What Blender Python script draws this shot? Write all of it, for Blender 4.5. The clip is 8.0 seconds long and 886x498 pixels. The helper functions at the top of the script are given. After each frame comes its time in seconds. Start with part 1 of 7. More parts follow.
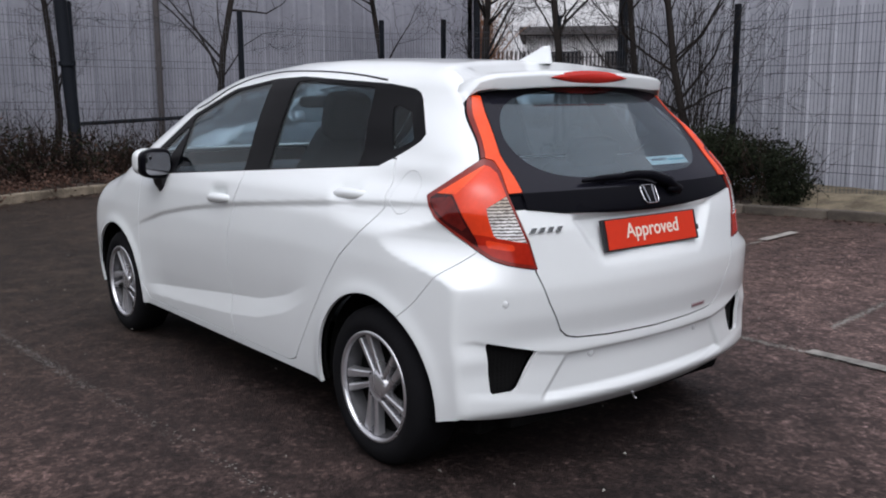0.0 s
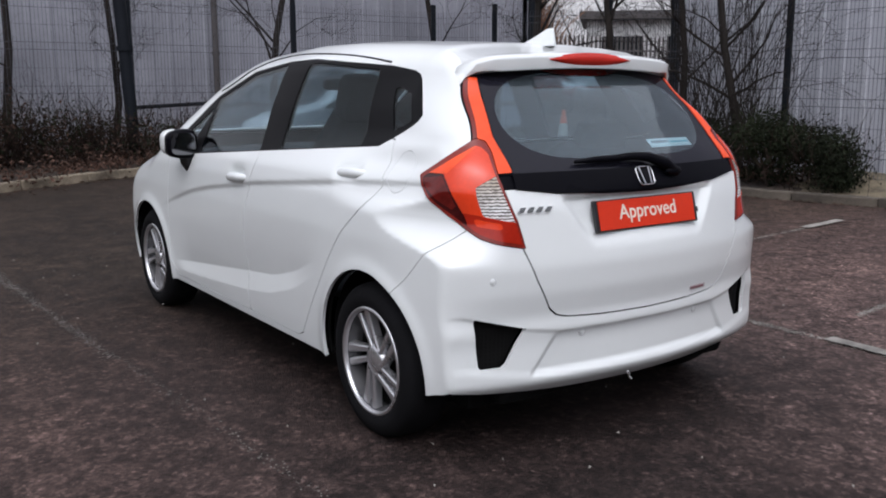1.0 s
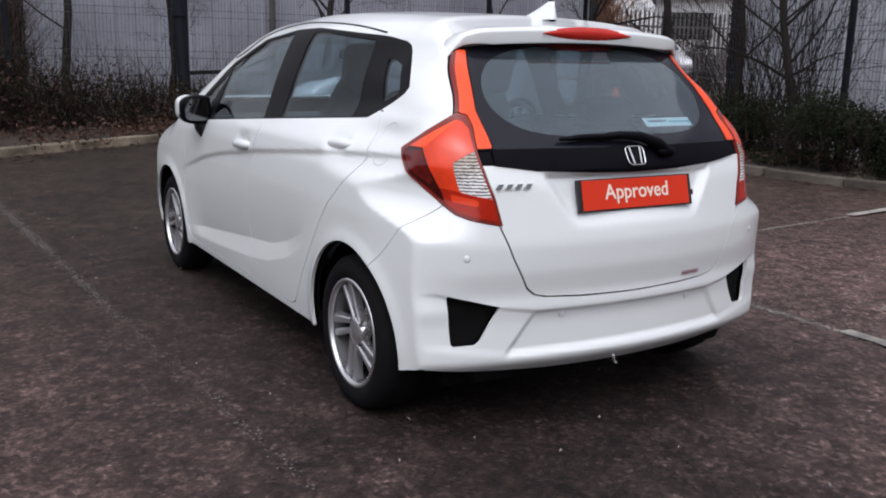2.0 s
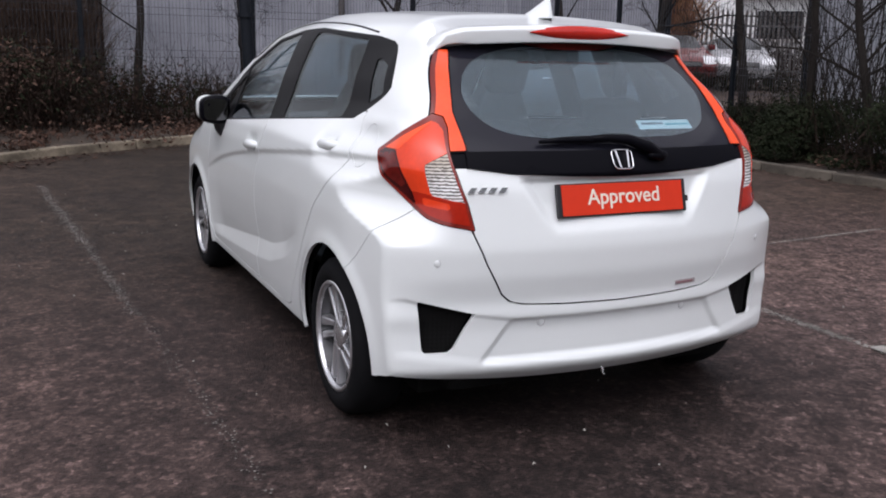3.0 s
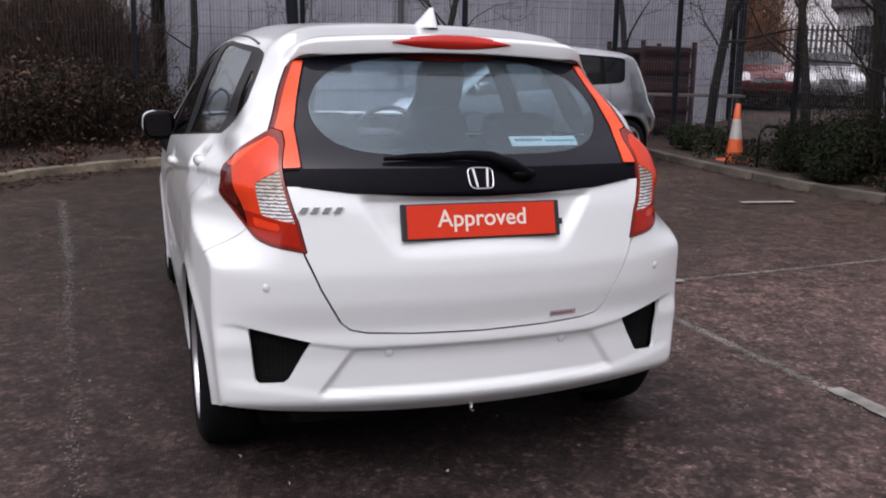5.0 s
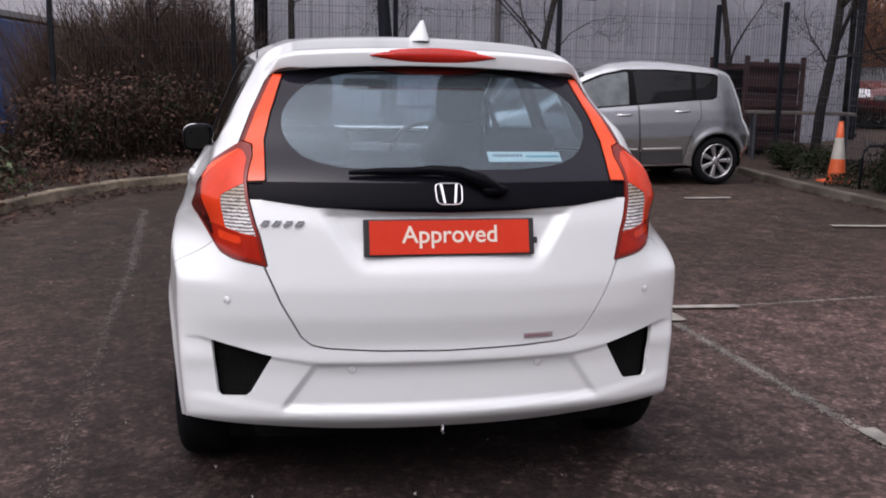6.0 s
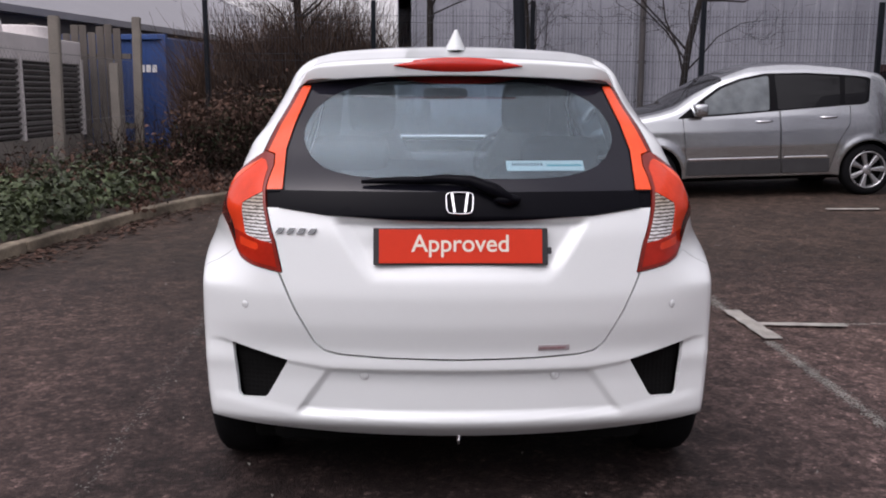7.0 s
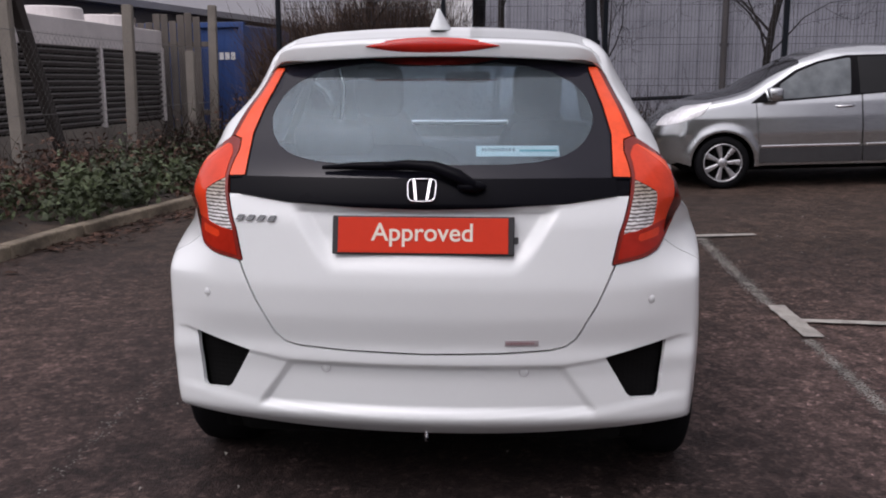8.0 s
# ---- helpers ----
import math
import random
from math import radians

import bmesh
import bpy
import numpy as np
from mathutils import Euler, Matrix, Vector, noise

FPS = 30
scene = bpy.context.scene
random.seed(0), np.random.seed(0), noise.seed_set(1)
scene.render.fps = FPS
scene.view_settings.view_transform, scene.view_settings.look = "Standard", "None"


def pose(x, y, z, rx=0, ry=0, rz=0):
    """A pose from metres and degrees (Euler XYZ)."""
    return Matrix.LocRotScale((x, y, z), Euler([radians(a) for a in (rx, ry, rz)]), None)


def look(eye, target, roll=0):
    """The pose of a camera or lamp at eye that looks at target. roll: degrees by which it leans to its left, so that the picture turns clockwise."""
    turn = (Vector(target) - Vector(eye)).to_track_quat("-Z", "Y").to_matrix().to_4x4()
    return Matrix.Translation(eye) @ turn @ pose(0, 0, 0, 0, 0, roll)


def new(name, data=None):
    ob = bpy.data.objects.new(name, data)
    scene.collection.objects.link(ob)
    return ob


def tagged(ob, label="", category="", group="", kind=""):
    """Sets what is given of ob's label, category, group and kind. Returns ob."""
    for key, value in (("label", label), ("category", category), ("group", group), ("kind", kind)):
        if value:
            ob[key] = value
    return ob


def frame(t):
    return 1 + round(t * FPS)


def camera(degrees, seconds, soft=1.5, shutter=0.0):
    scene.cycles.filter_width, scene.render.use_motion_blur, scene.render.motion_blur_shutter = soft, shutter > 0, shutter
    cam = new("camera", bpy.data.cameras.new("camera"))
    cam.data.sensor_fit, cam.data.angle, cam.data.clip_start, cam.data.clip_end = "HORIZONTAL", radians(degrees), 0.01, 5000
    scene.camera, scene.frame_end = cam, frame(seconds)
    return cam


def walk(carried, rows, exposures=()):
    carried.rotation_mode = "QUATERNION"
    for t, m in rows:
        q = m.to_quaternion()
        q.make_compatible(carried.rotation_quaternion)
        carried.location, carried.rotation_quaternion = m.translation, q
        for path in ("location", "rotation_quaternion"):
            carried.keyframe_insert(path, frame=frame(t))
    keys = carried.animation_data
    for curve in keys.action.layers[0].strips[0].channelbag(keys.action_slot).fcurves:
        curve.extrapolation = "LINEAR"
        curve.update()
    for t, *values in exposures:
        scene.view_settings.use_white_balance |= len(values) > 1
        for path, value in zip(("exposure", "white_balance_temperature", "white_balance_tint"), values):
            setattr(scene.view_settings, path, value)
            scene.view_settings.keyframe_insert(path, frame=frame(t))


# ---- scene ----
cam = camera(52.2, 8.0, soft=1.9)
METRES, EYE, TILT, LEAN, TURN = 3.1124, 1.3320, -0.86, -1.26, -38.6
ROWS = [
    (0.0, 0.0, 0.0, 0.0, -0.3, -9.46, 1.77),
    (0.5, 0.0108, -0.0048, 0.0007, -1.07, -10.5, 2.68),
    (1.0, 0.0766, -0.0214, -0.0067, 3.7, -10.23, 1.67),
    (1.5, 0.1247, -0.0196, -0.0077, 5.6, -11.38, 0.65),
    (3.0, 0.278, 0.0427, -0.0097, 13.43, -11.79, 0.34),
    (3.5, 0.3398, 0.0623, -0.0077, 14.33, -11.28, 0.6),
    (4.0, 0.3853, 0.117, -0.0141, 16.99, -11.34, 0.02),
    (4.5, 0.4463, 0.1466, -0.0172, 17.84, -11.03, 0.74),
    (6.0, 0.6325, 0.2584, -0.0231, 27.2, -9.52, 0.36),
    (6.5, 0.7009, 0.2951, -0.028, 32.22, -8.91, 1.7),
    (7.0, 0.7562, 0.3391, -0.0248, 37.55, -8.84, 1.1),
    (7.5, 0.7838, 0.4019, -0.032, 40.74, -9.05, 1.02),
    (8.0, 0.8242, 0.4491, -0.0311, 43.46, -9.56, 1.35),
]
base = pose(0, 0, 0, TILT, LEAN, 0) @ pose(-2.5738, -1.9545, EYE, 0, 0, TURN)
walk(cam, [(t, base @ pose(METRES * x, METRES * y, METRES * z, 90 + pitch, roll, yaw)) for t, x, y, z, yaw, pitch, roll in ROWS],
     exposures=[(0.0, 0.13, 5960, 12.5), (3.5, 0.26, 6060, 15.5), (6.5, 0.24, 6220, 19.0), (7.2, 0.22, 6220, 19.0), (8.0, 0.01, 6220, 19.0)])

# ---- light ----
SUN_EL, SUN_AZ = radians(57), radians(216)
world = bpy.data.worlds.new("overcast_sky")
scene.world = world
world.use_nodes = True
wn, wl = world.node_tree.nodes, world.node_tree.links
wn.clear()
sky = wn.new("ShaderNodeTexSky")
sky.sky_type, sky.sun_disc = "NISHITA", False
sky.sun_elevation, sky.sun_rotation = SUN_EL, SUN_AZ
sky.air_density, sky.dust_density, sky.ozone_density = 1.0, 10.0, 1.0
grey = wn.new("ShaderNodeHueSaturation")
grey.inputs["Saturation"].default_value = 0.3
back = wn.new("ShaderNodeBackground")
back.inputs["Strength"].default_value = 0.15
wout = wn.new("ShaderNodeOutputWorld")
wl.new(sky.outputs[0], grey.inputs["Color"])
cloud = wn.new("ShaderNodeMix")
cloud.data_type = "RGBA"
cloud.inputs["Factor"].default_value = 0.5
cloud.inputs["B"].default_value = (7.5, 7.2, 7.1, 1)
wl.new(grey.outputs[0], cloud.inputs["A"])
wl.new(cloud.outputs["Result"], back.inputs["Color"])
wl.new(back.outputs[0], wout.inputs["Surface"])
sun_data = bpy.data.lights.new("sun", "SUN")
sun_data.energy, sun_data.angle, sun_data.color = 0.3, radians(70), (1.0, 0.97, 0.93)
sun = new("sun", sun_data)
sun.matrix_world = look((-6.4, -8.81, 16.77), (0, 0, 0))
scene.view_settings.exposure = 0.0


# ---- materials ----
def mat(name, col, rough=0.6, metal=0.0, vary=0.12, scale=3.0, fine=60.0, bump=0.15, depth=0.004, coat=0.0, spec=0.5,
        tint=None, rnd=0.0, stretch=(1, 1, 1), rvar=0.1):
    """Procedural surface: base colour broken up at two scales, gloss variation and fine relief."""
    m = bpy.data.materials.new(name)
    m.use_nodes = True
    n, l = m.node_tree.nodes, m.node_tree.links
    b = n["Principled BSDF"]
    b.inputs["Metallic"].default_value = metal
    b.inputs["Coat Weight"].default_value = coat
    b.inputs["Coat Roughness"].default_value = 0.04
    b.inputs["Specular IOR Level"].default_value = spec
    tc = n.new("ShaderNodeTexCoord")
    mp = n.new("ShaderNodeMapping")
    mp.inputs["Scale"].default_value = stretch
    l.new(tc.outputs["Object"], mp.inputs["Vector"])
    big, small = n.new("ShaderNodeTexNoise"), n.new("ShaderNodeTexNoise")
    big.inputs["Scale"].default_value, big.inputs["Detail"].default_value = scale, 5
    small.inputs["Scale"].default_value, small.inputs["Detail"].default_value = fine, 4
    l.new(mp.outputs[0], big.inputs["Vector"])
    l.new(mp.outputs[0], small.inputs["Vector"])
    ramp = n.new("ShaderNodeValToRGB")
    lo = [c * (1 - vary) for c in col]
    hi = [min(1, c * (1 + vary)) for c in (tint or col)]
    ramp.color_ramp.elements[0].position, ramp.color_ramp.elements[1].position = 0.3, 0.7
    ramp.color_ramp.elements[0].color, ramp.color_ramp.elements[1].color = (*lo, 1), (*hi, 1)
    l.new(big.outputs["Fac"], ramp.inputs[0])
    mix = n.new("ShaderNodeMix")
    mix.data_type, mix.blend_type = "RGBA", "MULTIPLY"
    mix.inputs["Factor"].default_value = 1.0
    mr = n.new("ShaderNodeMapRange")
    mr.inputs["To Min"].default_value, mr.inputs["To Max"].default_value = 1 - vary, 1 + vary
    l.new(small.outputs["Fac"], mr.inputs[0])
    l.new(ramp.outputs[0], mix.inputs["A"])
    l.new(mr.outputs[0], mix.inputs["B"])
    last = mix.outputs["Result"]
    if rnd:
        info = n.new("ShaderNodeObjectInfo")
        geo = n.new("ShaderNodeNewGeometry")
        add = n.new("ShaderNodeMath")
        add.operation = "ADD"
        l.new(info.outputs["Random"], add.inputs[0])
        l.new(geo.outputs["Random Per Island"], add.inputs[1])
        r2 = n.new("ShaderNodeMapRange")
        r2.inputs["From Max"].default_value = 2.0
        r2.inputs["To Min"].default_value, r2.inputs["To Max"].default_value = 1 - rnd, 1 + rnd
        l.new(add.outputs[0], r2.inputs[0])
        mx2 = n.new("ShaderNodeMix")
        mx2.data_type, mx2.blend_type = "RGBA", "MULTIPLY"
        mx2.inputs["Factor"].default_value = 1.0
        l.new(last, mx2.inputs["A"])
        l.new(r2.outputs[0], mx2.inputs["B"])
        last = mx2.outputs["Result"]
    l.new(last, b.inputs["Base Color"])
    rr = n.new("ShaderNodeMapRange")
    rr.inputs["To Min"].default_value, rr.inputs["To Max"].default_value = max(0, rough - rvar), min(1, rough + rvar)
    l.new(big.outputs["Fac"], rr.inputs[0])
    l.new(rr.outputs[0], b.inputs["Roughness"])
    if bump:
        bp = n.new("ShaderNodeBump")
        bp.inputs["Strength"].default_value, bp.inputs["Distance"].default_value = bump, depth
        l.new(small.outputs["Fac"], bp.inputs["Height"])
        l.new(bp.outputs[0], b.inputs["Normal"])
    return m


def glass_mat(name, col, rough=0.0, ior=1.5, film=0.0, sheen=(1, 1, 1)):
    m = bpy.data.materials.new(name)
    m.use_nodes = True
    b = m.node_tree.nodes["Principled BSDF"]
    b.inputs["Base Color"].default_value = (*col, 1)
    b.inputs["Transmission Weight"].default_value = 1.0 - film
    b.inputs["Roughness"].default_value = rough
    b.inputs["IOR"].default_value = ior
    b.inputs["Specular Tint"].default_value = (*sheen, 1)
    return m


def asphalt_mat():
    m = bpy.data.materials.new("worn_asphalt")
    m.use_nodes = True
    n, l = m.node_tree.nodes, m.node_tree.links
    b = n["Principled BSDF"]
    tc = n.new("ShaderNodeTexCoord")

    def noise_node(s, d, dist=0.0):
        t = n.new("ShaderNodeTexNoise")
        t.inputs["Scale"].default_value, t.inputs["Detail"].default_value = s, d
        t.inputs["Distortion"].default_value = dist
        l.new(tc.outputs["Object"], t.inputs["Vector"])
        return t

    def ramp_of(src, stops):
        r = n.new("ShaderNodeValToRGB")
        e = r.color_ramp.elements
        for i, (p, c) in enumerate(stops):
            q = e[i] if i < 2 else e.new(p)
            q.position, q.color = p, (*c, 1)
        l.new(src, r.inputs[0])
        return r

    def blend(kind, a, c, fac=1.0):
        x = n.new("ShaderNodeMix")
        x.data_type, x.blend_type = "RGBA", kind
        x.inputs["Factor"].default_value = fac
        l.new(a, x.inputs["A"])
        l.new(c, x.inputs["B"])
        return x.outputs["Result"]

    wide, mid, grain = noise_node(0.4, 5, 0.2), noise_node(2.4, 9, 0.3), noise_node(34, 6)
    mid.inputs["Roughness"].default_value, grain.inputs["Roughness"].default_value = 0.68, 0.75

    def cells(scale):
        v = n.new("ShaderNodeTexVoronoi")
        v.inputs["Scale"].default_value = scale
        warp = n.new("ShaderNodeVectorMath")
        warp.operation = "MULTIPLY_ADD"
        warp.inputs[1].default_value = (0.02, 0.02, 0.02)
        l.new(grain.outputs["Color"], warp.inputs[0])
        l.new(tc.outputs["Object"], warp.inputs[2])
        l.new(warp.outputs[0], v.inputs["Vector"])
        return v

    chips, vor = cells(46), cells(105)
    patch = noise_node(9.0, 6, 0.6)
    base = ramp_of(wide.outputs["Fac"], [(0.3, (0.0275, 0.0196, 0.0184)), (0.68, (0.052, 0.0378, 0.0354))])
    blot = ramp_of(mid.outputs["Fac"], [(0.36, (0.74, 0.73, 0.73)), (0.5, (0.97, 0.96, 0.955)), (0.68, (1.42, 1.40, 1.39))])
    stone = ramp_of(chips.outputs["Color"], [(0.0, (0.42, 0.41, 0.41)), (0.5, (0.80, 0.79, 0.78)), (0.68, (1.15, 1.14, 1.13)), (0.82, (1.7, 1.69, 1.68)), (1.0, (2.7, 2.72, 2.74))])
    dust = ramp_of(vor.outputs["Color"], [(0.0, (0.50, 0.49, 0.49)), (0.6, (0.95, 0.94, 0.93)), (0.84, (1.5, 1.5, 1.5)), (1.0, (4.4, 4.5, 4.6))])
    c = blend("MULTIPLY", base.outputs[0], blot.outputs[0])
    c = blend("MULTIPLY", c, stone.outputs[0], 0.8)
    c = blend("MULTIPLY", c, dust.outputs[0], 0.6)
    gr = ramp_of(grain.outputs["Fac"], [(0.34, (0.50, 0.50, 0.50)), (0.66, (1.55, 1.53, 1.52))])
    c = blend("MULTIPLY", c, gr.outputs[0])
    pt = ramp_of(patch.outputs["Fac"], [(0.38, (0.68, 0.66, 0.66)), (0.62, (1.36, 1.34, 1.33))])
    c = blend("MULTIPLY", c, pt.outputs[0])
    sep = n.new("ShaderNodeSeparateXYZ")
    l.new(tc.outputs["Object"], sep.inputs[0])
    # Dark middle strip puts the car's shade into the colour; both sides run paler.
    shade_strip = n.new("ShaderNodeMapRange")
    shade_strip.inputs["From Min"].default_value, shade_strip.inputs["From Max"].default_value = -1.1, 3.0
    shade_strip.inputs["To Min"].default_value, shade_strip.inputs["To Max"].default_value = 0.0, 1.0
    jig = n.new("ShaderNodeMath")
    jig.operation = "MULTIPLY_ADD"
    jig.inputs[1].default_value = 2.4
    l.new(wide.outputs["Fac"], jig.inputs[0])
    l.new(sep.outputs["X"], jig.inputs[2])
    l.new(jig.outputs[0], shade_strip.inputs[0])
    tone = ramp_of(shade_strip.outputs[0], [(0.0, (1.75, 1.69, 1.65)), (0.42, (0.52, 0.499, 0.494)), (0.62, (0.66, 0.638, 0.630)), (1.0, (2.55, 2.51, 2.47))])
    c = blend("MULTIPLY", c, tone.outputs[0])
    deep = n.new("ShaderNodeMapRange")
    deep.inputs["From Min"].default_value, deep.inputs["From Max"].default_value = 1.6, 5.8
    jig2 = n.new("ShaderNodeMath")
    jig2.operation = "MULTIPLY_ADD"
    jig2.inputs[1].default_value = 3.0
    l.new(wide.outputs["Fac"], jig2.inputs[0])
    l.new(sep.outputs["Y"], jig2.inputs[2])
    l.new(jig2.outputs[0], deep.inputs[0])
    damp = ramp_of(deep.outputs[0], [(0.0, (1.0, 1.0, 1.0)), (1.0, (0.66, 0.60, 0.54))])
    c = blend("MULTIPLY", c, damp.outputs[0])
    b.inputs["Specular IOR Level"].default_value = 0.22
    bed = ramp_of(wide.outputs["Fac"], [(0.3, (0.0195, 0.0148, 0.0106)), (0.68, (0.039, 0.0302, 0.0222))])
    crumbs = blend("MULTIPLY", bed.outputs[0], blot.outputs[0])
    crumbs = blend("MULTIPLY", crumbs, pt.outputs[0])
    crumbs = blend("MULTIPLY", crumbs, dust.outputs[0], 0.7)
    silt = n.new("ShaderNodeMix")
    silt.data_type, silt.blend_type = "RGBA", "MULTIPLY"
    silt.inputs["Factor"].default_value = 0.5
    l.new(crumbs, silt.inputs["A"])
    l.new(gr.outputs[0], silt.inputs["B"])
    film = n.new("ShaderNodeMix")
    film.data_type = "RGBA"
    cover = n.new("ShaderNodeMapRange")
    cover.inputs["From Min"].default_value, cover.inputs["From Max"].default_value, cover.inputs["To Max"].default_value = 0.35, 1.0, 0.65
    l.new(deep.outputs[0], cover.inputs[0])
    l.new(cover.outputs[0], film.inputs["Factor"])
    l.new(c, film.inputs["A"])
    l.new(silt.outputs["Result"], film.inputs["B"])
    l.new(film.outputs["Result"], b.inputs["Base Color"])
    rr = n.new("ShaderNodeMapRange")
    rr.inputs["To Min"].default_value, rr.inputs["To Max"].default_value = 0.55, 0.88
    l.new(wide.outputs["Fac"], rr.inputs[0])
    l.new(rr.outputs[0], b.inputs["Roughness"])
    bp = n.new("ShaderNodeBump")
    bp.inputs["Strength"].default_value, bp.inputs["Distance"].default_value = 0.6, 0.006
    l.new(vor.outputs["Distance"], bp.inputs["Height"])
    l.new(bp.outputs[0], b.inputs["Normal"])
    return m


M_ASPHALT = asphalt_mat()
M_PAINTLINE = mat("worn_white_line_paint", (0.31, 0.295, 0.265), 0.75, vary=0.3, scale=9, fine=90, bump=0.3)
M_PAINTWORN = mat("half_worn_line_paint", (0.22, 0.21, 0.19), 0.8, vary=0.4, scale=9, fine=90, bump=0.3)
M_FADED = mat("faded_line_paint", (0.145, 0.135, 0.125), 0.8, vary=0.4, scale=7, fine=80, bump=0.3)
M_KERB = mat("mossy_concrete_kerb", (0.118, 0.094, 0.066), 0.85, vary=0.45, scale=5, fine=45, bump=0.5, tint=(0.19, 0.158, 0.115), rnd=0.15)
M_KERBMUD = mat("muddy_concrete_kerb", (0.055, 0.045, 0.035), 0.9, vary=0.35, scale=4, fine=45, bump=0.4, tint=(0.085, 0.072, 0.057), rnd=0.2)
M_SOIL = mat("leaf_littered_soil", (0.02, 0.0145, 0.0105), 0.95, vary=0.4, scale=6, fine=40, bump=0.8, depth=0.02, tint=(0.045, 0.031, 0.022))
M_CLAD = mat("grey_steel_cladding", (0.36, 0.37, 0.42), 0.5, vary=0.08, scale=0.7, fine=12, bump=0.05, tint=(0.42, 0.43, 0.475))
M_CLADNORTH = mat("darker_grey_cladding", (0.255, 0.26, 0.30), 0.5, vary=0.14, scale=0.7, fine=12, bump=0.05, tint=(0.31, 0.315, 0.355))
M_BRICKDARK = mat("dark_brown_sheet_wall", (0.085, 0.072, 0.065), 0.85, vary=0.3, scale=0.6, fine=12, bump=0.2, tint=(0.06, 0.065, 0.05))
M_FENCE = mat("dark_green_coated_steel", (0.008, 0.010, 0.014), 0.6, vary=0.15, bump=0.05, spec=0.15)
M_WIRE = mat("galvanised_wire", (0.06, 0.065, 0.08), 0.5, metal=0.3, vary=0.1, bump=0)
M_BARK = mat("grey_brown_bark", (0.024, 0.020, 0.018), 0.9, spec=0.2, vary=0.35, scale=5, fine=50, bump=0.8, depth=0.01, stretch=(1, 1, 0.3))
M_WOOD = mat("weathered_timber", (0.095, 0.082, 0.072), 0.85, vary=0.3, scale=2, fine=30, bump=0.5, stretch=(4, 4, 0.6), rnd=0.25)
M_DARKWOOD = mat("dark_rotten_timber", (0.032, 0.026, 0.023), 0.9, vary=0.3, scale=2, fine=30, bump=0.5, stretch=(4, 4, 0.6))
M_CONC = mat("weathered_concrete", (0.20, 0.18, 0.155), 0.9, vary=0.2, scale=3, fine=40, bump=0.4)
M_BLACK = mat("satin_black_plastic", (0.012, 0.012, 0.014), 0.4, vary=0.1, bump=0.05)
M_FRIT = mat("black_ceramic_border", (0.012, 0.012, 0.018), 0.12, vary=0.05, bump=0, rvar=0.03, spec=0.28)
M_GARNISH = mat("deep_black_trim", (0.004, 0.004, 0.006), 0.28, vary=0.05, bump=0, rvar=0.03, spec=0.05)
M_PILLAR = mat("dull_black_pillar", (0.006, 0.006, 0.007), 0.4, vary=0.05, bump=0, rvar=0.03, spec=0.06)
# Near-black for undersides, and for shade put into panel gaps and behind louvres.
M_VOID = mat("dark_underside_and_shade", (0.006, 0.006, 0.006), 0.9, vary=0.1, bump=0, spec=0.05)
M_MIRROR = mat("mirror_glass", (0.28, 0.28, 0.30), 0.03, metal=1.0, vary=0.02, bump=0, rvar=0.02)
M_RUBBER = mat("tyre_rubber", (0.007, 0.007, 0.008), 0.9, vary=0.2, scale=8, fine=80, bump=0.3, spec=0.1)
M_ALLOY = mat("silver_alloy", (0.62, 0.62, 0.64), 0.28, metal=0.85, vary=0.06, bump=0.02)
M_ALLOYDARK = mat("shaded_alloy_barrel", (0.09, 0.09, 0.095), 0.5, metal=0.6, vary=0.1, bump=0.02)
M_CHROME = mat("chrome", (0.8, 0.8, 0.82), 0.1, metal=1.0, vary=0.02, bump=0, rvar=0.03)
M_WHITE = mat("white_pearl_paint", (0.765, 0.795, 0.795), 0.3, vary=0.015, scale=2, fine=400, bump=0.0, coat=0.8, rvar=0.05)
M_SILVER = mat("silver_metallic_paint", (0.56, 0.58, 0.59), 0.20, metal=0.95, vary=0.03, scale=2, fine=300, bump=0, coat=0.6)
M_GREYCAR = mat("pale_grey_car_paint", (0.30, 0.30, 0.31), 0.3, vary=0.04, bump=0, coat=0.6)
M_REDCAR = mat("red_car_paint", (0.13, 0.012, 0.011), 0.35, vary=0.05, bump=0, coat=0.8)
M_GLASS = glass_mat("dusty_tinted_rear_glass", (0.68, 0.80, 0.88), ior=1.55, film=0.022, sheen=(0.80, 0.93, 1.0))
# Pale film mixed into the windscreen puts brightness behind the dark seats.
M_WINDSCREEN = glass_mat("hazy_windscreen_glass", (0.80, 0.90, 0.97), ior=1.5, film=0.13)
M_DKGLASS = mat("dark_window_glass", (0.012, 0.013, 0.015), 0.05, vary=0.02, bump=0, rvar=0.02)
M_SEAT = mat("charcoal_seat_cloth", (0.018, 0.018, 0.020), 0.9, vary=0.2, fine=120, bump=0.3)
M_CABIN = mat("grey_cabin_trim", (0.055, 0.055, 0.06), 0.7, vary=0.12, bump=0.1)


# ---- building helpers ----
def mesh_of(bm, name, material, smooth=False):
    me = bpy.data.meshes.new(name)
    bm.to_mesh(me)
    bm.free()
    me.materials.append(material)
    if smooth:
        me.polygons.foreach_set("use_smooth", [True] * len(me.polygons))
    return me


def part(name, bm, material, parent=None, label="", smooth=False):
    """One mesh object made of a bmesh, under a thing or a part."""
    ob = new(name, mesh_of(bm, name, material, smooth))
    if parent:
        ob.parent = parent
    if label:
        ob["label"] = label
    return ob


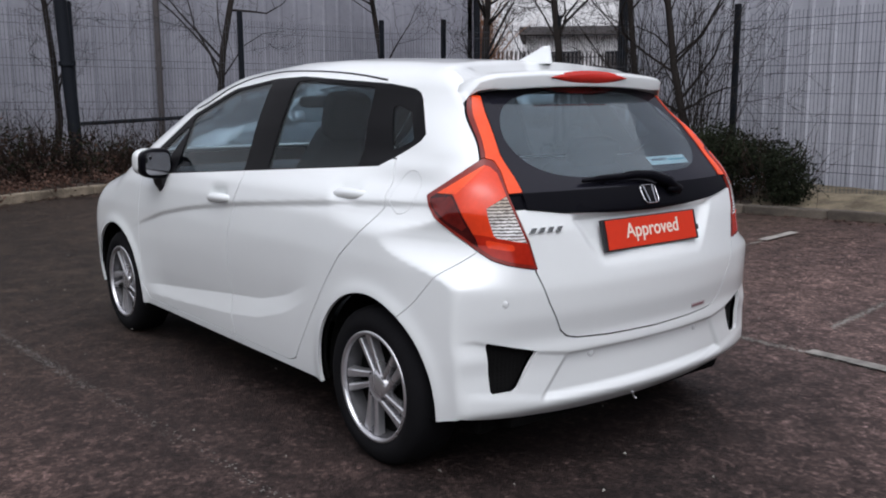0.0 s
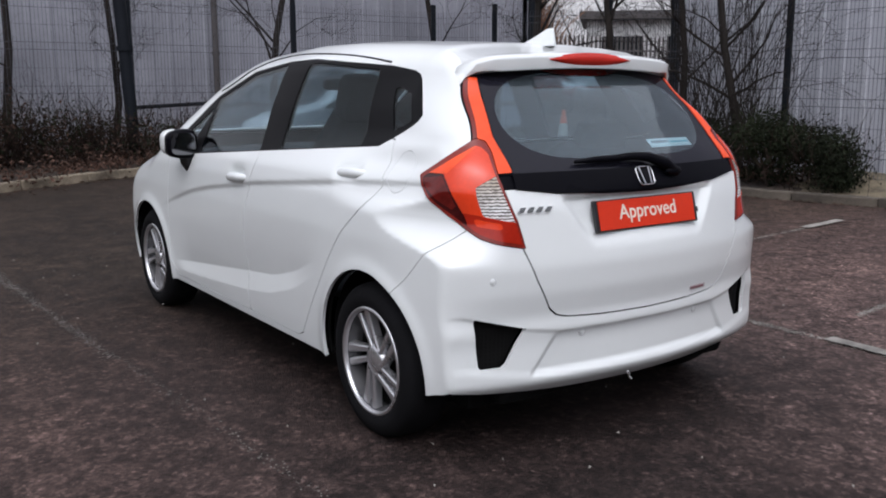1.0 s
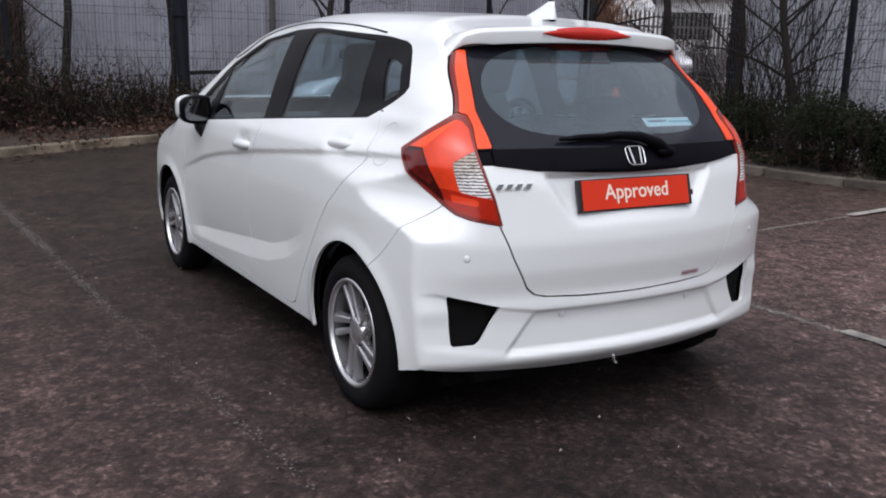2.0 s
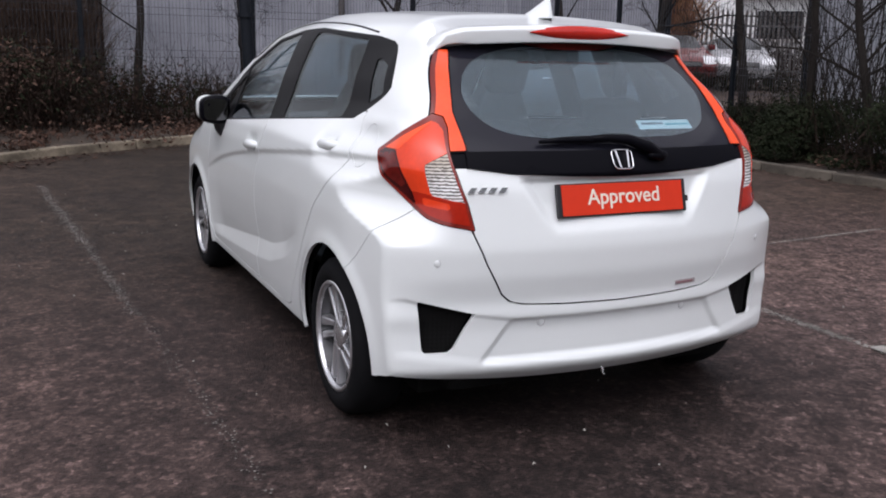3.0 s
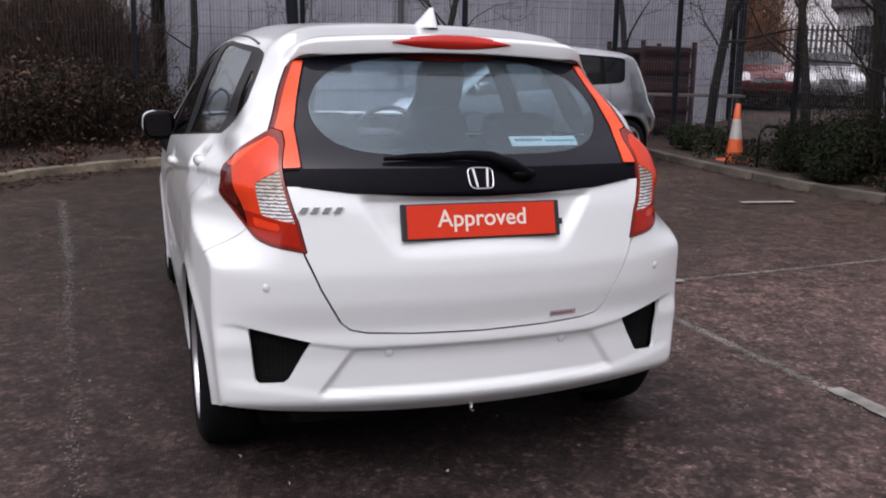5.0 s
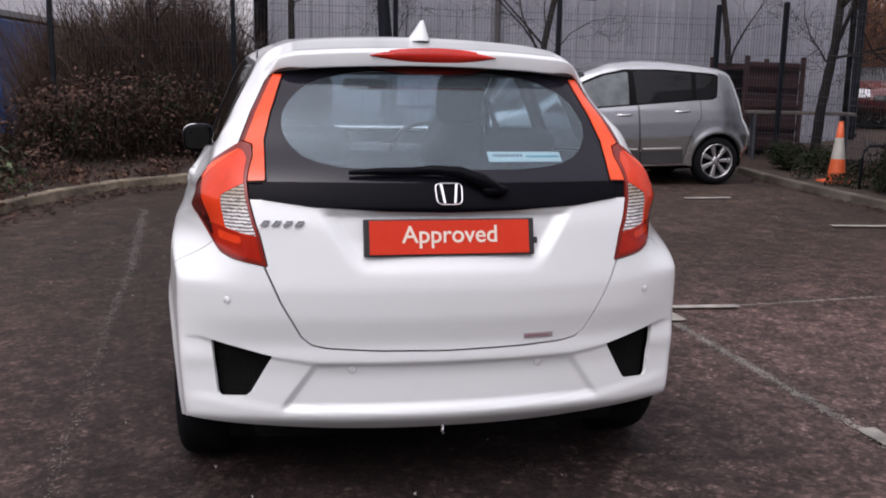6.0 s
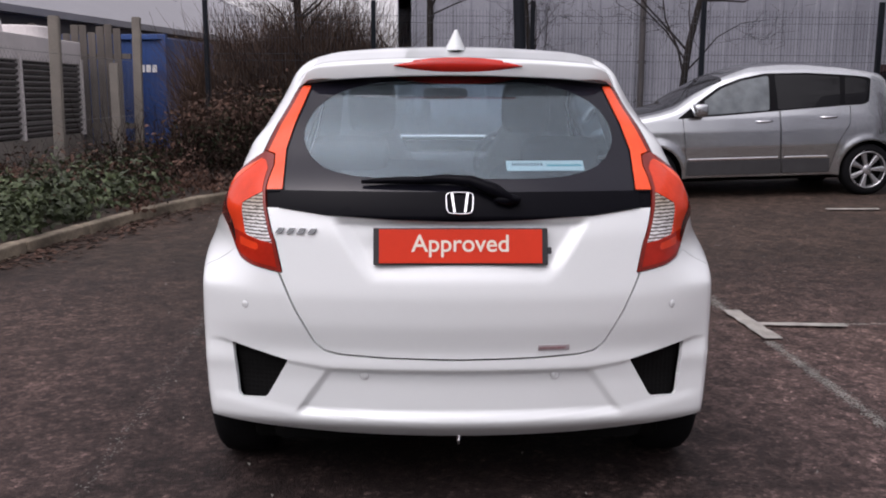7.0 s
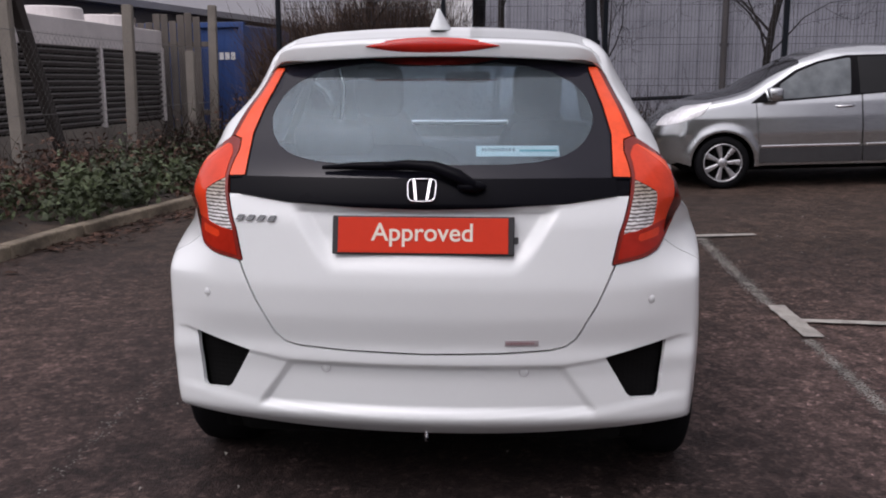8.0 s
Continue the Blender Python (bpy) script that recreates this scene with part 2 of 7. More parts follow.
def raw(name, verts, faces, material, parent=None, label="", smooth=False):
    me = bpy.data.meshes.new(name)
    me.from_pydata([tuple(v) for v in verts], [], [tuple(f) for f in faces])
    me.materials.append(material)
    if smooth:
        me.polygons.foreach_set("use_smooth", [True] * len(me.polygons))
    me.update()
    ob = new(name, me)
    if parent:
        ob.parent = parent
    if label:
        ob["label"] = label
    return ob


def thing(name, label, category, m=None, group="", kind=""):
    """An Empty at the base of a thing, which carries its parts."""
    ob = new(name)
    ob.empty_display_size = 0.2
    if m is not None:
        ob.matrix_basis = m
    return tagged(ob, label, category, group, kind)


def box(bm, c, s, bevel=0.0, turn=None, seg=2):
    """A box of size s at c, with bevelled edges, turned by the matrix turn."""
    r = bmesh.ops.create_cube(bm, size=1.0)
    vs = r["verts"]
    bmesh.ops.scale(bm, vec=s, verts=vs)
    if bevel:
        es = list({e for v in vs for e in v.link_edges})
        q = bmesh.ops.bevel(bm, geom=es, offset=bevel, segments=seg, affect="EDGES", profile=0.5)
        vs = list({v for f in q["faces"] for v in f.verts} | {v for v in vs if v.is_valid})
    if turn is not None:
        bmesh.ops.transform(bm, matrix=turn.to_4x4(), verts=vs)
    bmesh.ops.translate(bm, vec=c, verts=vs)
    return vs


def tube(bm, pts, radii, n=8, caps=True):
    """A tapered tube along pts."""
    pts = [Vector(p) for p in pts]
    rings = []
    up = Vector((0.31, 0.17, 0.93))
    for i, p in enumerate(pts):
        d = (pts[min(i + 1, len(pts) - 1)] - pts[max(i - 1, 0)]).normalized()
        a = d.cross(up)
        if a.length < 0.05:
            a = d.cross(Vector((1, 0, 0)))
        a.normalize()
        b = d.cross(a)
        r = float(radii[i] if hasattr(radii, "__len__") else radii)
        rings.append([bm.verts.new(p + r * (math.cos(t) * a + math.sin(t) * b)) for t in [2 * math.pi * k / n for k in range(n)]])
    for q, w in zip(rings, rings[1:]):
        for k in range(n):
            bm.faces.new((q[k], q[(k + 1) % n], w[(k + 1) % n], w[k]))
    if caps:
        bm.faces.new(rings[0][::-1])
        bm.faces.new(rings[-1])


def lathe(bm, prof, n=32, axis="x"):
    """Turns a profile of (radius, offset) about an axis through the origin."""
    rings = []
    for r, o in prof:
        ring = []
        for k in range(n):
            a = 2 * math.pi * k / n
            c, s = r * math.cos(a), r * math.sin(a)
            ring.append(bm.verts.new((o, c, s) if axis == "x" else (c, s, o)))
        rings.append(ring)
    for q, w in zip(rings, rings[1:]):
        for k in range(n):
            bm.faces.new((q[k], q[(k + 1) % n], w[(k + 1) % n], w[k]))
    return rings


def prism(bm, poly, lo, hi, axis="z"):
    """Extrudes a polygon between lo and hi along an axis."""
    def at(p, h):
        return {"z": (p[0], p[1], h), "y": (p[0], h, p[1]), "x": (h, p[0], p[1])}[axis]
    a = [bm.verts.new(at(p, lo)) for p in poly]
    b = [bm.verts.new(at(p, hi)) for p in poly]
    k = len(poly)
    bm.faces.new(a[::-1])
    bm.faces.new(b)
    for i in range(k):
        bm.faces.new((a[i], a[(i + 1) % k], b[(i + 1) % k], b[i]))
    bmesh.ops.recalc_face_normals(bm, faces=bm.faces)


def rise(x, y):
    """Height of the ground: level round the white car, rising gently towards the far end."""
    t = np.clip((np.asarray(y, float) - 3.6) / 2.0, 0, 1)
    far = np.clip(np.asarray(y, float) - 5.6, 0, 12)
    yard = np.clip((np.asarray(x, float) - 10.0) / 2.0, 0, 1) * np.clip((np.asarray(y, float) - 11.0) / 2.0, 0, 1)
    bay = np.clip((np.asarray(x, float) - 0.8) / 1.2, 0, 1) * np.clip((6.1 - np.asarray(x, float)) / 0.8, 0, 1)
    bay = bay * np.clip((np.asarray(y, float) - 6.3) / 1.1, 0, 1) * np.clip(10.2 - np.asarray(y, float), 0, 1)
    return 0.03 * (t * t * (3 - 2 * t)) + 0.034 * far * (1 - far / 40) + 0.22 * yard + 0.03 * bay * (np.asarray(x, float) - 4.15)


def on(x, y):
    return float(rise(x, y))


# ---- ground, kerbs and markings ----
def build_ground():
    xs = sorted(set(list(np.arange(-14, 20.01, 0.5)) + [-2500, -800, -250, -90, -40, -22, 28, 45, 95, 260, 800, 2500]))
    ys = sorted(set(list(np.arange(-8, 22.01, 0.5)) + [-2500, -800, -250, -90, -40, -16, 30, 45, 95, 260, 800, 2500]))
    verts = [(x, y, on(x, y)) for y in ys for x in xs]
    w = len(xs)
    faces = [(j * w + i, j * w + i + 1, (j + 1) * w + i + 1, (j + 1) * w + i) for j in range(len(ys) - 1) for i in range(w - 1)]
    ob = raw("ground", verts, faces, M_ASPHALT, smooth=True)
    return tagged(ob, "dark worn asphalt car park surface, mottled and damp, car shade coloured in", "ground", kind="structure")


build_ground()

LEFT_KERB = [(-3.95, -9.0), (-3.85, 0.0), (-3.5, 4.0), (-3.34, 5.0), (-3.05, 6.3), (-2.52, 7.6), (-1.7, 8.5), (-0.55, 9.05), (1.0, 9.8), (2.6, 10.3), (4.6, 10.75), (6.0, 10.6), (6.25, 9.4)]
RIGHT_KERB = [(6.25, 9.4), (6.1, 8.2), (6.12, 7.2), (6.2, 6.0), (6.45, 4.6), (6.95, 3.0), (7.15, 1.5), (7.3, -9.0)]


def resample(line, step):
    pts = [Vector((*p, 0)) for p in line]
    out, carry = [pts[0].copy()], 0.0
    for a, b in zip(pts, pts[1:]):
        d, s = (b - a), step - carry
        while s <= d.length:
            out.append(a + d * (s / d.length))
            s += step
        carry = d.length - (s - step)
    return out


def soften(line, rounds=3):
    for _ in range(rounds):
        q = [line[0]]
        for a, b in zip(line, line[1:]):
            q += [(0.75 * a[0] + 0.25 * b[0], 0.75 * a[1] + 0.25 * b[1]), (0.25 * a[0] + 0.75 * b[0], 0.25 * a[1] + 0.75 * b[1])]
        line = q + [line[-1]]
    return line


def paint_mark(a, b, width, material, label, lift):
    """A strip of road paint between two points, with ragged edges."""
    a, b = Vector((*a, 0)), Vector((*b, 0))
    d = (b - a).normalized()
    s = Vector((-d.y, d.x, 0)) * width / 2
    k = max(4, int((b - a).length / 0.05))
    verts, faces = [], []
    for i in range(k + 1):
        p = a + (b - a) * i / k
        for sg in (-1, 1):
            q = p + s * sg * (1 + 0.34 * noise.noise(p * 12 + Vector((sg * 3, 0, 1))))
            verts.append((q.x, q.y, on(q.x, q.y) + lift))
    faces = [(2 * i, 2 * i + 1, 2 * i + 3, 2 * i + 2) for i in range(k)]
    ob = raw("bay_line", verts, faces, material)
    return tagged(ob, label, "road marking", "parking bay lines", "structure")


paint_mark((1.74, 0.42), (1.72, -0.1), 0.08, M_PAINTWORN, "half worn white parking bay mark on the asphalt", 0.011)
lift = 0.012
worn = "worn white painted parking bay mark on the asphalt"
faint = "faded almost worn away parking bay line on the asphalt"
for p, q, w in (((1.74, 2.73), (1.76, 2.08), 0.1), ((1.72, 2.4), (2.28, 2.36), 0.07), ((1.62, 4.93), (2.2, 5.05), 0.08),
                ((4.9, 2.66), (5.6, 2.74), 0.09), ((4.85, 5.2), (5.45, 5.12), 0.08), ((4.2, 7.0), (4.75, 6.95), 0.08)):
    paint_mark(p, q, w, M_PAINTLINE, worn, lift)
    lift += 0.0015


def worn_mark(a, b, width, seed, keep, material):
    """A nearly vanished line: ragged flecks of paint left between two points."""
    rng = random.Random(seed)
    a, b = Vector((*a, 0)), Vector((*b, 0))
    d = (b - a).normalized()
    s = Vector((-d.y, d.x, 0))
    verts, faces = [], []
    for _ in range(int((b - a).length * width * 30000)):
        p = a + (b - a) * rng.random() + s * rng.gauss(0, width * 0.36)
        if 0.5 + 0.3 * noise.noise(p * 3.0) + 0.25 * noise.noise(p * 24.0) < rng.random() * 2 * (1 - keep):
            continue
        r, t0, k = rng.uniform(0.0018, 0.0055), rng.uniform(0, 6.28), len(verts)
        for i in range(5):
            e = r * rng.uniform(0.6, 1.2)
            x, y = p.x + e * math.cos(t0 + i * 1.2566), p.y + e * math.sin(t0 + i * 1.2566)
            verts.append((x, y, on(x, y) + 0.004 + 0.002 * rng.random()))
        faces.append(tuple(range(k, k + 5)))
    ob = raw("faded_line", verts, faces, material)
    return tagged(ob, faint, "road marking", "parking bay lines", "structure")


for i, (p, q, w) in enumerate((((1.72, 2.05), (1.72, -1.2), 0.05), ((1.74, 4.9), (1.72, 2.75), 0.07), ((-1.45, 3.9), (-1.66, 6.6), 0.07), ((-1.36, 2.2), (-1.45, 3.9), 0.05), ((-1.22, 0.1), (-1.345, 2.2), 0.05), ((2.3, 0.6), (4.9, 0.9), 0.04), ((2.3, 2.4), (4.9, 2.66), 0.03))):
    worn_mark(p, q, w, 70 + i, 0.72 if p[0] > 0 else 0.34 if p[1] > 3 else 0.15 if p[1] > 1 else -2.5, M_PAINTWORN if p[0] > 0 else M_FADED)


def verge(name, line, out, label, edge=0.07, hump=0.12):
    """A soil bed between a kerb line and a line further out, slightly humped."""
    verts, faces = [], []
    cols = 8
    n = len(line)
    for i, (p, o) in enumerate(zip(line, out)):
        for j in range(cols + 1):
            t = j / cols
            x, y = p[0] + (o[0] - p[0]) * t, p[1] + (o[1] - p[1]) * t
            z = on(x, y) + edge + hump * math.sin(min(t * 1.5, 1) * math.pi / 2) + 0.05 * noise.noise(Vector((x * 1.7, y * 1.7, 3)))
            verts.append((x, y, z if j else on(x, y) + edge))
    faces = [(i * (cols + 1) + j, (i + 1) * (cols + 1) + j, (i + 1) * (cols + 1) + j + 1, i * (cols + 1) + j + 1) for i in range(n - 1) for j in range(cols)]
    ob = raw(name, verts, faces, M_SOIL, smooth=True)
    return tagged(ob, label, "soil", kind="structure")


lk, rk = soften(LEFT_KERB), soften(RIGHT_KERB)
outer_l = [(min(p[0] - 1.5, -4.9) if p[1] < 6 else -4.9 + (p[0] + 3.2) * 1.25, max(p[1], p[1] + (p[1] - 6) * 0.9) if p[1] > 6 else p[1]) for p in lk]
outer_l = [(x, min(y, 15.5)) for x, y in outer_l]
verge("planting_bed", lk, outer_l, "bare soil bed strewn with dead leaves behind the kerb")
verge("planting_bed", rk, [(p[0] + 2.2, p[1] + (0.8 if p[1] > 8 else 0)) for p in rk], "soil bed with dead leaves beside the fence", 0.035, 0.02)


# ---- far walls ----
def cladding(name, a, b, z0, z1, material, label, pitch=0.333, deep=0.02):
    """Profiled steel sheeting between two ground points: trapezoid ribs with a solid back."""
    a, b = Vector((*a, 0)), Vector((*b, 0))
    d = (b - a).normalized()
    nrm = Vector((d.y, -d.x, 0))
    k = int((b - a).length / pitch)
    prof = []
    for i in range(k):
        for f, o in ((0.0, 0), (0.7, 0), (0.78, deep), (0.92, deep)):
            prof.append(a + d * pitch * (i + f) + nrm * o)
    prof.append(b)
    levels = [z0, z1]
    verts = [(p.x, p.y, z) for z in levels for p in prof]
    w = len(prof)
    faces = [(i, i + 1, w + i + 1, w + i) for i in range(w - 1)]
    m = len(verts)
    for p in (a - nrm * 0.25, b - nrm * 0.25):
        verts += [(p.x, p.y, z0), (p.x, p.y, z1)]
    faces += [(m, m + 1, m + 3, m + 2), (0, w, m + 1, m), (w - 1, m + 2, m + 3, 2 * w - 1), tuple(range(w, 2 * w)) + (m + 3, m + 1)]
    ob = raw(name, verts, faces, material)
    return tagged(ob, label, "wall", kind="structure")


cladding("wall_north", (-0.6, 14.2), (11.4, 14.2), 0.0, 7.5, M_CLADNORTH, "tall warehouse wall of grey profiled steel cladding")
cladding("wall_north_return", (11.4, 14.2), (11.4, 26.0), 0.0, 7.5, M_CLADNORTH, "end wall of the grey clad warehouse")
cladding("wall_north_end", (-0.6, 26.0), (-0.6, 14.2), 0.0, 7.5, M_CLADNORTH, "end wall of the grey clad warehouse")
cladding("wall_east", (9.15, 8.0), (9.35, -14.0), 0.0, 7.5, M_CLAD, "tall grey profiled steel cladding wall behind the fence")
# Unseen dark walls behind the camera, added to dim reflections and low skylight.
cladding("unseen_wall_south", (24.0, -17.0), (-19.0, -17.0), 0.0, 4.5, M_BRICKDARK, "plain dark unseen wall, added to darken reflections")
cladding("unseen_wall_west", (-19.0, -17.0), (-19.0, 14.0), 0.0, 4.5, M_BRICKDARK, "plain dark unseen wall, added to darken reflections")
cladding("wall_east_return", (22.0, 8.0), (9.15, 8.0), 0.0, 7.5, M_CLAD, "grey clad wall round the corner of the building")


# ---- fence of welded wire mesh ----
def mesh_fence(name, posts, label, height=2.4, wire_from=0.06):
    root = thing(name, label, "fence", pose(posts[0][0], posts[0][1], on(*posts[0])))
    inv = root.matrix_basis.inverted()
    for x, y in posts:
        bm = bmesh.new()
        box(bm, inv @ Vector((x, y, on(x, y) + height / 2 + 0.05)), (0.07, 0.07, height + 0.1), 0.008)
        part("post", bm, M_FENCE, root)
    for (ax, ay), (bx, by) in zip(posts, posts[1:]):
        a, b = Vector((ax, ay, on(ax, ay))), Vector((bx, by, on(bx, by)))
        d = b - a
        ln = d.length
        d.normalize()
        verts, faces = [], []

        def rod(p, q, r):
            i = len(verts)
            ax_ = (q - p).normalized()
            u = ax_.cross(Vector((0.3, 0.5, 0.81))).normalized() * r
            v = ax_.cross(u)
            for s in (p, q):
                verts.extend([s + u, s + v, s - u, s - v])
            faces.extend([(i + k, i + (k + 1) % 4, i + 4 + (k + 1) % 4, i + 4 + k) for k in range(4)])

        k = int(ln / 0.05)
        wr = 0.0026 if min(ay, by) > 11 else 0.003
        for i in range(1, k):
            p = a + d * (ln * i / k)
            rod(inv @ (p + Vector((0, 0, wire_from))), inv @ (p + Vector((0, 0, height - 0.03))), wr)
        for zc in (0.75, 1.35, 1.94):
            rod(inv @ (a + Vector((0, 0, zc))), inv @ (b + Vector((0, 0, zc))), 0.0025)
        for zc in (0.45, 1.05, 1.65, 2.22):
            for o in (-0.05, 0.05):
                rod(inv @ (a + Vector((0, 0, zc + o))), inv @ (b + Vector((0, 0, zc + o))), 0.004)
        raw("wire_panel", verts, faces, M_WIRE, root, "welded steel wire mesh panel")["kind"] = "stuff"
    return root


mesh_fence("mesh_fence", [(-3.45, 11.6), (-0.9, 11.55), (1.52, 11.55), (4.12, 11.5), (6.85, 11.5), (7.45, 10.5), (8.0, 8.3), (8.0, 5.08), (8.05, 2.2), (8.1, -0.7), (8.15, -3.6), (8.2, -6.5), (8.25, -9.4)],
           "dark steel posts with welded wire mesh fence panels")


def bank():
    """Dry grassy bank that rises from the kerb to the foot of the wire fence."""
    verts, cols = [], 9
    ys = np.arange(-8.0, 4.41, 0.2)
    for y in ys:
        x0 = 7.28 if y < 1.5 else 7.28 - (y - 1.5) * 0.1
        for j in range(cols):
            t = j / (cols - 1)
            x = x0 + (8.75 - x0) * t
            verts.append((x, y, on(x, y) + 0.045 + 0.13 * float(sstep(0.0, 0.55, t)) + 0.018 * noise.noise(Vector((x * 4, y * 4, 0))) * (j > 0)))
    faces = [(i * cols + j, i * cols + j + 1, (i + 1) * cols + j + 1, (i + 1) * cols + j) for i in range(len(ys) - 1) for j in range(cols - 1)]
    soil = mat("dry_grass_soil", (0.115, 0.092, 0.058), 0.95, vary=0.4, scale=4, fine=35, bump=0.7, depth=0.02, tint=(0.17, 0.142, 0.095))
    return tagged(raw("bank", verts, faces, soil, smooth=True), "low bank of dry sandy grass under the wire fence", "bank", kind="structure")


def sstep(a, b, t):
    t = np.clip((t - a) / (b - a), 0, 1)
    return t * t * (3 - 2 * t)


bank()


# ---- plants ----
def leaf_mass(name, spots, count, size, material, label, seed, flat=0.5, category="shrub", kind="", group="", parent=None):
    """Many single bent leaves scattered through lumpy volumes; spots are (x, y, z, rx, ry, rz)."""
    rng = np.random.default_rng(seed)
    vol = np.array([s[3] * s[4] * s[5] for s in spots]) ** 0.7
    pick = rng.choice(len(spots), count, p=vol / vol.sum())
    sp = np.array(spots)[pick]
    d = rng.normal(size=(count, 3))
    d /= np.linalg.norm(d, axis=1)[:, None]
    r = rng.uniform(0.35, 1.0, count) ** 0.55 * (1 + 0.25 * rng.normal(size=count))
    c = sp[:, :3] + d * r[:, None] * sp[:, 3:]
    low = np.array([on(x, y) for x, y in c[:, :2]]) + 0.06
    c[:, 2] = np.maximum(c[:, 2], low + rng.uniform(0, 0.12, count))
    out = d + rng.normal(size=(count, 3)) * 0.7 + np.array([0, 0, flat])
    out /= np.linalg.norm(out, axis=1)[:, None]
    t = np.cross(out, rng.normal(size=(count, 3)))
    t /= np.linalg.norm(t, axis=1)[:, None]
    b = np.cross(out, t)
    s = size * rng.uniform(0.55, 1.35, count)
    w = s * rng.uniform(0.3, 0.5, count)
    verts = np.empty((count, 6, 3))
    verts[:, 0] = c - t * s[:, None] * 0.5
    verts[:, 1] = c - b * w[:, None] * 0.5 + out * s[:, None] * 0.08
    verts[:, 2] = c + b * w[:, None] * 0.5 + out * s[:, None] * 0.08
    verts[:, 3] = c + t * s[:, None] * 0.15 - b * w[:, None] * 0.42
    verts[:, 4] = c + t * s[:, None] * 0.15 + b * w[:, None] * 0.42
    verts[:, 5] = c + t * s[:, None] * 0.5 - out * s[:, None] * 0.12
    i = np.arange(count)[:, None] * 6
    faces = np.concatenate([i + [0, 1, 2], i + [1, 3, 4], i + [1, 4, 2], i + [3, 5, 4]], axis=0)
    me = bpy.data.meshes.new(name)
    me.from_pydata(verts.reshape(-1, 3).tolist(), [], faces.tolist())
    me.materials.append(material)
    ob = new(name, me)
    if parent:
        ob.parent = parent
        return ob
    return tagged(ob, label, category, group, kind)


def twig_mass(name, spots, count, length, thick, material, label, seed, up=0.9, category="brambles", kind="stuff", parent=None):
    """A tangle of thin bent stems rising from the ground inside the given footprints (x, y, rx, ry, height)."""
    rng = np.random.default_rng(seed)
    verts, faces = [], []
    vol = np.array([s[2] * s[3] * s[4] for s in spots])
    pick = rng.choice(len(spots), count, p=vol / vol.sum())
    for k in pick:
        x, y, rx, ry, h = spots[k]
        a, r = rng.uniform(0, 2 * math.pi), math.sqrt(rng.uniform())
        px, py = x + rx * r * math.cos(a), y + ry * r * math.sin(a)
        p = np.array([px, py, on(px, py) + 0.05 + rng.uniform(0, 0.55) * h])
        d = rng.normal(size=3) * 0.55 + np.array([0, 0, up])
        ln = length * rng.uniform(0.5, 1.3)
        base = len(verts)
        seg = 4
        for s in range(seg + 1):
            rr = thick * (1 - 0.75 * s / seg)
            u = np.array([rr, 0, 0])
            v = np.array([0, rr, 0])
            verts += [tuple(p + u), tuple(p - 0.5 * u + 0.87 * v), tuple(p - 0.5 * u - 0.87 * v)]
            dn = d / np.linalg.norm(d)
            p = p + dn * ln / seg
            d = d + rng.normal(size=3) * 0.3 + np.array([0, 0, -0.18])
        for s in range(seg):
            for q in range(3):
                faces.append((base + 3 * s + q, base + 3 * s + (q + 1) % 3, base + 3 * s + 3 + (q + 1) % 3, base + 3 * s + 3 + q))
    ob = raw(name, verts, faces, material, parent)
    return ob if parent else tagged(ob, label, category, kind=kind)


def bare_tree(x, y, height, girth, label, seed, lean=(0, 0), forks=5, spread=0.9, clear=0.25):
    """A leafless winter tree: a tapered trunk, limbs and several orders of twigs."""
    rng = random.Random(seed)
    root = thing("bare_tree", label, "tree", pose(x, y, on(x, y)), group="bare trees by the fence")
    bt, bc = bmesh.new(), bmesh.new()

    def grow(bm, p, d, ln, r, order):
        pts, rad = [p], [r]
        seg = 5 if order == 0 else 4
        for s in range(seg):
            wob = 0.07 if order == 0 else 0.22
            d = (d + Vector((rng.gauss(0, wob), rng.gauss(0, wob), rng.gauss(0, wob) + (0.05 if order else 0.0)))).normalized()
            p = p + d * ln / seg
            pts.append(p)
            rad.append(r * (1 - (0.55 if order == 0 else 0.8) * (s + 1) / seg))
        tube(bm, pts, rad, 9 if order == 0 else (6 if order == 1 else 4), caps=True)
        return pts, rad

    d0 = Vector((lean[0], lean[1], 1)).normalized()
    pts, rad = grow(bt, Vector((0, 0, -0.05)), d0, height * 0.75, girth, 0)

    def limbs(pts, rad, order, ln):
        if order > 4:
            return
        k = [forks * 3 + 2, 6, 4, 3][order - 1]
        for i in range(k):
            f = rng.uniform(clear if order == 1 else 0.2, 1.0) * (len(pts) - 1)
            j = min(int(f), len(pts) - 2)
            p = pts[j].lerp(pts[j + 1], f - j)
            d = (pts[j + 1] - pts[j]).normalized()
            a = rng.uniform(0, 2 * math.pi)
            side = d.orthogonal().normalized()
            side.rotate(Matrix.Rotation(a, 3, d))
            nd = (d * 0.75 + side * spread * rng.uniform(0.7, 1.2)).normalized()
            r = max(0.003, rad[j] * rng.uniform(0.2, 0.42))
            l2 = ln * rng.uniform(0.6, 1.1)
            q, w = grow(bc, p, nd, l2, r, order)
            limbs(q, w, order + 1, ln * 0.5)

    limbs(pts, rad, 1, height * 0.34)
    part("trunk", bt, M_BARK, root, smooth=True)
    part("crown", bc, M_BARK, root, "bare leafless branches and twigs")
    return root


M_IVY = mat("ivy_leaf", (0.019, 0.027, 0.012), 0.55, spec=0.3, vary=0.35, scale=3, fine=30, bump=0.1, tint=(0.050, 0.064, 0.030), rnd=0.85)
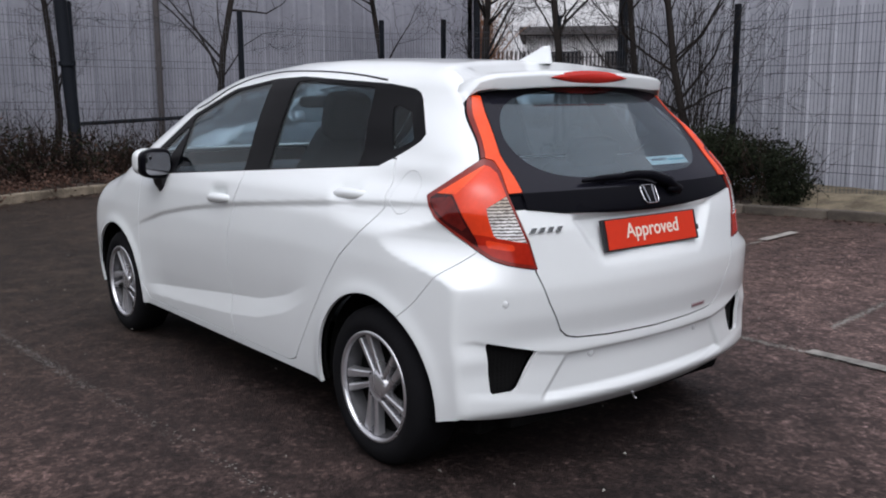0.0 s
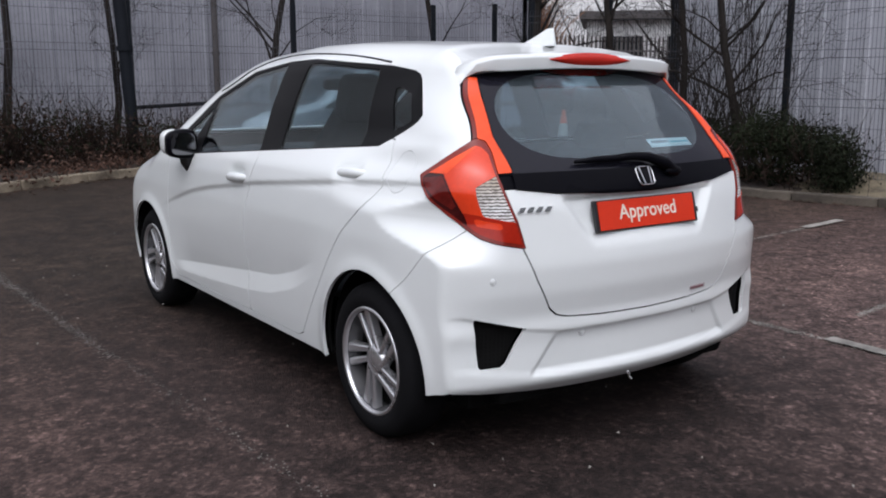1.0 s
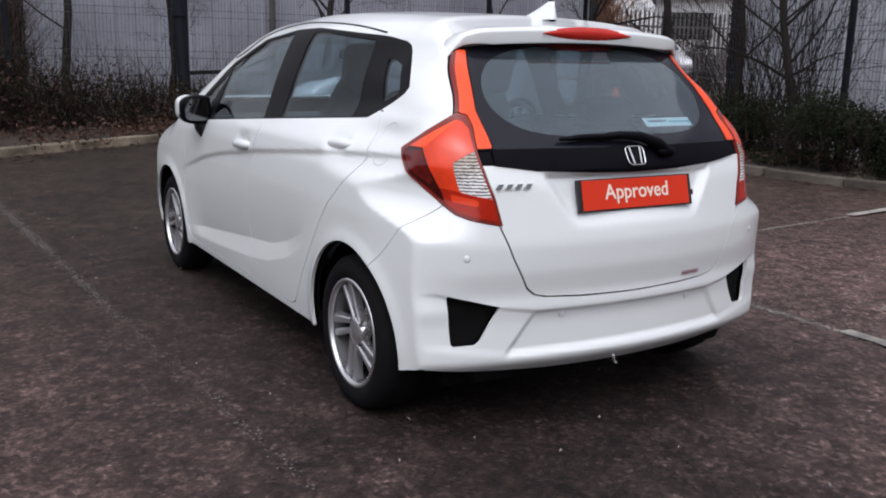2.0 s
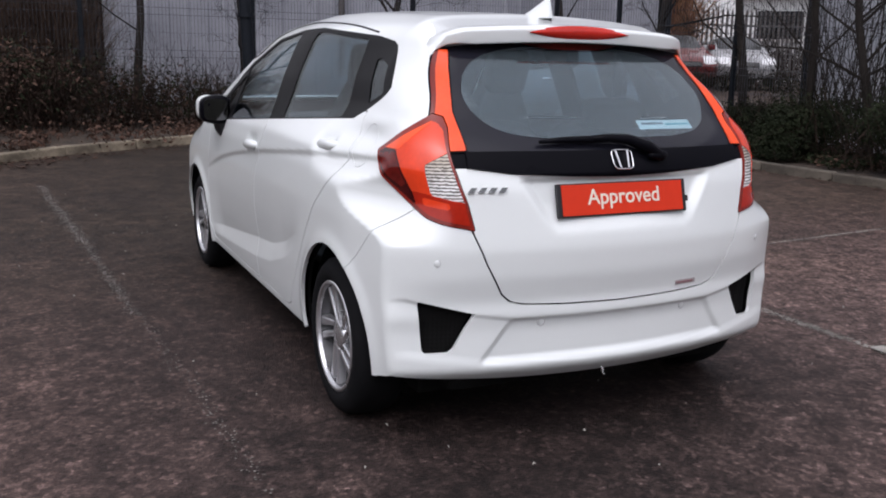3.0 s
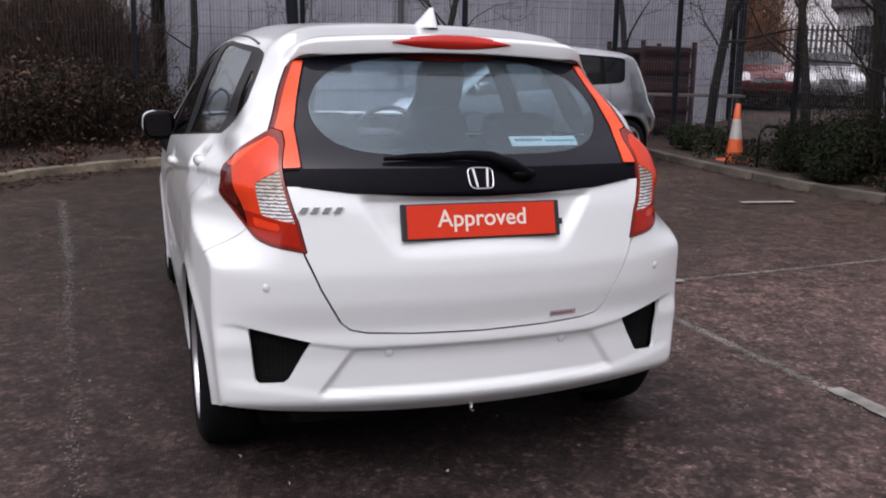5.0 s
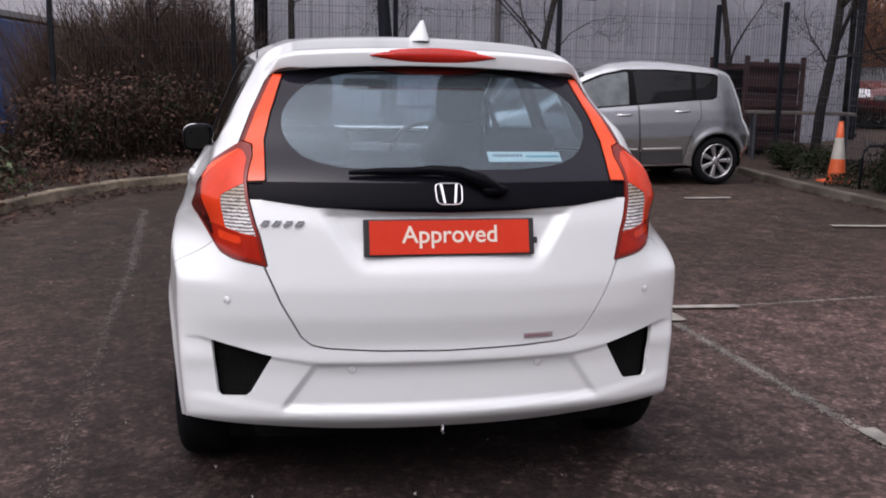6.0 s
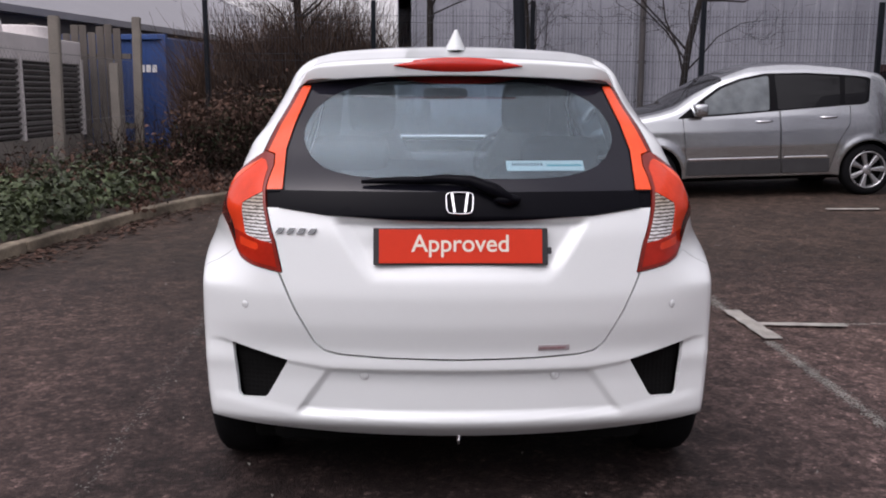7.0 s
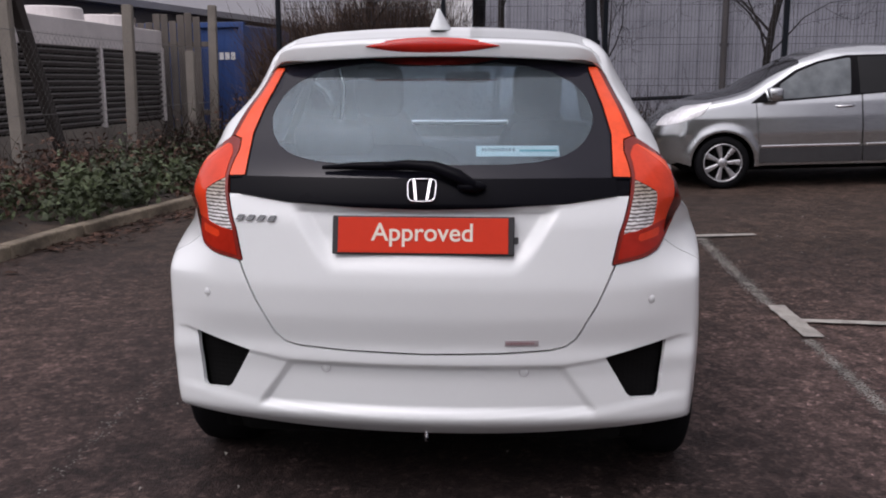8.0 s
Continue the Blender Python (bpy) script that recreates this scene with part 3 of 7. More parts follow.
M_SHRUB = mat("evergreen_leaf", (0.010, 0.013, 0.007), 0.8, spec=0.1, vary=0.3, scale=3, fine=30, bump=0.1, tint=(0.019, 0.024, 0.012), rnd=0.8)
M_DEADLEAF = mat("dead_brown_leaf", (0.044, 0.025, 0.018), 0.85, spec=0.2, vary=0.35, scale=3, fine=30, bump=0.1, tint=(0.078, 0.045, 0.033), rnd=0.85)
M_STEM = mat("bramble_stem", (0.03, 0.020, 0.016), 0.9, spec=0.1, vary=0.3, scale=6, fine=40, bump=0.2, rnd=0.6)
M_BRUSH = mat("brown_brush_stem", (0.085, 0.058, 0.044), 0.9, spec=0.1, vary=0.3, scale=6, fine=40, bump=0.2, rnd=0.7)
M_DRYSTEM = mat("dry_reed_stem", (0.12, 0.095, 0.06), 0.85, vary=0.3, scale=6, fine=40, bump=0.2, rnd=0.5)


def spread_spots(seed, line, width, step, size, height, inward=-1):
    rng = random.Random(seed)
    out = []
    for p, q in zip(line, line[1:]):
        a, b = Vector((*p, 0)), Vector((*q, 0))
        d = b - a
        nrm = Vector((-d.y, d.x, 0)).normalized() * -inward
        for i in range(max(1, int(d.length / step))):
            c = a + d * rng.uniform(0, 1) + nrm * rng.uniform(*width)
            h = height * rng.uniform(0.65, 1.2)
            out.append((c.x, c.y, on(c.x, c.y) + h * 0.45, size * rng.uniform(0.7, 1.3), size * rng.uniform(0.7, 1.3), h * 0.6))
    return out


# low ivy bed along the kerb beside the concrete posts
ivy = spread_spots(3, [(-3.9, -2.0), (-3.6, 3.0), (-3.45, 5.0), (-3.1, 6.4)], (0.06, 1.1), 0.085, 0.27, 0.5)
ivy += spread_spots(4, [(-3.1, 6.4), (-2.7, 7.6)], (0.12, 1.5), 0.08, 0.28, 0.5)
leaf_mass("ivy_bed", ivy, 16500, 0.088, M_IVY, "low green ivy and ground cover along the kerb", 5, kind="stuff", category="ivy")
wither = spread_spots(6, [(-3.6, 3.0), (-3.45, 5.0), (-3.0, 6.6), (-2.4, 7.9)], (0.5, 1.6), 0.12, 0.35, 0.6)
wither += spread_spots(16, [(-3.05, 6.3), (-2.52, 7.6), (-1.7, 8.5), (-0.55, 9.05), (1.0, 9.8), (2.6, 10.3)], (-0.08, 0.9), 0.09, 0.22, 0.30)
leaf_mass("withered_cover", wither, 9500, 0.07, M_DEADLEAF, "withered brown leaves among the ivy", 7, kind="stuff", category="dead leaves")


def litter(name, line, width, count, seed, label, material, size=(0.018, 0.045)):
    """Fallen leaves lying flat on the ground along a line."""
    rng = np.random.default_rng(seed)
    seg = rng.integers(0, len(line) - 1, count)
    t = rng.uniform(0, 1, count)
    p = np.array(line)
    a, b = p[seg], p[seg + 1]
    d = b - a
    nrm = np.stack([-d[:, 1], d[:, 0]], 1) / np.linalg.norm(d, axis=1)[:, None]
    c = a + d * t[:, None] + nrm * rng.normal(0, width, count)[:, None]
    verts, faces = [], []
    for x, y in c:
        an, sz = rng.uniform(0, 6.28), rng.uniform(*size)
        z = on(x, y) + 0.009 + rng.uniform(0, 0.006)
        u = np.array([math.cos(an), math.sin(an)]) * sz
        v = np.array([-math.sin(an), math.cos(an)]) * sz * 0.6
        k = len(verts)
        verts += [(x - u[0], y - u[1], z), (x - v[0], y - v[1], z + 0.006), (x + u[0], y + u[1], z + 0.002), (x + v[0], y + v[1], z + 0.01)]
        faces.append((k, k + 1, k + 2, k + 3))
    return tagged(raw(name, verts, faces, material), label, "dead leaves", kind="stuff")


litter("leaf_litter", [(-3.4, -2.0), (-3.3, 4.0), (-3.12, 5.0), (-2.85, 6.2), (-2.3, 7.5), (-1.4, 8.4), (0.9, 9.6), (2.6, 10.1)], 0.15, 1100, 21, "brown fallen leaves along the foot of the kerb", M_DEADLEAF)
litter("leaf_litter", [(6.0, 8.6), (6.15, 6.0), (6.8, 3.0), (6.9, 0.0)], 0.12, 350, 22, "fallen leaves along the foot of the kerb", M_DEADLEAF)
litter("pale_grit", [(-3.0, -3.0), (-2.0, 3.0), (-1.0, 6.0), (3.5, 6.0), (4.0, 0.0), (0.0, -2.0)], 1.7, 260, 23, "scattered pale grit on the asphalt", M_PAINTWORN, (0.004, 0.011))
twig_mass("ivy_stems", [(-4.3, y, 0.5, 0.6, 0.5) for y in np.arange(0.0, 9.0, 0.8)], 500, 0.55, 0.005, M_STEM, "bare tangled stems through the ivy", 8, category="stems")
# brown bramble thicket in the corner and along the end
bram = [(-3.5, 8.2, 0.6, 0.7, 0.6), (-2.8, 9.2, 0.7, 0.7, 0.85), (-2.0, 9.9, 0.9, 0.7, 1.1), (-1.0, 10.2, 0.9, 0.6, 1.0), (0.1, 10.5, 0.9, 0.6, 0.85), (1.2, 10.8, 0.9, 0.5, 0.7), (2.4, 11.0, 0.9, 0.5, 0.6)]
twig_mass("bramble_thicket", bram, 2600, 0.8, 0.006, M_STEM, "tangled brown winter brambles behind the kerb", 11)
leaf_mass("bramble_leaves", [(x, y, on(x, y) + 0.5 * h, rx, ry, 0.55 * h) for x, y, rx, ry, h in bram], 7500, 0.06, M_DEADLEAF, "withered brown bramble leaves", 12, kind="stuff", category="brambles")
heap = [(-2.95, 9.6, 0.6, 0.5, 1.05), (-2.5, 10.2, 0.7, 0.5, 1.15), (-1.8, 10.6, 0.7, 0.5, 1.1)]
twig_mass("bramble_heap", heap, 900, 0.7, 0.007, M_BRUSH, "heap of cut brown brushwood", 19, up=0.35)
leaf_mass("heap_leaves", [(x, y, on(x, y) + 0.62 * h, rx, ry, 0.42 * h) for x, y, rx, ry, h in heap], 6000, 0.08, M_DEADLEAF, "curled red-brown dead leaves on the brushwood heap", 20, kind="stuff", category="dead leaves")
leaf_mass("bramble_green", [(x, y, on(x, y) + 0.62 * h, rx * 0.9, ry * 0.9, 0.5 * h) for x, y, rx, ry, h in bram], 7500, 0.055, M_SHRUB, "dark green leaves among the brambles", 13, kind="stuff", category="brambles")
# tall dry brush behind the thicket
brush = [(-2.75, 12.1, 0.5, 0.4, 2.0), (-1.9, 12.2, 0.7, 0.5, 2.1), (-1.15, 12.3, 0.5, 0.5, 1.8), (-2.1, 13.3, 0.9, 0.5, 2.4)]
twig_mass("dry_brush", brush + [(-3.3, 12.9, 0.6, 0.5, 1.7), (-3.9, 13.3, 0.4, 0.5, 1.3)], 8000, 1.4, 0.0075, M_BRUSH, "tall brown leafless brush", 14, up=1.6, category="brush")
twig_mass("tree_suckers", [(-1.75, 12.9, 0.8, 0.5, 3.1), (-1.15, 12.8, 0.4, 0.4, 2.4)], 1500, 1.4, 0.006, M_BRUSH, "fine brown twigs rising over the brush", 17, up=1.5, category="brush")
twig_mass("dry_reeds", [(-2.2, 13.8, 1.0, 0.7, 2.8), (-1.2, 13.2, 0.6, 0.6, 2.5)], 700, 1.3, 0.006, M_DRYSTEM, "pale dry stalks above the brush", 15, up=1.6, category="brush")


def bush(x, y, w, h, seed, label, n=4300):
    rng = random.Random(seed)
    root = thing("evergreen_bush", label, "bush", pose(x, y, on(x, y)), group="bushes beside the kerb")
    spots = [(rng.uniform(-w, w) * 0.6, rng.uniform(-w, w) * 0.5, h * rng.uniform(0.25, 0.72), w * 0.45, w * 0.42, h * 0.3) for _ in range(9)]
    world_spots = [(x + a, y + b, on(x, y) + c, d, e, f) for a, b, c, d, e, f in spots]
    ob = leaf_mass("foliage", world_spots, int(n * 1.7), 0.048, M_SHRUB, "", seed, parent=root)
    ob.matrix_parent_inverse = root.matrix_basis.inverted()
    st = twig_mass("undergrowth", [(x, y, w * 0.7, w * 0.6, h * 0.9)], 90, h * 0.9, 0.007, M_STEM, "", seed + 1, parent=root)
    st.matrix_parent_inverse = root.matrix_basis.inverted()
    st["kind"] = ob["kind"] = "stuff"
    return root


cover = spread_spots(51, [(6.45, 10.0), (6.4, 8.4), (6.4, 7.0), (6.6, 5.4), (6.85, 4.4)], (0.28, 1.7), 0.075, 0.24, 0.22, -1)
leaf_mass("ground_cover", cover, 9000, 0.06, M_SHRUB, "low dark ground cover in the bed by the fence", 52, kind="stuff", category="ground cover")
leaf_mass("fallen_leaves", cover, 4500, 0.06, M_DEADLEAF, "dead leaves lying among the ground cover", 53, flat=2.0, kind="stuff", category="dead leaves")


for i, (x, y, w, h) in enumerate(((7.35, 4.05, 0.68, 0.85), (7.15, 4.75, 0.75, 1.0), (7.3, 5.9, 0.7, 0.95), (7.25, 6.85, 0.6, 0.8), (7.5, 7.4, 0.55, 0.75), (7.2, 9.4, 0.5, 0.5), (7.0, 6.2, 0.5, 0.75))):
    bush(x, y, w, h, 30 + 3 * i, "dense dark evergreen bush behind the kerb")

twig_mass("bare_shrub", [(7.62, 5.45, 0.32, 0.32, 0.5), (7.75, 6.3, 0.3, 0.3, 0.5)], 130, 2.9, 0.009, M_BARK, "clump of tall bare stems beside the fence", 48, up=2.2, category="shrub")
for i, (x, y, h, g, ln) in enumerate(((3.98, 11.95, 6.5, 0.068, (0.02, 0)), (8.0, 12.9, 6.8, 0.068, (0, 0)), (8.0, 10.32, 6.5, 0.085, (0.02, 0)), (8.12, 8.15, 6.8, 0.075, (0.01, 0)),
                                      (7.7, 5.5, 6.0, 0.062, (0, 0.02)), (7.6, 6.4, 5.5, 0.058, (0.02, -0.02)), (-0.15, 11.9, 5.5, 0.07, (-0.03, 0)), (-2.4, 12.2, 5.5, 0.08, (0.05, 0)), (1.6, 13.0, 5.8, 0.06, (0.1, 0)))):
    bare_tree(x, y, h, g, "slim leafless winter tree with grey-brown bark", 60 + i, ln, forks=4)


# ---- the far side of the left kerb: concrete posts, plant, container ----
def concrete_post(x, y, h, lean=(0, 0)):
    bm = bmesh.new()
    s = 0.065
    prism(bm, [(-s, -s * 0.8), (s, -s * 0.8), (s, s * 0.8), (-s, s * 0.8)], -0.2, h, "z")
    bmesh.ops.bevel(bm, geom=bm.edges[:], offset=0.012, segments=2, affect="EDGES")
    bmesh.ops.recalc_face_normals(bm, faces=bm.faces)
    ob = part("concrete_post", bm, M_CONC)
    ob.matrix_basis = pose(x, y, on(x, y), lean[0], lean[1], 8)
    return tagged(ob, "weathered concrete fence post with rounded top", "post", "row of concrete posts")


for x, y, h, ln in ((-4.7, 3.6, 2.2, (0, 0)), (-4.7, 6.25, 2.25, (1, -1)), (-4.7, 8.9, 2.1, (0, 1)), (-4.62, 11.85, 2.25, (0, 1.2)), (-4.82, 11.45, 1.55, (0, 0))):
    concrete_post(x, y, h, ln)


def chain_link(x, y0, y1, h, step=0.095):
    """Diamond mesh of thin wire between the concrete posts, in the plane of x."""
    root = thing("chain_link_fence", "sagging galvanised chain-link fence between concrete posts", "fence", pose(x, y0, on(x, y0)))
    verts, faces = [], []
    ln = y1 - y0

    def rod(p, q, r=0.0011):
        i = len(verts)
        for e in (p, q):
            verts.extend([(0.0 + r, e[0], e[1]), (0.0, e[0], e[1] + r), (0.0 - r, e[0], e[1]), (0.0, e[0], e[1] - r)])
        faces.extend([(i + k, i + (k + 1) % 4, i + 4 + (k + 1) % 4, i + 4 + k) for k in range(4)])

    for k in range(int((ln + h) / step)):
        u = k * step - h
        for flip in (False, True):
            a, b = max(u, 0.0), min(u + h, ln)
            if b > a:
                p, q = (a, a - u), (b, b - u)
                if flip:
                    p, q = (p[0], h - p[1]), (q[0], h - q[1])
                rod((p[0], p[1] + 0.05), (q[0], q[1] + 0.05))
    raw("wire_mesh", verts, faces, M_GALV, root, "diamond wire mesh")["kind"] = "stuff"
    for z in (0.1, h * 0.55, h + 0.04):
        bm = bmesh.new()
        tube(bm, [(0.004, 0, z), (0.004, ln * 0.5, z - 0.02), (0.004, ln, z)], 0.003, 6)
        part("line_wire", bm, M_GALV, root)


M_GALV = mat("dull_galvanised_wire", (0.17, 0.165, 0.16), 0.6, metal=0.2, vary=0.2, bump=0)
chain_link(-4.63, 3.6, 11.8, 1.75)
bm = bmesh.new()
box(bm, (0, 0, 1.15), (0.10, 0.13, 2.7), 0.012)
ob = part("leaning_timber", bm, M_DARKWOOD)
ob.matrix_basis = pose(-4.85, 7.55, on(-4.85, 7.55) - 0.05, 30, 4, 0)
tagged(ob, "dark timber strut leaning between the posts", "timber")


def chiller(x, y0, y1, z):
    """Long louvred plant cabinet with a pale top band and fan housings."""
    ln = y1 - y0
    root = thing("plant_cabinet", "long grey plant cabinet with dark louvred sides and fan housings", "machine", pose(x, y0, z))
    bm = bmesh.new()
    box(bm, (-0.6, ln / 2, 0.0), (1.15, ln, 0.48), 0.01)
    part("plinth", bm, M_CONC, root, "pale concrete plinth")
    bm = bmesh.new()
    box(bm, (-0.6, ln / 2, 0.85), (1.05, ln - 0.04, 1.25), 0.01)
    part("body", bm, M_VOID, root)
    bm = bmesh.new()
    box(bm, (-0.6, ln / 2, 1.58), (1.2, ln + 0.06, 0.38), 0.015)
    part("top_band", bm, M_PALESTEEL, root, "pale painted steel top band")
    n = 3
    for i in range(n + 1):
        bm = bmesh.new()
        box(bm, (-0.02, ln * i / n, 0.85), (0.08, 0.07, 1.26), 0.006)
        part("upright", bm, M_PALESTEEL, root)
    for i in range(n):
        for k in range(14):
            bm = bmesh.new()
            box(bm, (-0.035, ln * (i + 0.5) / n, 0.3 + 0.085 * k), (0.035, ln / n - 0.08, 0.05), 0.0, Matrix.Rotation(radians(35), 3, "Y"))
            part("louvre", bm, M_LOUVRE, root)
    for i in range(4):
        bm = bmesh.new()
        lathe(bm, [(0.48, 1.77), (0.46, 1.95), (0.44, 1.97), (0.42, 1.95), (0.1, 1.93), (0.001, 1.93)], 32, "z")
        bmesh.ops.translate(bm, vec=(-0.6, ln * (i + 0.5) / 4, 0), verts=bm.verts)
        part("fan_housing", bm, M_PALESTEEL, root, "round pale fan housing", smooth=False)


M_PALESTEEL = mat("pale_painted_steel", (0.62, 0.585, 0.575), 0.6, vary=0.1, scale=2, fine=30, bump=0.1)
M_LOUVRE = mat("dark_louvre_steel", (0.075, 0.067, 0.066), 0.6, vary=0.2, scale=2, fine=30, bump=0.1)
M_BLUE = mat("blue_container_paint", (0.018, 0.055, 0.19), 0.5, vary=0.15, scale=1.2, fine=20, bump=0.08)
M_SIGNWHITE = mat("white_sign_paint", (0.7, 0.7, 0.7), 0.5, vary=0.05, bump=0)
M_ROOFSHEET = mat("grey_roof_sheet", (0.215, 0.213, 0.228), 0.6, vary=0.08, scale=0.8, fine=10, bump=0.05)
chiller(-6.0, 6.2, 13.3, 0.38)

# board fence beside the plant
bf = thing("board_fence", "weathered grey vertical board fence", "fence", pose(-5.95, 13.6, on(-5, 13)))
rng_b = random.Random(4)
for i in range(14):
    bm = bmesh.new()
    h = 2.15 + rng_b.uniform(-0.12, 0.12)
    box(bm, (0.145 * i - 1.4, rng_b.uniform(-0.01, 0.01), h / 2), (0.13, 0.022, h), 0.004)
    part("board", bm, M_WOOD, bf)
for z in (0.5, 1.7):
    bm = bmesh.new()
    box(bm, (-0.4, 0.05, z), (2.2, 0.06, 0.09), 0.004)
    part("rail", bm, M_WOOD, bf)


def container(x, y, z, turn):
    root = thing("blue_container", "blue steel generator container with white lettering", "container", pose(x, y, z, 0, 0, turn))
    verts, faces = [], []
    w, h = 2.2, 2.0
    pts = []
    k = 22
    for i in range(k):
        u = -w / 2 + w * i / k
        pts += [(u, 0.0), (u + w / k * 0.4, 0.0), (u + w / k * 0.5, 0.004), (u + w / k * 0.9, 0.004)]
    pts.append((w / 2, 0))
    for zz in (0.1, h):
        verts += [(a, b, zz) for a, b in pts]
    q = len(pts)
    faces = [(i, i + 1, q + i + 1, q + i) for i in range(q - 1)]
    raw("front_sheet", verts, faces, M_BLUE, root)
    bm = bmesh.new()
    box(bm, (0, 1.25, h / 2), (w, 2.4, h), 0.02)
    part("body", bm, M_BLUE, root)
    for u in (-w / 2, w / 2):
        bm = bmesh.new()
        box(bm, (u, 0.0, h / 2), (0.1, 0.1, h + 0.1), 0.01)
        part("corner_post", bm, M_BLUE, root)
    bm = bmesh.new()
    box(bm, (0, 0.0, h), (w, 0.12, 0.1), 0.01)
    part("top_rail", bm, M_BLUE, root)
    for i in range(4):
        bm = bmesh.new()
        box(bm, (0.56 + 0.115 * i, -0.006, 1.44), (0.085, 0.006, 0.13), 0.0)
        part("lettering_bar", bm, M_SIGNWHITE, root)


container(-5.93, 14.4, on(0, 14) + 0.05, -8)

# long low shed behind, whose roof edge stands against the sky
shed = thing("shed", "long low shed with a grey sheet roof", "building", pose(-6.32, 23.9, 0.3, 0, 0, 78.3))
bm = bmesh.new()
box(bm, (0, 5.0, 1.25), (22.6, 10, 2.5), 0.0)
part("wall", bm, M_LOUVRE, shed, "dark shed wall")
bm = bmesh.new()
prism(bm, [(-0.3, 2.5), (-0.3, 2.64), (5.0, 5.0), (10.3, 2.64), (10.3, 2.5)], -11.5, 11.5, "x")
part("roof", bm, M_ROOFSHEET, shed, "grey sheet roof")


def pipe(name, x, y, z1, r, material, label, category, lean=(0, 0), collar=True):
    bm = bmesh.new()
    tube(bm, [(0, 0, -0.05), (lean[0] * z1 / 2, lean[1] * z1 / 2, z1 / 2), (lean[0] * z1, lean[1] * z1, z1)], r, 14)
    if collar:
        for z in (0.05, 1.6, 3.2):
            tube(bm, [(lean[0] * z, lean[1] * z, z), (lean[0] * z, lean[1] * z, z + 0.06)], r * 1.35, 14)
    ob = part(name, bm, material, smooth=False)
    ob.matrix_basis = pose(x, y, on(x, y))
    return tagged(ob, label, category)


pipe("steel_column", 1.36, 11.0, 6.5, 0.085, M_FENCE, "dark steel lighting column in front of the fence", "column", (-0.045, 0.0))
pipe("downpipe", 3.8, 14.08, 7.3, 0.055, M_LOUVRE, "dark rainwater downpipe on the clad wall", "pipe")
pipe("downpipe", 11.3, 14.05, 7.3, 0.08, M_FENCE, "dark rainwater downpipe at the wall corner", "pipe")
pipe("downpipe", 9.08, 7.9, 7.3, 0.08, M_FENCE, "dark rainwater downpipe at the building corner", "pipe")
# low rail between the column and the brambles
bm = bmesh.new()
tube(bm, [(0, 0, 0.75), (2.4, 0.1, 0.85)], 0.03, 8)
tube(bm, [(0.1, 0, 0), (0.1, 0, 0.78)], 0.03, 8)
tube(bm, [(2.3, 0.1, 0), (2.3, 0.1, 0.86)], 0.03, 8)
ob = part("low_rail", bm, M_FENCE)
ob.matrix_basis = pose(1.6, 12.2, on(1.6, 12.2))
tagged(ob, "low dark steel rail by the lighting column", "rail")


# ---- what shows through the gap between the buildings ----
def far_building(x, y, turn):
    root = thing("low_building", "distant pale low building with dark windows", "building", pose(x, y, 0.3, 0, 0, turn))
    bm = bmesh.new()
    box(bm, (0, 3, 1.9), (13, 6, 3.8))
    part("wall", bm, M_SIGNWHITE, root)
    bm = bmesh.new()
    box(bm, (0, 2.8, 3.9), (13.6, 6.8, 0.35), 0.03)
    part("roof", bm, M_LOUVRE, root, "dark flat roof edge")
    for i in range(4):
        w = part("window", mesh_box((-5 + 2.7 * i, -0.02, 2.5), (1.7, 0.08, 1.1)), M_DKGLASS, root, "dark window")
        part("sill", mesh_box((-5 + 2.7 * i, -0.06, 1.9), (1.8, 0.14, 0.08)), M_PALESTEEL, w)


def mesh_box(c, s, b=0.01):
    bm = bmesh.new()
    box(bm, c, s, b)
    return bm


far_building(29.9, 22.3, -45)
M_RUST = mat("rust_brown_twigs", (0.20, 0.105, 0.058), 0.9, spec=0.1, vary=0.3, scale=1.5, fine=20, bump=0.1, rnd=0.5)
twig_mass("far_thicket", [(16.2, 21.0, 1.3, 1.3, 4.0), (14.6, 22.5, 1.5, 1.2, 3.4)], 3600, 2.2, 0.02, M_RUST, "tall rust-brown winter thicket beyond the cars", 41, up=1.6, category="thicket")
twig_mass("far_hedge", [(18.5, 23.0, 2.2, 1.0, 1.5), (22.0, 24.0, 2.5, 1.2, 1.6), (20.5, 21.0, 2.0, 1.0, 1.4), (25, 23.5, 2.0, 1.2, 1.6)], 2200, 1.0, 0.014, M_STEM, "low brown hedge beyond the parked cars", 42, up=1.2, category="hedge")


def palisade(a, b, label):
    """Pale steel palisade fence: upright pales on two rails."""
    a, b = Vector((*a, on(*a))), Vector((*b, on(*b)))
    d = b - a
    root = thing("palisade_fence", label, "fence", pose(a.x, a.y, a.z))
    k = int(d.length / 0.16)
    turn = Matrix.Rotation(math.atan2(d.y, d.x), 3, "Z")
    pale = None
    for i in range(k):
        p = d * (i / k)
        if pale is None:
            bm = bmesh.new()
            prism(bm, [(-0.035, 0.05), (0.035, 0.05), (0.035, 2.3), (0.0, 2.4), (-0.035, 2.3)], -0.008, 0.008, "y")
            pale = part("pale", bm, M_LOUVRE, root)
            q = pale
        else:
            q = new("pale", pale.data)
            q.parent = root
        q.matrix_basis = Matrix.Translation(p) @ turn.to_4x4()
    for z in (0.5, 1.9):
        bm = bmesh.new()
        tube(bm, [Vector((0, 0.03, z)), d + Vector((0, 0.03, z))], 0.03, 6)
        part("rail", bm, M_LOUVRE, root)


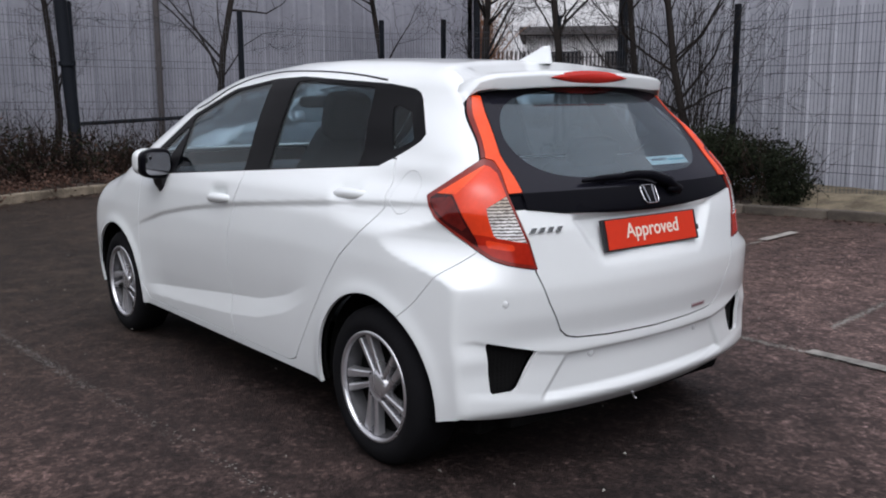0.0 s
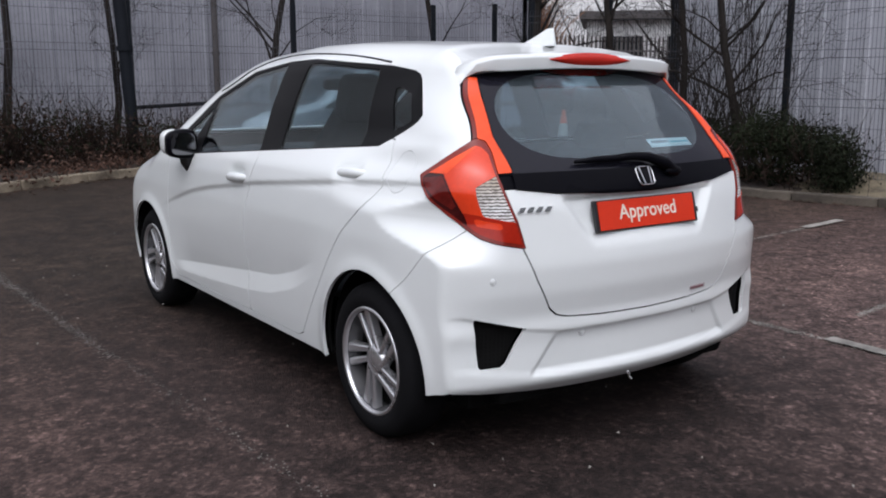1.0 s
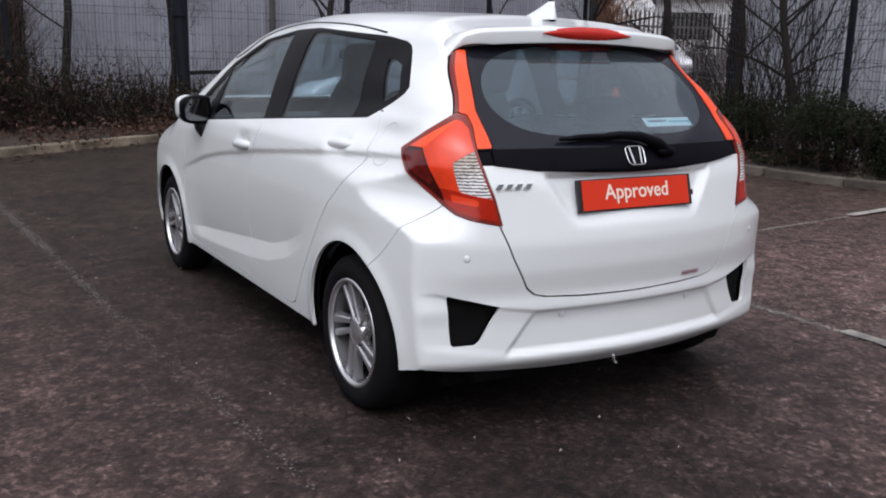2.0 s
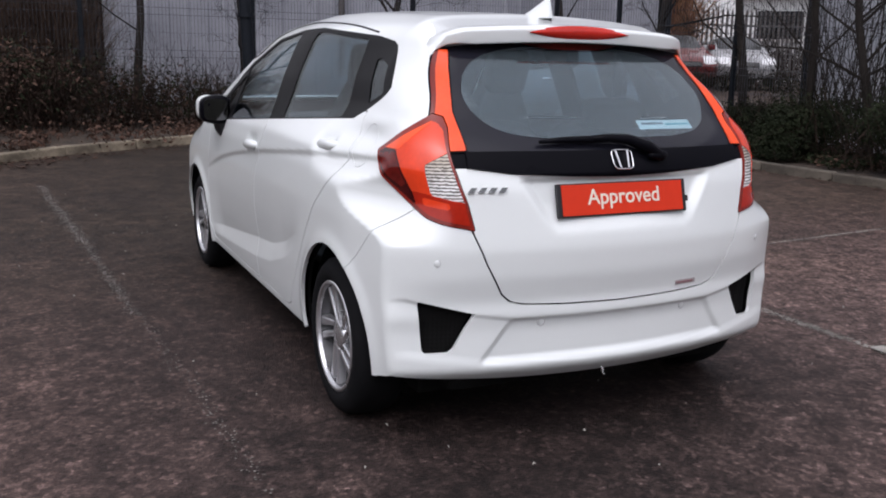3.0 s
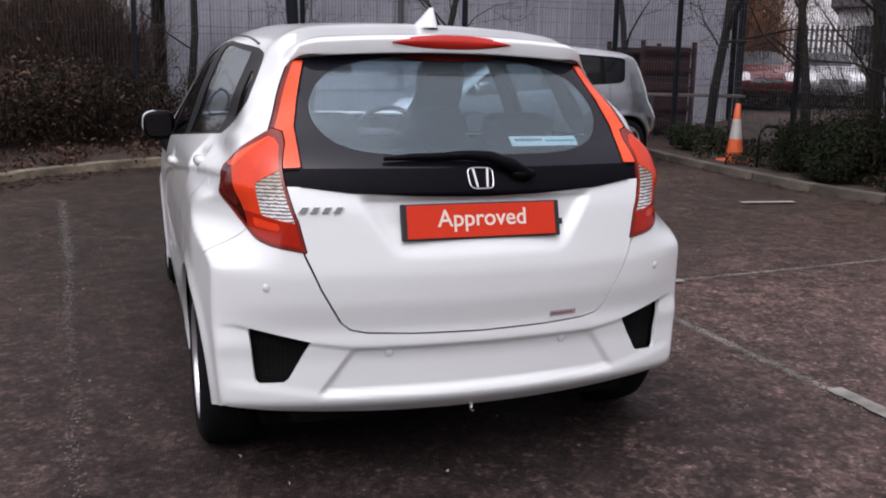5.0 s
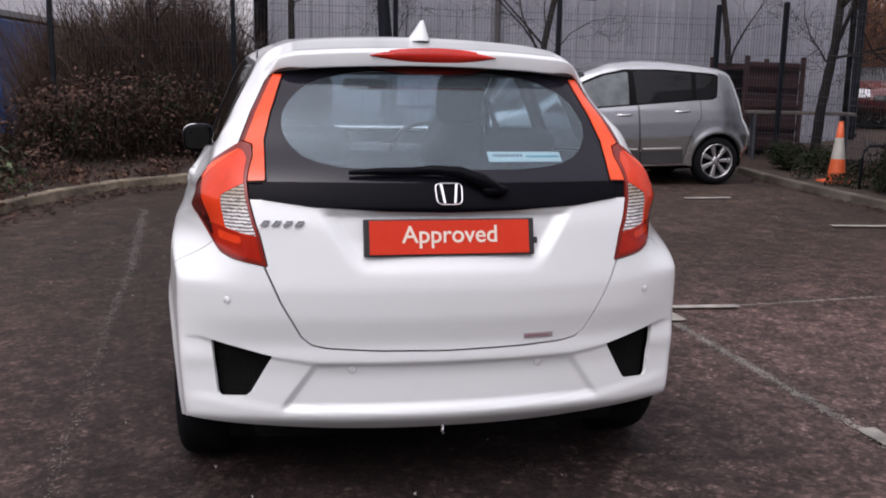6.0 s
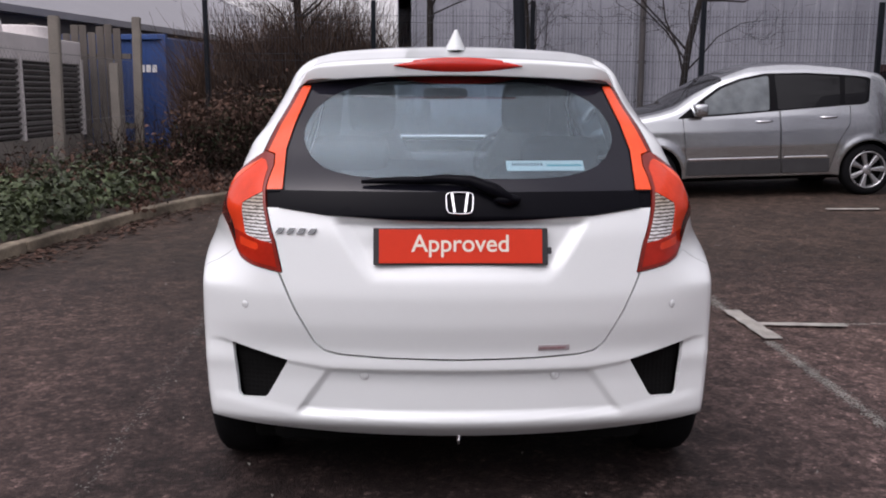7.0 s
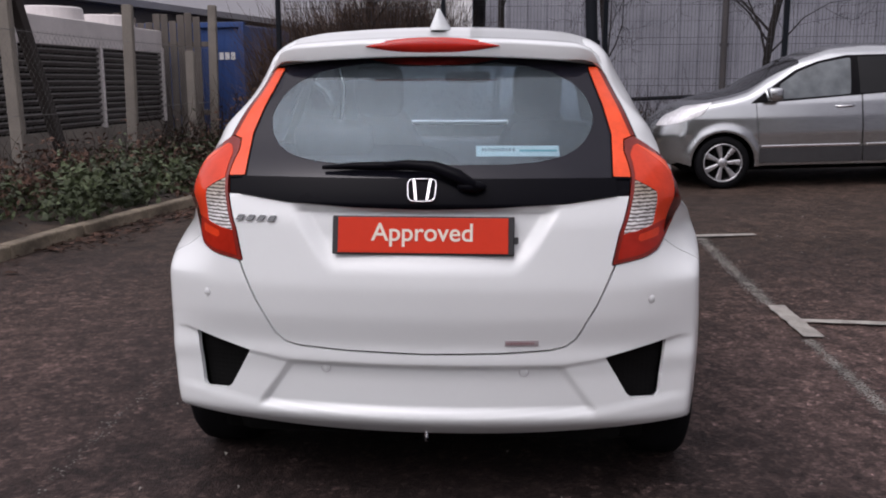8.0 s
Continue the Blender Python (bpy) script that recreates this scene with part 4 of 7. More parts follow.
verge_spots = [(12.5, 17.5, 0.6, 0.6, 0.7), (13.2, 16.8, 0.6, 0.6, 0.75), (13.9, 16.1, 0.6, 0.6, 0.7), (14.7, 15.4, 0.6, 0.6, 0.75), (15.5, 14.7, 0.6, 0.6, 0.7)]
twig_mass("verge_stems", verge_spots, 700, 0.6, 0.008, M_STEM, "dark bare stems of a low hedge before the parked cars", 43, up=1.0, category="hedge")
leaf_mass("verge_hedge", [(x, y, on(x, y) + 0.32, rx, ry, 0.32) for x, y, rx, ry, h in verge_spots], 4200, 0.07, M_SHRUB, "low dark hedge before the parked cars", 44, kind="stuff", category="hedge")
palisade((12.6, 22.0), (22.5, 19.2), "dull grey steel palisade fence behind the parked cars")
# low dark hoop beside the kerb bed
bm = bmesh.new()
tube(bm, [(0, 0, -0.05), (0, 0, 0.42), (0.03, 0.01, 0.53), (0.12, 0.05, 0.58), (0.42, 0.19, 0.58), (0.51, 0.23, 0.53), (0.54, 0.24, 0.42), (0.54, 0.24, -0.05)], 0.019, 10)
ob = part("hoop_barrier", bm, M_FENCE, smooth=True)
ob.matrix_basis = pose(6.72, 7.38, on(6.72, 7.38))
tagged(ob, "low dark steel hoop barrier in the bed", "barrier")


def trestle(x, y, turn):
    root = thing("metal_table", "weathered grey-brown table on steel tube legs", "table", pose(x, y, on(x, y), 0, 0, turn))
    bm = bmesh.new()
    box(bm, (0, 0, 0.78), (1.7, 0.6, 0.05), 0.008)
    part("tabletop", bm, M_WOOD, root)
    for a in (-1, 1):
        for b in (-1, 1):
            bm = bmesh.new()
            tube(bm, [(a * 0.72, b * 0.28, 0), (a * 0.72, b * 0.28, 0.76)], 0.025, 8)
            part("leg", bm, M_WIRE, root)
        bm = bmesh.new()
        tube(bm, [(a * 0.72, -0.28, 0.2), (a * 0.72, 0.28, 0.2)], 0.02, 8)
        part("stretcher", bm, M_WIRE, root)


trestle(8.35, 11.35, -25)


def stillage(x, y, turn):
    red = mat("rusty_red_steel", (0.032, 0.009, 0.009), 0.85, vary=0.3, scale=4, fine=30, bump=0.2)
    root = thing("steel_stillage", "stack of rusty red steel cage stillages", "cage", pose(x, y, on(x, y), 0, 0, turn))
    for a in (-1, 1):
        for b in (-1, 1):
            bm = bmesh.new()
            box(bm, (a * 0.6, b * 0.5, 0.85), (0.07, 0.07, 1.7), 0.006)
            part("corner_post", bm, red, root)
    for z in (0.15, 0.5, 0.85, 1.2, 1.55):
        for b in (-1, 1):
            bm = bmesh.new()
            box(bm, (0, b * 0.5, z), (1.2, 0.04, 0.06), 0.005)
            part("side_bar", bm, red, root)
        bm = bmesh.new()
        box(bm, (0, 0, z - 0.06), (1.2, 1.0, 0.03), 0.004)
        part("deck", bm, red, root)
    for b in (-0.44, 0.44):
        bm = bmesh.new()
        box(bm, (0, b, 0.85), (1.14, 0.02, 1.5), 0.004)
        part("side_panel", bm, red, root)


stillage(8.3, 12.7, 8)


def cone(x, y, h=0.8):
    root = thing("traffic_cone", "orange and white traffic cone behind the kerb", "cone", pose(x, y, on(x, y) + 0.042, 1, -1, 12))
    orange = mat("cone_orange", (0.62, 0.11, 0.03), 0.5, vary=0.12, scale=6, fine=50, bump=0.1)
    white = mat("cone_reflective_white", (0.42, 0.41, 0.37), 0.5, vary=0.15, scale=8, fine=60, bump=0.1)
    bm = bmesh.new()
    box(bm, (0, 0, 0.02), (0.35, 0.35, 0.04), 0.012)
    part("base", bm, orange, root, "square orange rubber base")

    def r(t):
        return 0.125 * (1 - t) + 0.028 * t
    for nm, a, b, m in (("lower_cone", 0.04, 0.40, orange), ("white_band", 0.40, 0.74, white), ("tip", 0.74, 1.0, orange)):
        bm = bmesh.new()
        prof = [(r(a), h * a), (r(b), h * b)]
        if nm == "tip":
            prof += [(r(b) - 0.01, h * b), (0.001, h * b - 0.01)]
        lathe(bm, prof, 28, "z")
        part(nm, bm, m, root, smooth=True)


cone(6.84, 8.03)


def lens_mat(name, col, rough=0.12, stripes=0.0, vary=0.12):
    """Moulded lamp plastic: strong colour under a clear glossy surface with fine optics behind."""
    m = mat(name, col, rough, vary=vary, scale=14, fine=70, bump=0.06, depth=0.002, coat=0.15, rvar=0.03, spec=0.35)
    if stripes:
        n, l = m.node_tree.nodes, m.node_tree.links
        b = n["Principled BSDF"]
        tc = n.new("ShaderNodeTexCoord")
        wv = n.new("ShaderNodeTexWave")
        wv.bands_direction = "Z"
        wv.inputs["Scale"].default_value = stripes
        wv.inputs["Distortion"].default_value = 1.5
        l.new(tc.outputs["Object"], wv.inputs["Vector"])
        bp = n.new("ShaderNodeBump")
        bp.inputs["Strength"].default_value, bp.inputs["Distance"].default_value = 0.45, 0.006
        l.new(wv.outputs["Fac"], bp.inputs["Height"])
        l.new(bp.outputs[0], b.inputs["Normal"])
    return m


def mesh_vent_mat():
    m = mat("black_mesh_insert", (0.004, 0.004, 0.004), 0.7, vary=0.1, bump=0, spec=0.1)
    n, l = m.node_tree.nodes, m.node_tree.links
    tc, v, bp = n.new("ShaderNodeTexCoord"), n.new("ShaderNodeTexVoronoi"), n.new("ShaderNodeBump")
    v.inputs["Scale"].default_value = 70
    v.inputs["Randomness"].default_value = 0.1
    bp.inputs["Strength"].default_value, bp.inputs["Distance"].default_value = 0.35, 0.006
    l.new(tc.outputs["Object"], v.inputs["Vector"])
    l.new(v.outputs["Distance"], bp.inputs["Height"])
    l.new(bp.outputs[0], n["Principled BSDF"].inputs["Normal"])
    return m


def cell_lens_mat(name, stops, scale, stretch):
    """Lamp plastic over moulded reflector cells, whose caught light is coloured in as ribs."""
    m = lens_mat(name, (0.5, 0.5, 0.5))
    n, l = m.node_tree.nodes, m.node_tree.links
    b = n["Principled BSDF"]
    tc, r = n.new("ShaderNodeTexCoord"), n.new("ShaderNodeValToRGB")
    ribs = []
    wv, ns_ = n.new("ShaderNodeTexWave"), n.new("ShaderNodeTexNoise")
    wv.bands_direction = "Z"
    wv.inputs["Scale"].default_value, wv.inputs["Distortion"].default_value = scale, 2.6
    wv.inputs["Detail Scale"].default_value = 3.0
    ns_.inputs["Scale"].default_value, ns_.inputs["Detail"].default_value = stretch, 3
    for t_, o_ in ((wv, "Fac"), (ns_, "Fac")):
        l.new(tc.outputs["Object"], t_.inputs["Vector"])
        ribs.append(t_.outputs[o_])
    v = n.new("ShaderNodeMath")
    v.operation = "MULTIPLY"
    l.new(ribs[0], v.inputs[0])
    l.new(ribs[1], v.inputs[1])
    e = r.color_ramp.elements
    for i, (p, c) in enumerate(stops):
        q = e[i] if i < 2 else e.new(p)
        q.position, q.color = p, (*c, 1)
    l.new(v.outputs[0], r.inputs[0])
    sep, zr, mx = n.new("ShaderNodeSeparateXYZ"), n.new("ShaderNodeValToRGB"), n.new("ShaderNodeMix")
    mr = n.new("ShaderNodeMapRange")
    mr.inputs["From Min"].default_value, mr.inputs["From Max"].default_value = 0.84, 0.985
    zr.color_ramp.elements[0].color, zr.color_ramp.elements[1].color = (1.0, 1.0, 1.0, 1), (0.50, 0.42, 0.33, 1)
    zr.color_ramp.elements[0].position, zr.color_ramp.elements[1].position = 0.35, 0.9
    mx.data_type, mx.blend_type = "RGBA", "MULTIPLY"
    mx.inputs["Factor"].default_value = 1.0
    l.new(tc.outputs["Object"], sep.inputs[0])
    l.new(sep.outputs["Z"], mr.inputs[0])
    l.new(mr.outputs[0], zr.inputs[0])
    l.new(r.outputs[0], mx.inputs["A"])
    l.new(zr.outputs[0], mx.inputs["B"])
    l.new(mx.outputs["Result"], b.inputs["Base Color"])
    return m


M_LENS = lens_mat("orange_red_lens", (0.68, 0.050, 0.013), stripes=0, vary=0.10)
M_STRIP = lens_mat("reflector_orange_red", (0.85, 0.085, 0.02))
M_LENSRED = lens_mat("deep_red_lens", (0.36, 0.018, 0.007), vary=0.15)
M_LENSRED2 = lens_mat("brake_red_lens", (0.48, 0.022, 0.012))
M_LENSDARK = lens_mat("smoked_red_lens", (0.045, 0.005, 0.005), vary=0.35)
M_LENSGLOW = lens_mat("dim_red_reflector", (0.125, 0.009, 0.007), vary=0.35)
M_LENSEDGE = lens_mat("smoky_lens_border", (0.20, 0.022, 0.015), vary=0.2)
M_STRIPEDGE = lens_mat("dark_strip_edge", (0.16, 0.014, 0.008))
M_LENSCLEAR = cell_lens_mat("clear_ribbed_lens", [(0.0, (0.07, 0.06, 0.06)), (0.14, (0.30, 0.28, 0.27)), (0.3, (0.62, 0.62, 0.61)), (0.55, (0.90, 0.90, 0.90))], 30, 60)
M_VENT = mesh_vent_mat()
M_PLATE = mat("orange_red_card", (0.60, 0.036, 0.011), 0.4, vary=0.05, scale=3, fine=40, bump=0, spec=0.2)
M_LETTER = mat("cream_lettering", (0.75, 0.68, 0.58), 0.5, vary=0.03, bump=0)
M_BADGE = mat("dull_chrome_badge", (0.32, 0.33, 0.34), 0.25, metal=0.9, vary=0.05, bump=0)
M_STICKER = mat("pale_sticker", (0.36, 0.32, 0.33), 0.5, vary=0.05, bump=0)
M_STICKERPRINT = mat("pink_print", (0.26, 0.13, 0.14), 0.5, vary=0.05, bump=0)
M_STICKER2 = mat("turquoise_sticker", (0.52, 0.66, 0.66), 0.5, vary=0.04, bump=0)
M_STICKERINK = mat("grey_ink", (0.12, 0.15, 0.16), 0.5, vary=0.05, bump=0)
M_STICKERBAND = mat("teal_band", (0.10, 0.36, 0.38), 0.5, vary=0.05, bump=0)
M_SEALGREY = mat("grey_rubber_ring", (0.55, 0.56, 0.57), 0.6, vary=0.05, bump=0)
M_SIDEGLASS = glass_mat("tinted_side_glass", (0.40, 0.50, 0.54), ior=1.20, film=0.001)


# ---- car bodies: a smooth field, sampled on a grid and cut into panels ----
def table(keys, soft=0.02):
    """A smoothed curve through (position, value) pairs."""
    k = np.array(keys, float)
    lo, hi = k[0, 0] - 0.3, k[-1, 0] + 0.3
    g = np.linspace(lo, hi, 1600)
    v = np.interp(g, k[:, 0], k[:, 1])
    n = max(1, int(soft / (hi - lo) * 1600))
    ker = np.hanning(2 * n + 3)
    v = np.convolve(np.pad(v, n + 1, mode="edge"), ker / ker.sum(), "valid")
    return lambda q: np.interp(q, g, v)


def smax(a, b, k):
    h = np.clip(0.5 + 0.5 * (a - b) / k, 0, 1)
    return b * (1 - h) + a * h + k * h * (1 - h)


def poly_field(poly, a, b, rnd=0.0):
    """Signed distance to a polygon in the plane of a and b; negative inside."""
    p = np.array(poly, float)
    d = np.full(a.shape, 1e9)
    s = np.ones(a.shape)
    for i in range(len(p)):
        v1, v0 = p[i], p[i - 1]
        e = v0 - v1
        wx, wy = a - v1[0], b - v1[1]
        t = np.clip((wx * e[0] + wy * e[1]) / (e @ e), 0, 1)
        d = np.minimum(d, (wx - e[0] * t) ** 2 + (wy - e[1] * t) ** 2)
        c1, c2, c3 = b >= v1[1], b < v0[1], e[0] * wy > e[1] * wx
        s = np.where((c1 & c2 & c3) | (~c1 & ~c2 & ~c3), -s, s)
    return s * np.sqrt(d) - rnd


class Skin:
    def __init__(self, v, n, f):
        self.v, self.n, self.f = v, n, f

    def cut(self, d):
        """Splits along d = 0 into the part where d < 0 and the rest."""
        v, n, f = self.v, self.n, self.f
        ins = d < 0
        pad = f < 0
        fin = np.where(pad, True, ins[f]).all(axis=1)
        fout = np.where(pad, True, ~ins[f]).all(axis=1)
        cross = ~(fin | fout)
        nv, nn, seen = [], [], {}
        base = len(v)

        def mid(i, j):
            key = (i, j) if i < j else (j, i)
            if key not in seen:
                t = d[i] / (d[i] - d[j])
                nv.append(v[i] + (v[j] - v[i]) * t)
                nn.append(n[i] + (n[j] - n[i]) * t)
                seen[key] = base + len(nv) - 1
            return seen[key]

        a_f, b_f = [], []
        for q in f[cross]:
            q = [int(i) for i in q if i >= 0]
            a, b = [], []
            for k in range(len(q)):
                i, j = q[k], q[(k + 1) % len(q)]
                (a if ins[i] else b).append(i)
                if ins[i] != ins[j]:
                    m = mid(i, j)
                    a.append(m)
                    b.append(m)
            for lst, out in ((a, a_f), (b, b_f)):
                while len(lst) > 4:
                    out.append(lst[:4])
                    lst = [lst[0]] + lst[3:]
                if len(lst) == 3:
                    lst = lst + [-1]
                if len(lst) == 4:
                    out.append(lst)
        v2 = np.vstack([v, np.array(nv).reshape(-1, 3)])
        n2 = np.vstack([n, np.array(nn).reshape(-1, 3)])
        n2 /= np.linalg.norm(n2, axis=1)[:, None] + 1e-9
        fa = np.vstack([f[fin], np.array(a_f, int).reshape(-1, 4)])
        fb = np.vstack([f[fout & ~fin], np.array(b_f, int).reshape(-1, 4)])
        return Skin(v2, n2, fa).tidy(), Skin(v2, n2, fb).tidy()

    def tidy(self):
        used = np.unique(self.f[self.f >= 0])
        if len(used) == 0:
            return Skin(np.zeros((0, 3)), np.zeros((0, 3)), np.zeros((0, 4), int))
        back_ = np.full(len(self.v) + 1, -1)
        back_[used] = np.arange(len(used))
        return Skin(self.v[used], self.n[used], np.where(self.f < 0, -1, back_[self.f]))

    def side(self, x):
        """Faces with a negative or positive x side only."""
        c = np.where(self.f < 0, np.nan, self.v[self.f][:, :, 0])
        keep = np.nanmean(c, axis=1) * x > 0
        return Skin(self.v, self.n, self.f[keep]).tidy()

    def shift(self, t):
        return Skin(self.v + self.n * t, self.n, self.f)

    def solid(self, name, material, parent, thick=0.012, label=""):
        """Links the panel as a mesh with thickness, keeping its smooth outer normals."""
        v, n, f = self.v, self.n, self.f
        k = len(v)
        if k == 0:
            return None
        faces = [[int(i) for i in q if i >= 0] for q in f]
        count = {}
        for q in faces:
            for i, j in zip(q, q[1:] + q[:1]):
                count[(i, j)] = 1
        rim = [(i, j) for (i, j) in count if (j, i) not in count]
        verts = list(map(tuple, v)) + list(map(tuple, v - n * thick))
        all_f = faces + [[i + k for i in q[::-1]] for q in faces]
        idx = {}
        for i, j in rim:
            for q in (i, j):
                if q not in idx:
                    idx[q] = len(verts)
                    verts += [tuple(v[q]), tuple(v[q] - n[q] * thick)]
            all_f.append([idx[j], idx[i], idx[i] + 1, idx[j] + 1])
        me = bpy.data.meshes.new(name)
        me.from_pydata(verts, [], all_f)
        me.materials.append(material)
        me.polygons.foreach_set("use_smooth", [True] * len(me.polygons))
        me.update()
        nr = np.zeros(len(verts) * 3)
        me.vertices.foreach_get("normal", nr)
        nr = nr.reshape(-1, 3)
        nr[:k] = n
        me.normals_split_custom_set_from_vertices(nr.tolist())
        ob = new(name, me)
        ob.parent = parent
        if label:
            ob["label"] = label
        return ob


def sample_skin(field, lo, hi, core_lo, core_hi, steps):
    """Shoots from a box's faces towards an inner core and stops where the field is zero."""
    lo, hi, core_lo, core_hi = (np.array(q, float) for q in (lo, hi, core_lo, core_hi))
    axes = [np.unique(np.round(s, 5)) for s in steps]
    ids, pts, faces = {}, [], []

    def vid(i, j, k):
        if (i, j, k) not in ids:
            ids[(i, j, k)] = len(pts)
            pts.append((axes[0][i], axes[1][j], axes[2][k]))
        return ids[(i, j, k)]

    nx, ny, nz = (len(a) - 1 for a in axes)
    for i in range(nx):
        for k in range(nz):
            faces.append((vid(i, 0, k), vid(i + 1, 0, k), vid(i + 1, 0, k + 1), vid(i, 0, k + 1)))
            faces.append((vid(i + 1, ny, k), vid(i, ny, k), vid(i, ny, k + 1), vid(i + 1, ny, k + 1)))
    for j in range(ny):
        for k in range(nz):
            faces.append((vid(0, j + 1, k), vid(0, j, k), vid(0, j, k + 1), vid(0, j + 1, k + 1)))
            faces.append((vid(nx, j, k), vid(nx, j + 1, k), vid(nx, j + 1, k + 1), vid(nx, j, k + 1)))
    for i in range(nx):
        for j in range(ny):
            faces.append((vid(i, j, nz), vid(i + 1, j, nz), vid(i + 1, j + 1, nz), vid(i, j + 1, nz)))
    p = np.array(pts)
    c = np.clip(p, core_lo, core_hi)
    a, b = np.zeros(len(p)), np.ones(len(p))
    for _ in range(26):
        m = (a + b) / 2
        ins = field(c + (p - c) * m[:, None]) < 0
        a, b = np.where(ins, m, a), np.where(ins, b, m)
    v = c + (p - c) * ((a + b) / 2)[:, None]
    e = 0.004
    n = np.stack([field(v + d) - field(v - d) for d in np.eye(3) * e], axis=1)
    n /= np.linalg.norm(n, axis=1)[:, None] + 1e-9
    return Skin(v, n, np.array(faces))


def span(a, b, step):
    return list(np.linspace(a, b, max(2, int(round((b - a) / step)) + 1)))


def bars(bm, x0, z0, w, h, seed, y, lines=1, gap=0.3):
    """Unreadable lettering: a row of plain upright bars."""
    rng = random.Random(seed)
    for ln in range(lines):
        x = x0
        while x < x0 + w:
            k = rng.uniform(0.5, 1.0) * h
            box(bm, (x + k * 0.3, y, z0 - ln * h * 1.6), (k * 0.55, 0.002, h * rng.uniform(0.7, 1.0)))
            x += k * (0.6 + gap)


def wheel(root, x, y, z, r, material, rim_r, sign, spokes=5, double=True, name="wheel", swirl=0.35, width=0.175, phase=0.0):
    """Tyre, rim and hub on an axle along x; sign tells the outer side."""
    hub = new(name)
    hub.parent = root
    hub.matrix_basis = pose(x, y, z, 0, 0, 0 if sign > 0 else 180)
    bm = bmesh.new()
    w = width
    prof = [(rim_r - 0.012, -w * 0.5), (rim_r + 0.03, -w * 0.56), (r - 0.03, -w * 0.54), (r - 0.006, -w * 0.42), (r, -w * 0.2), (r, w * 0.2), (r - 0.006, w * 0.4),
            (r - 0.022, w * 0.5), (r - 0.045, w * 0.555), (rim_r + 0.03, w * 0.57), (rim_r + 0.008, w * 0.53), (rim_r - 0.012, w * 0.44)]
    lathe(bm, prof, 56)
    part("tyre", bm, M_RUBBER, hub, "black road tyre", smooth=True)
    bm = bmesh.new()
    lathe(bm, [(rim_r + 0.006, w * 0.5), (rim_r + 0.004, w * 0.535), (rim_r - 0.004, w * 0.545), (rim_r - 0.010, w * 0.52), (rim_r - 0.011, w * 0.44)], 48)
    part("rim", bm, material, hub, "silver alloy wheel rim", smooth=True)
    # Darker alloy colour puts the inner rim's shade into the barrel.
    bm = bmesh.new()
    lathe(bm, [(rim_r - 0.011, w * 0.44), (rim_r - 0.016, w * 0.3), (rim_r - 0.03, -w * 0.1), (rim_r - 0.03, -w * 0.45)], 48)
    part("rim_barrel", bm, M_ALLOYDARK, hub, "shaded inside of the rim", smooth=True)
    # Near-black disc close behind the spokes stands in for shade in their gaps.
    bm = bmesh.new()
    lathe(bm, [(rim_r - 0.018, 0.022), (0.16, 0.014), (0.02, 0.014), (0.0005, 0.014)], 32)
    part("spoke_gap_disc", bm, M_VOID, hub, "near-black disc that puts shade between the spokes", smooth=True)
    for i in range(spokes):
        bm = bmesh.new()
        for off in ((-0.021, 0.021) if double else (0.0,)):
            a0 = phase + 2 * math.pi * i / spokes
            q = []
            for t in np.linspace(0, 1, 6):
                rad = 0.045 + (rim_r - 0.055) * t
                ang = a0
                wd = (0.0115 + 0.0055 * t + 0.006 * t ** 4) if double else (0.0135 + 0.0165 * t)
                ox = w * 0.5 - 0.016 + 0.004 * t
                er = Vector((0, math.cos(ang), math.sin(ang)))
                et = Vector((0, -math.sin(ang), math.cos(ang)))
                c = er * (rad - 0.006 * t) + et * (off * (1 + 0.75 * t) + swirl * 0.13 * t)
                q.append([bm.verts.new(c + et * s * k + Vector((h, 0, 0))) for s, k, h in ((-1, wd * 1.25, ox - 0.03), (-1, wd, ox - 0.004), (-0.6, wd, ox), (0.6, wd, ox), (1, wd, ox - 0.004), (1, wd * 1.25, ox - 0.03))])
            for u, v in zip(q, q[1:]):
                for k in range(6):
                    bm.faces.new((u[k], v[k], v[(k + 1) % 6], u[(k + 1) % 6]))
            bm.faces.new(q[0])
            bm.faces.new(q[-1][::-1])
        bmesh.ops.recalc_face_normals(bm, faces=bm.faces)
        part("spoke", bm, material, hub)
    bm = bmesh.new()
    lathe(bm, [(0.058, w * 0.5 - 0.05), (0.056, w * 0.5 - 0.018), (0.045, w * 0.5 - 0.012), (0.03, w * 0.5 - 0.008), (0.0005, w * 0.5 - 0.006)], 24)
    part("hub_cap", bm, material, hub, smooth=True)
    for i in range(4):
        bm = bmesh.new()
        a = 2 * math.pi * (i + 0.5) / 4
        tube(bm, [(w * 0.5 - 0.03, 0.05 * math.cos(a), 0.05 * math.sin(a)), (w * 0.5 - 0.014, 0.05 * math.cos(a), 0.05 * math.sin(a))], 0.009, 6)
        part("wheel_nut", bm, M_ALLOYDARK, hub)
    return hub


# ---- the white hatchback ----
WHEEL_Y = (0.665, 3.19)
WHEEL_R = 0.290
HW = table([(0.12, 0.79), (0.19, 0.822), (0.23, 0.838), (0.32, 0.848), (0.45, 0.856), (0.6, 0.859), (0.75, 0.857), (0.88, 0.843), (0.96, 0.821), (1.02, 0.791), (1.08, 0.768), (1.2, 0.725), (1.3, 0.680), (1.36, 0.65), (1.41, 0.61), (1.46, 0.52), (1.55, 0.38)], 0.03)
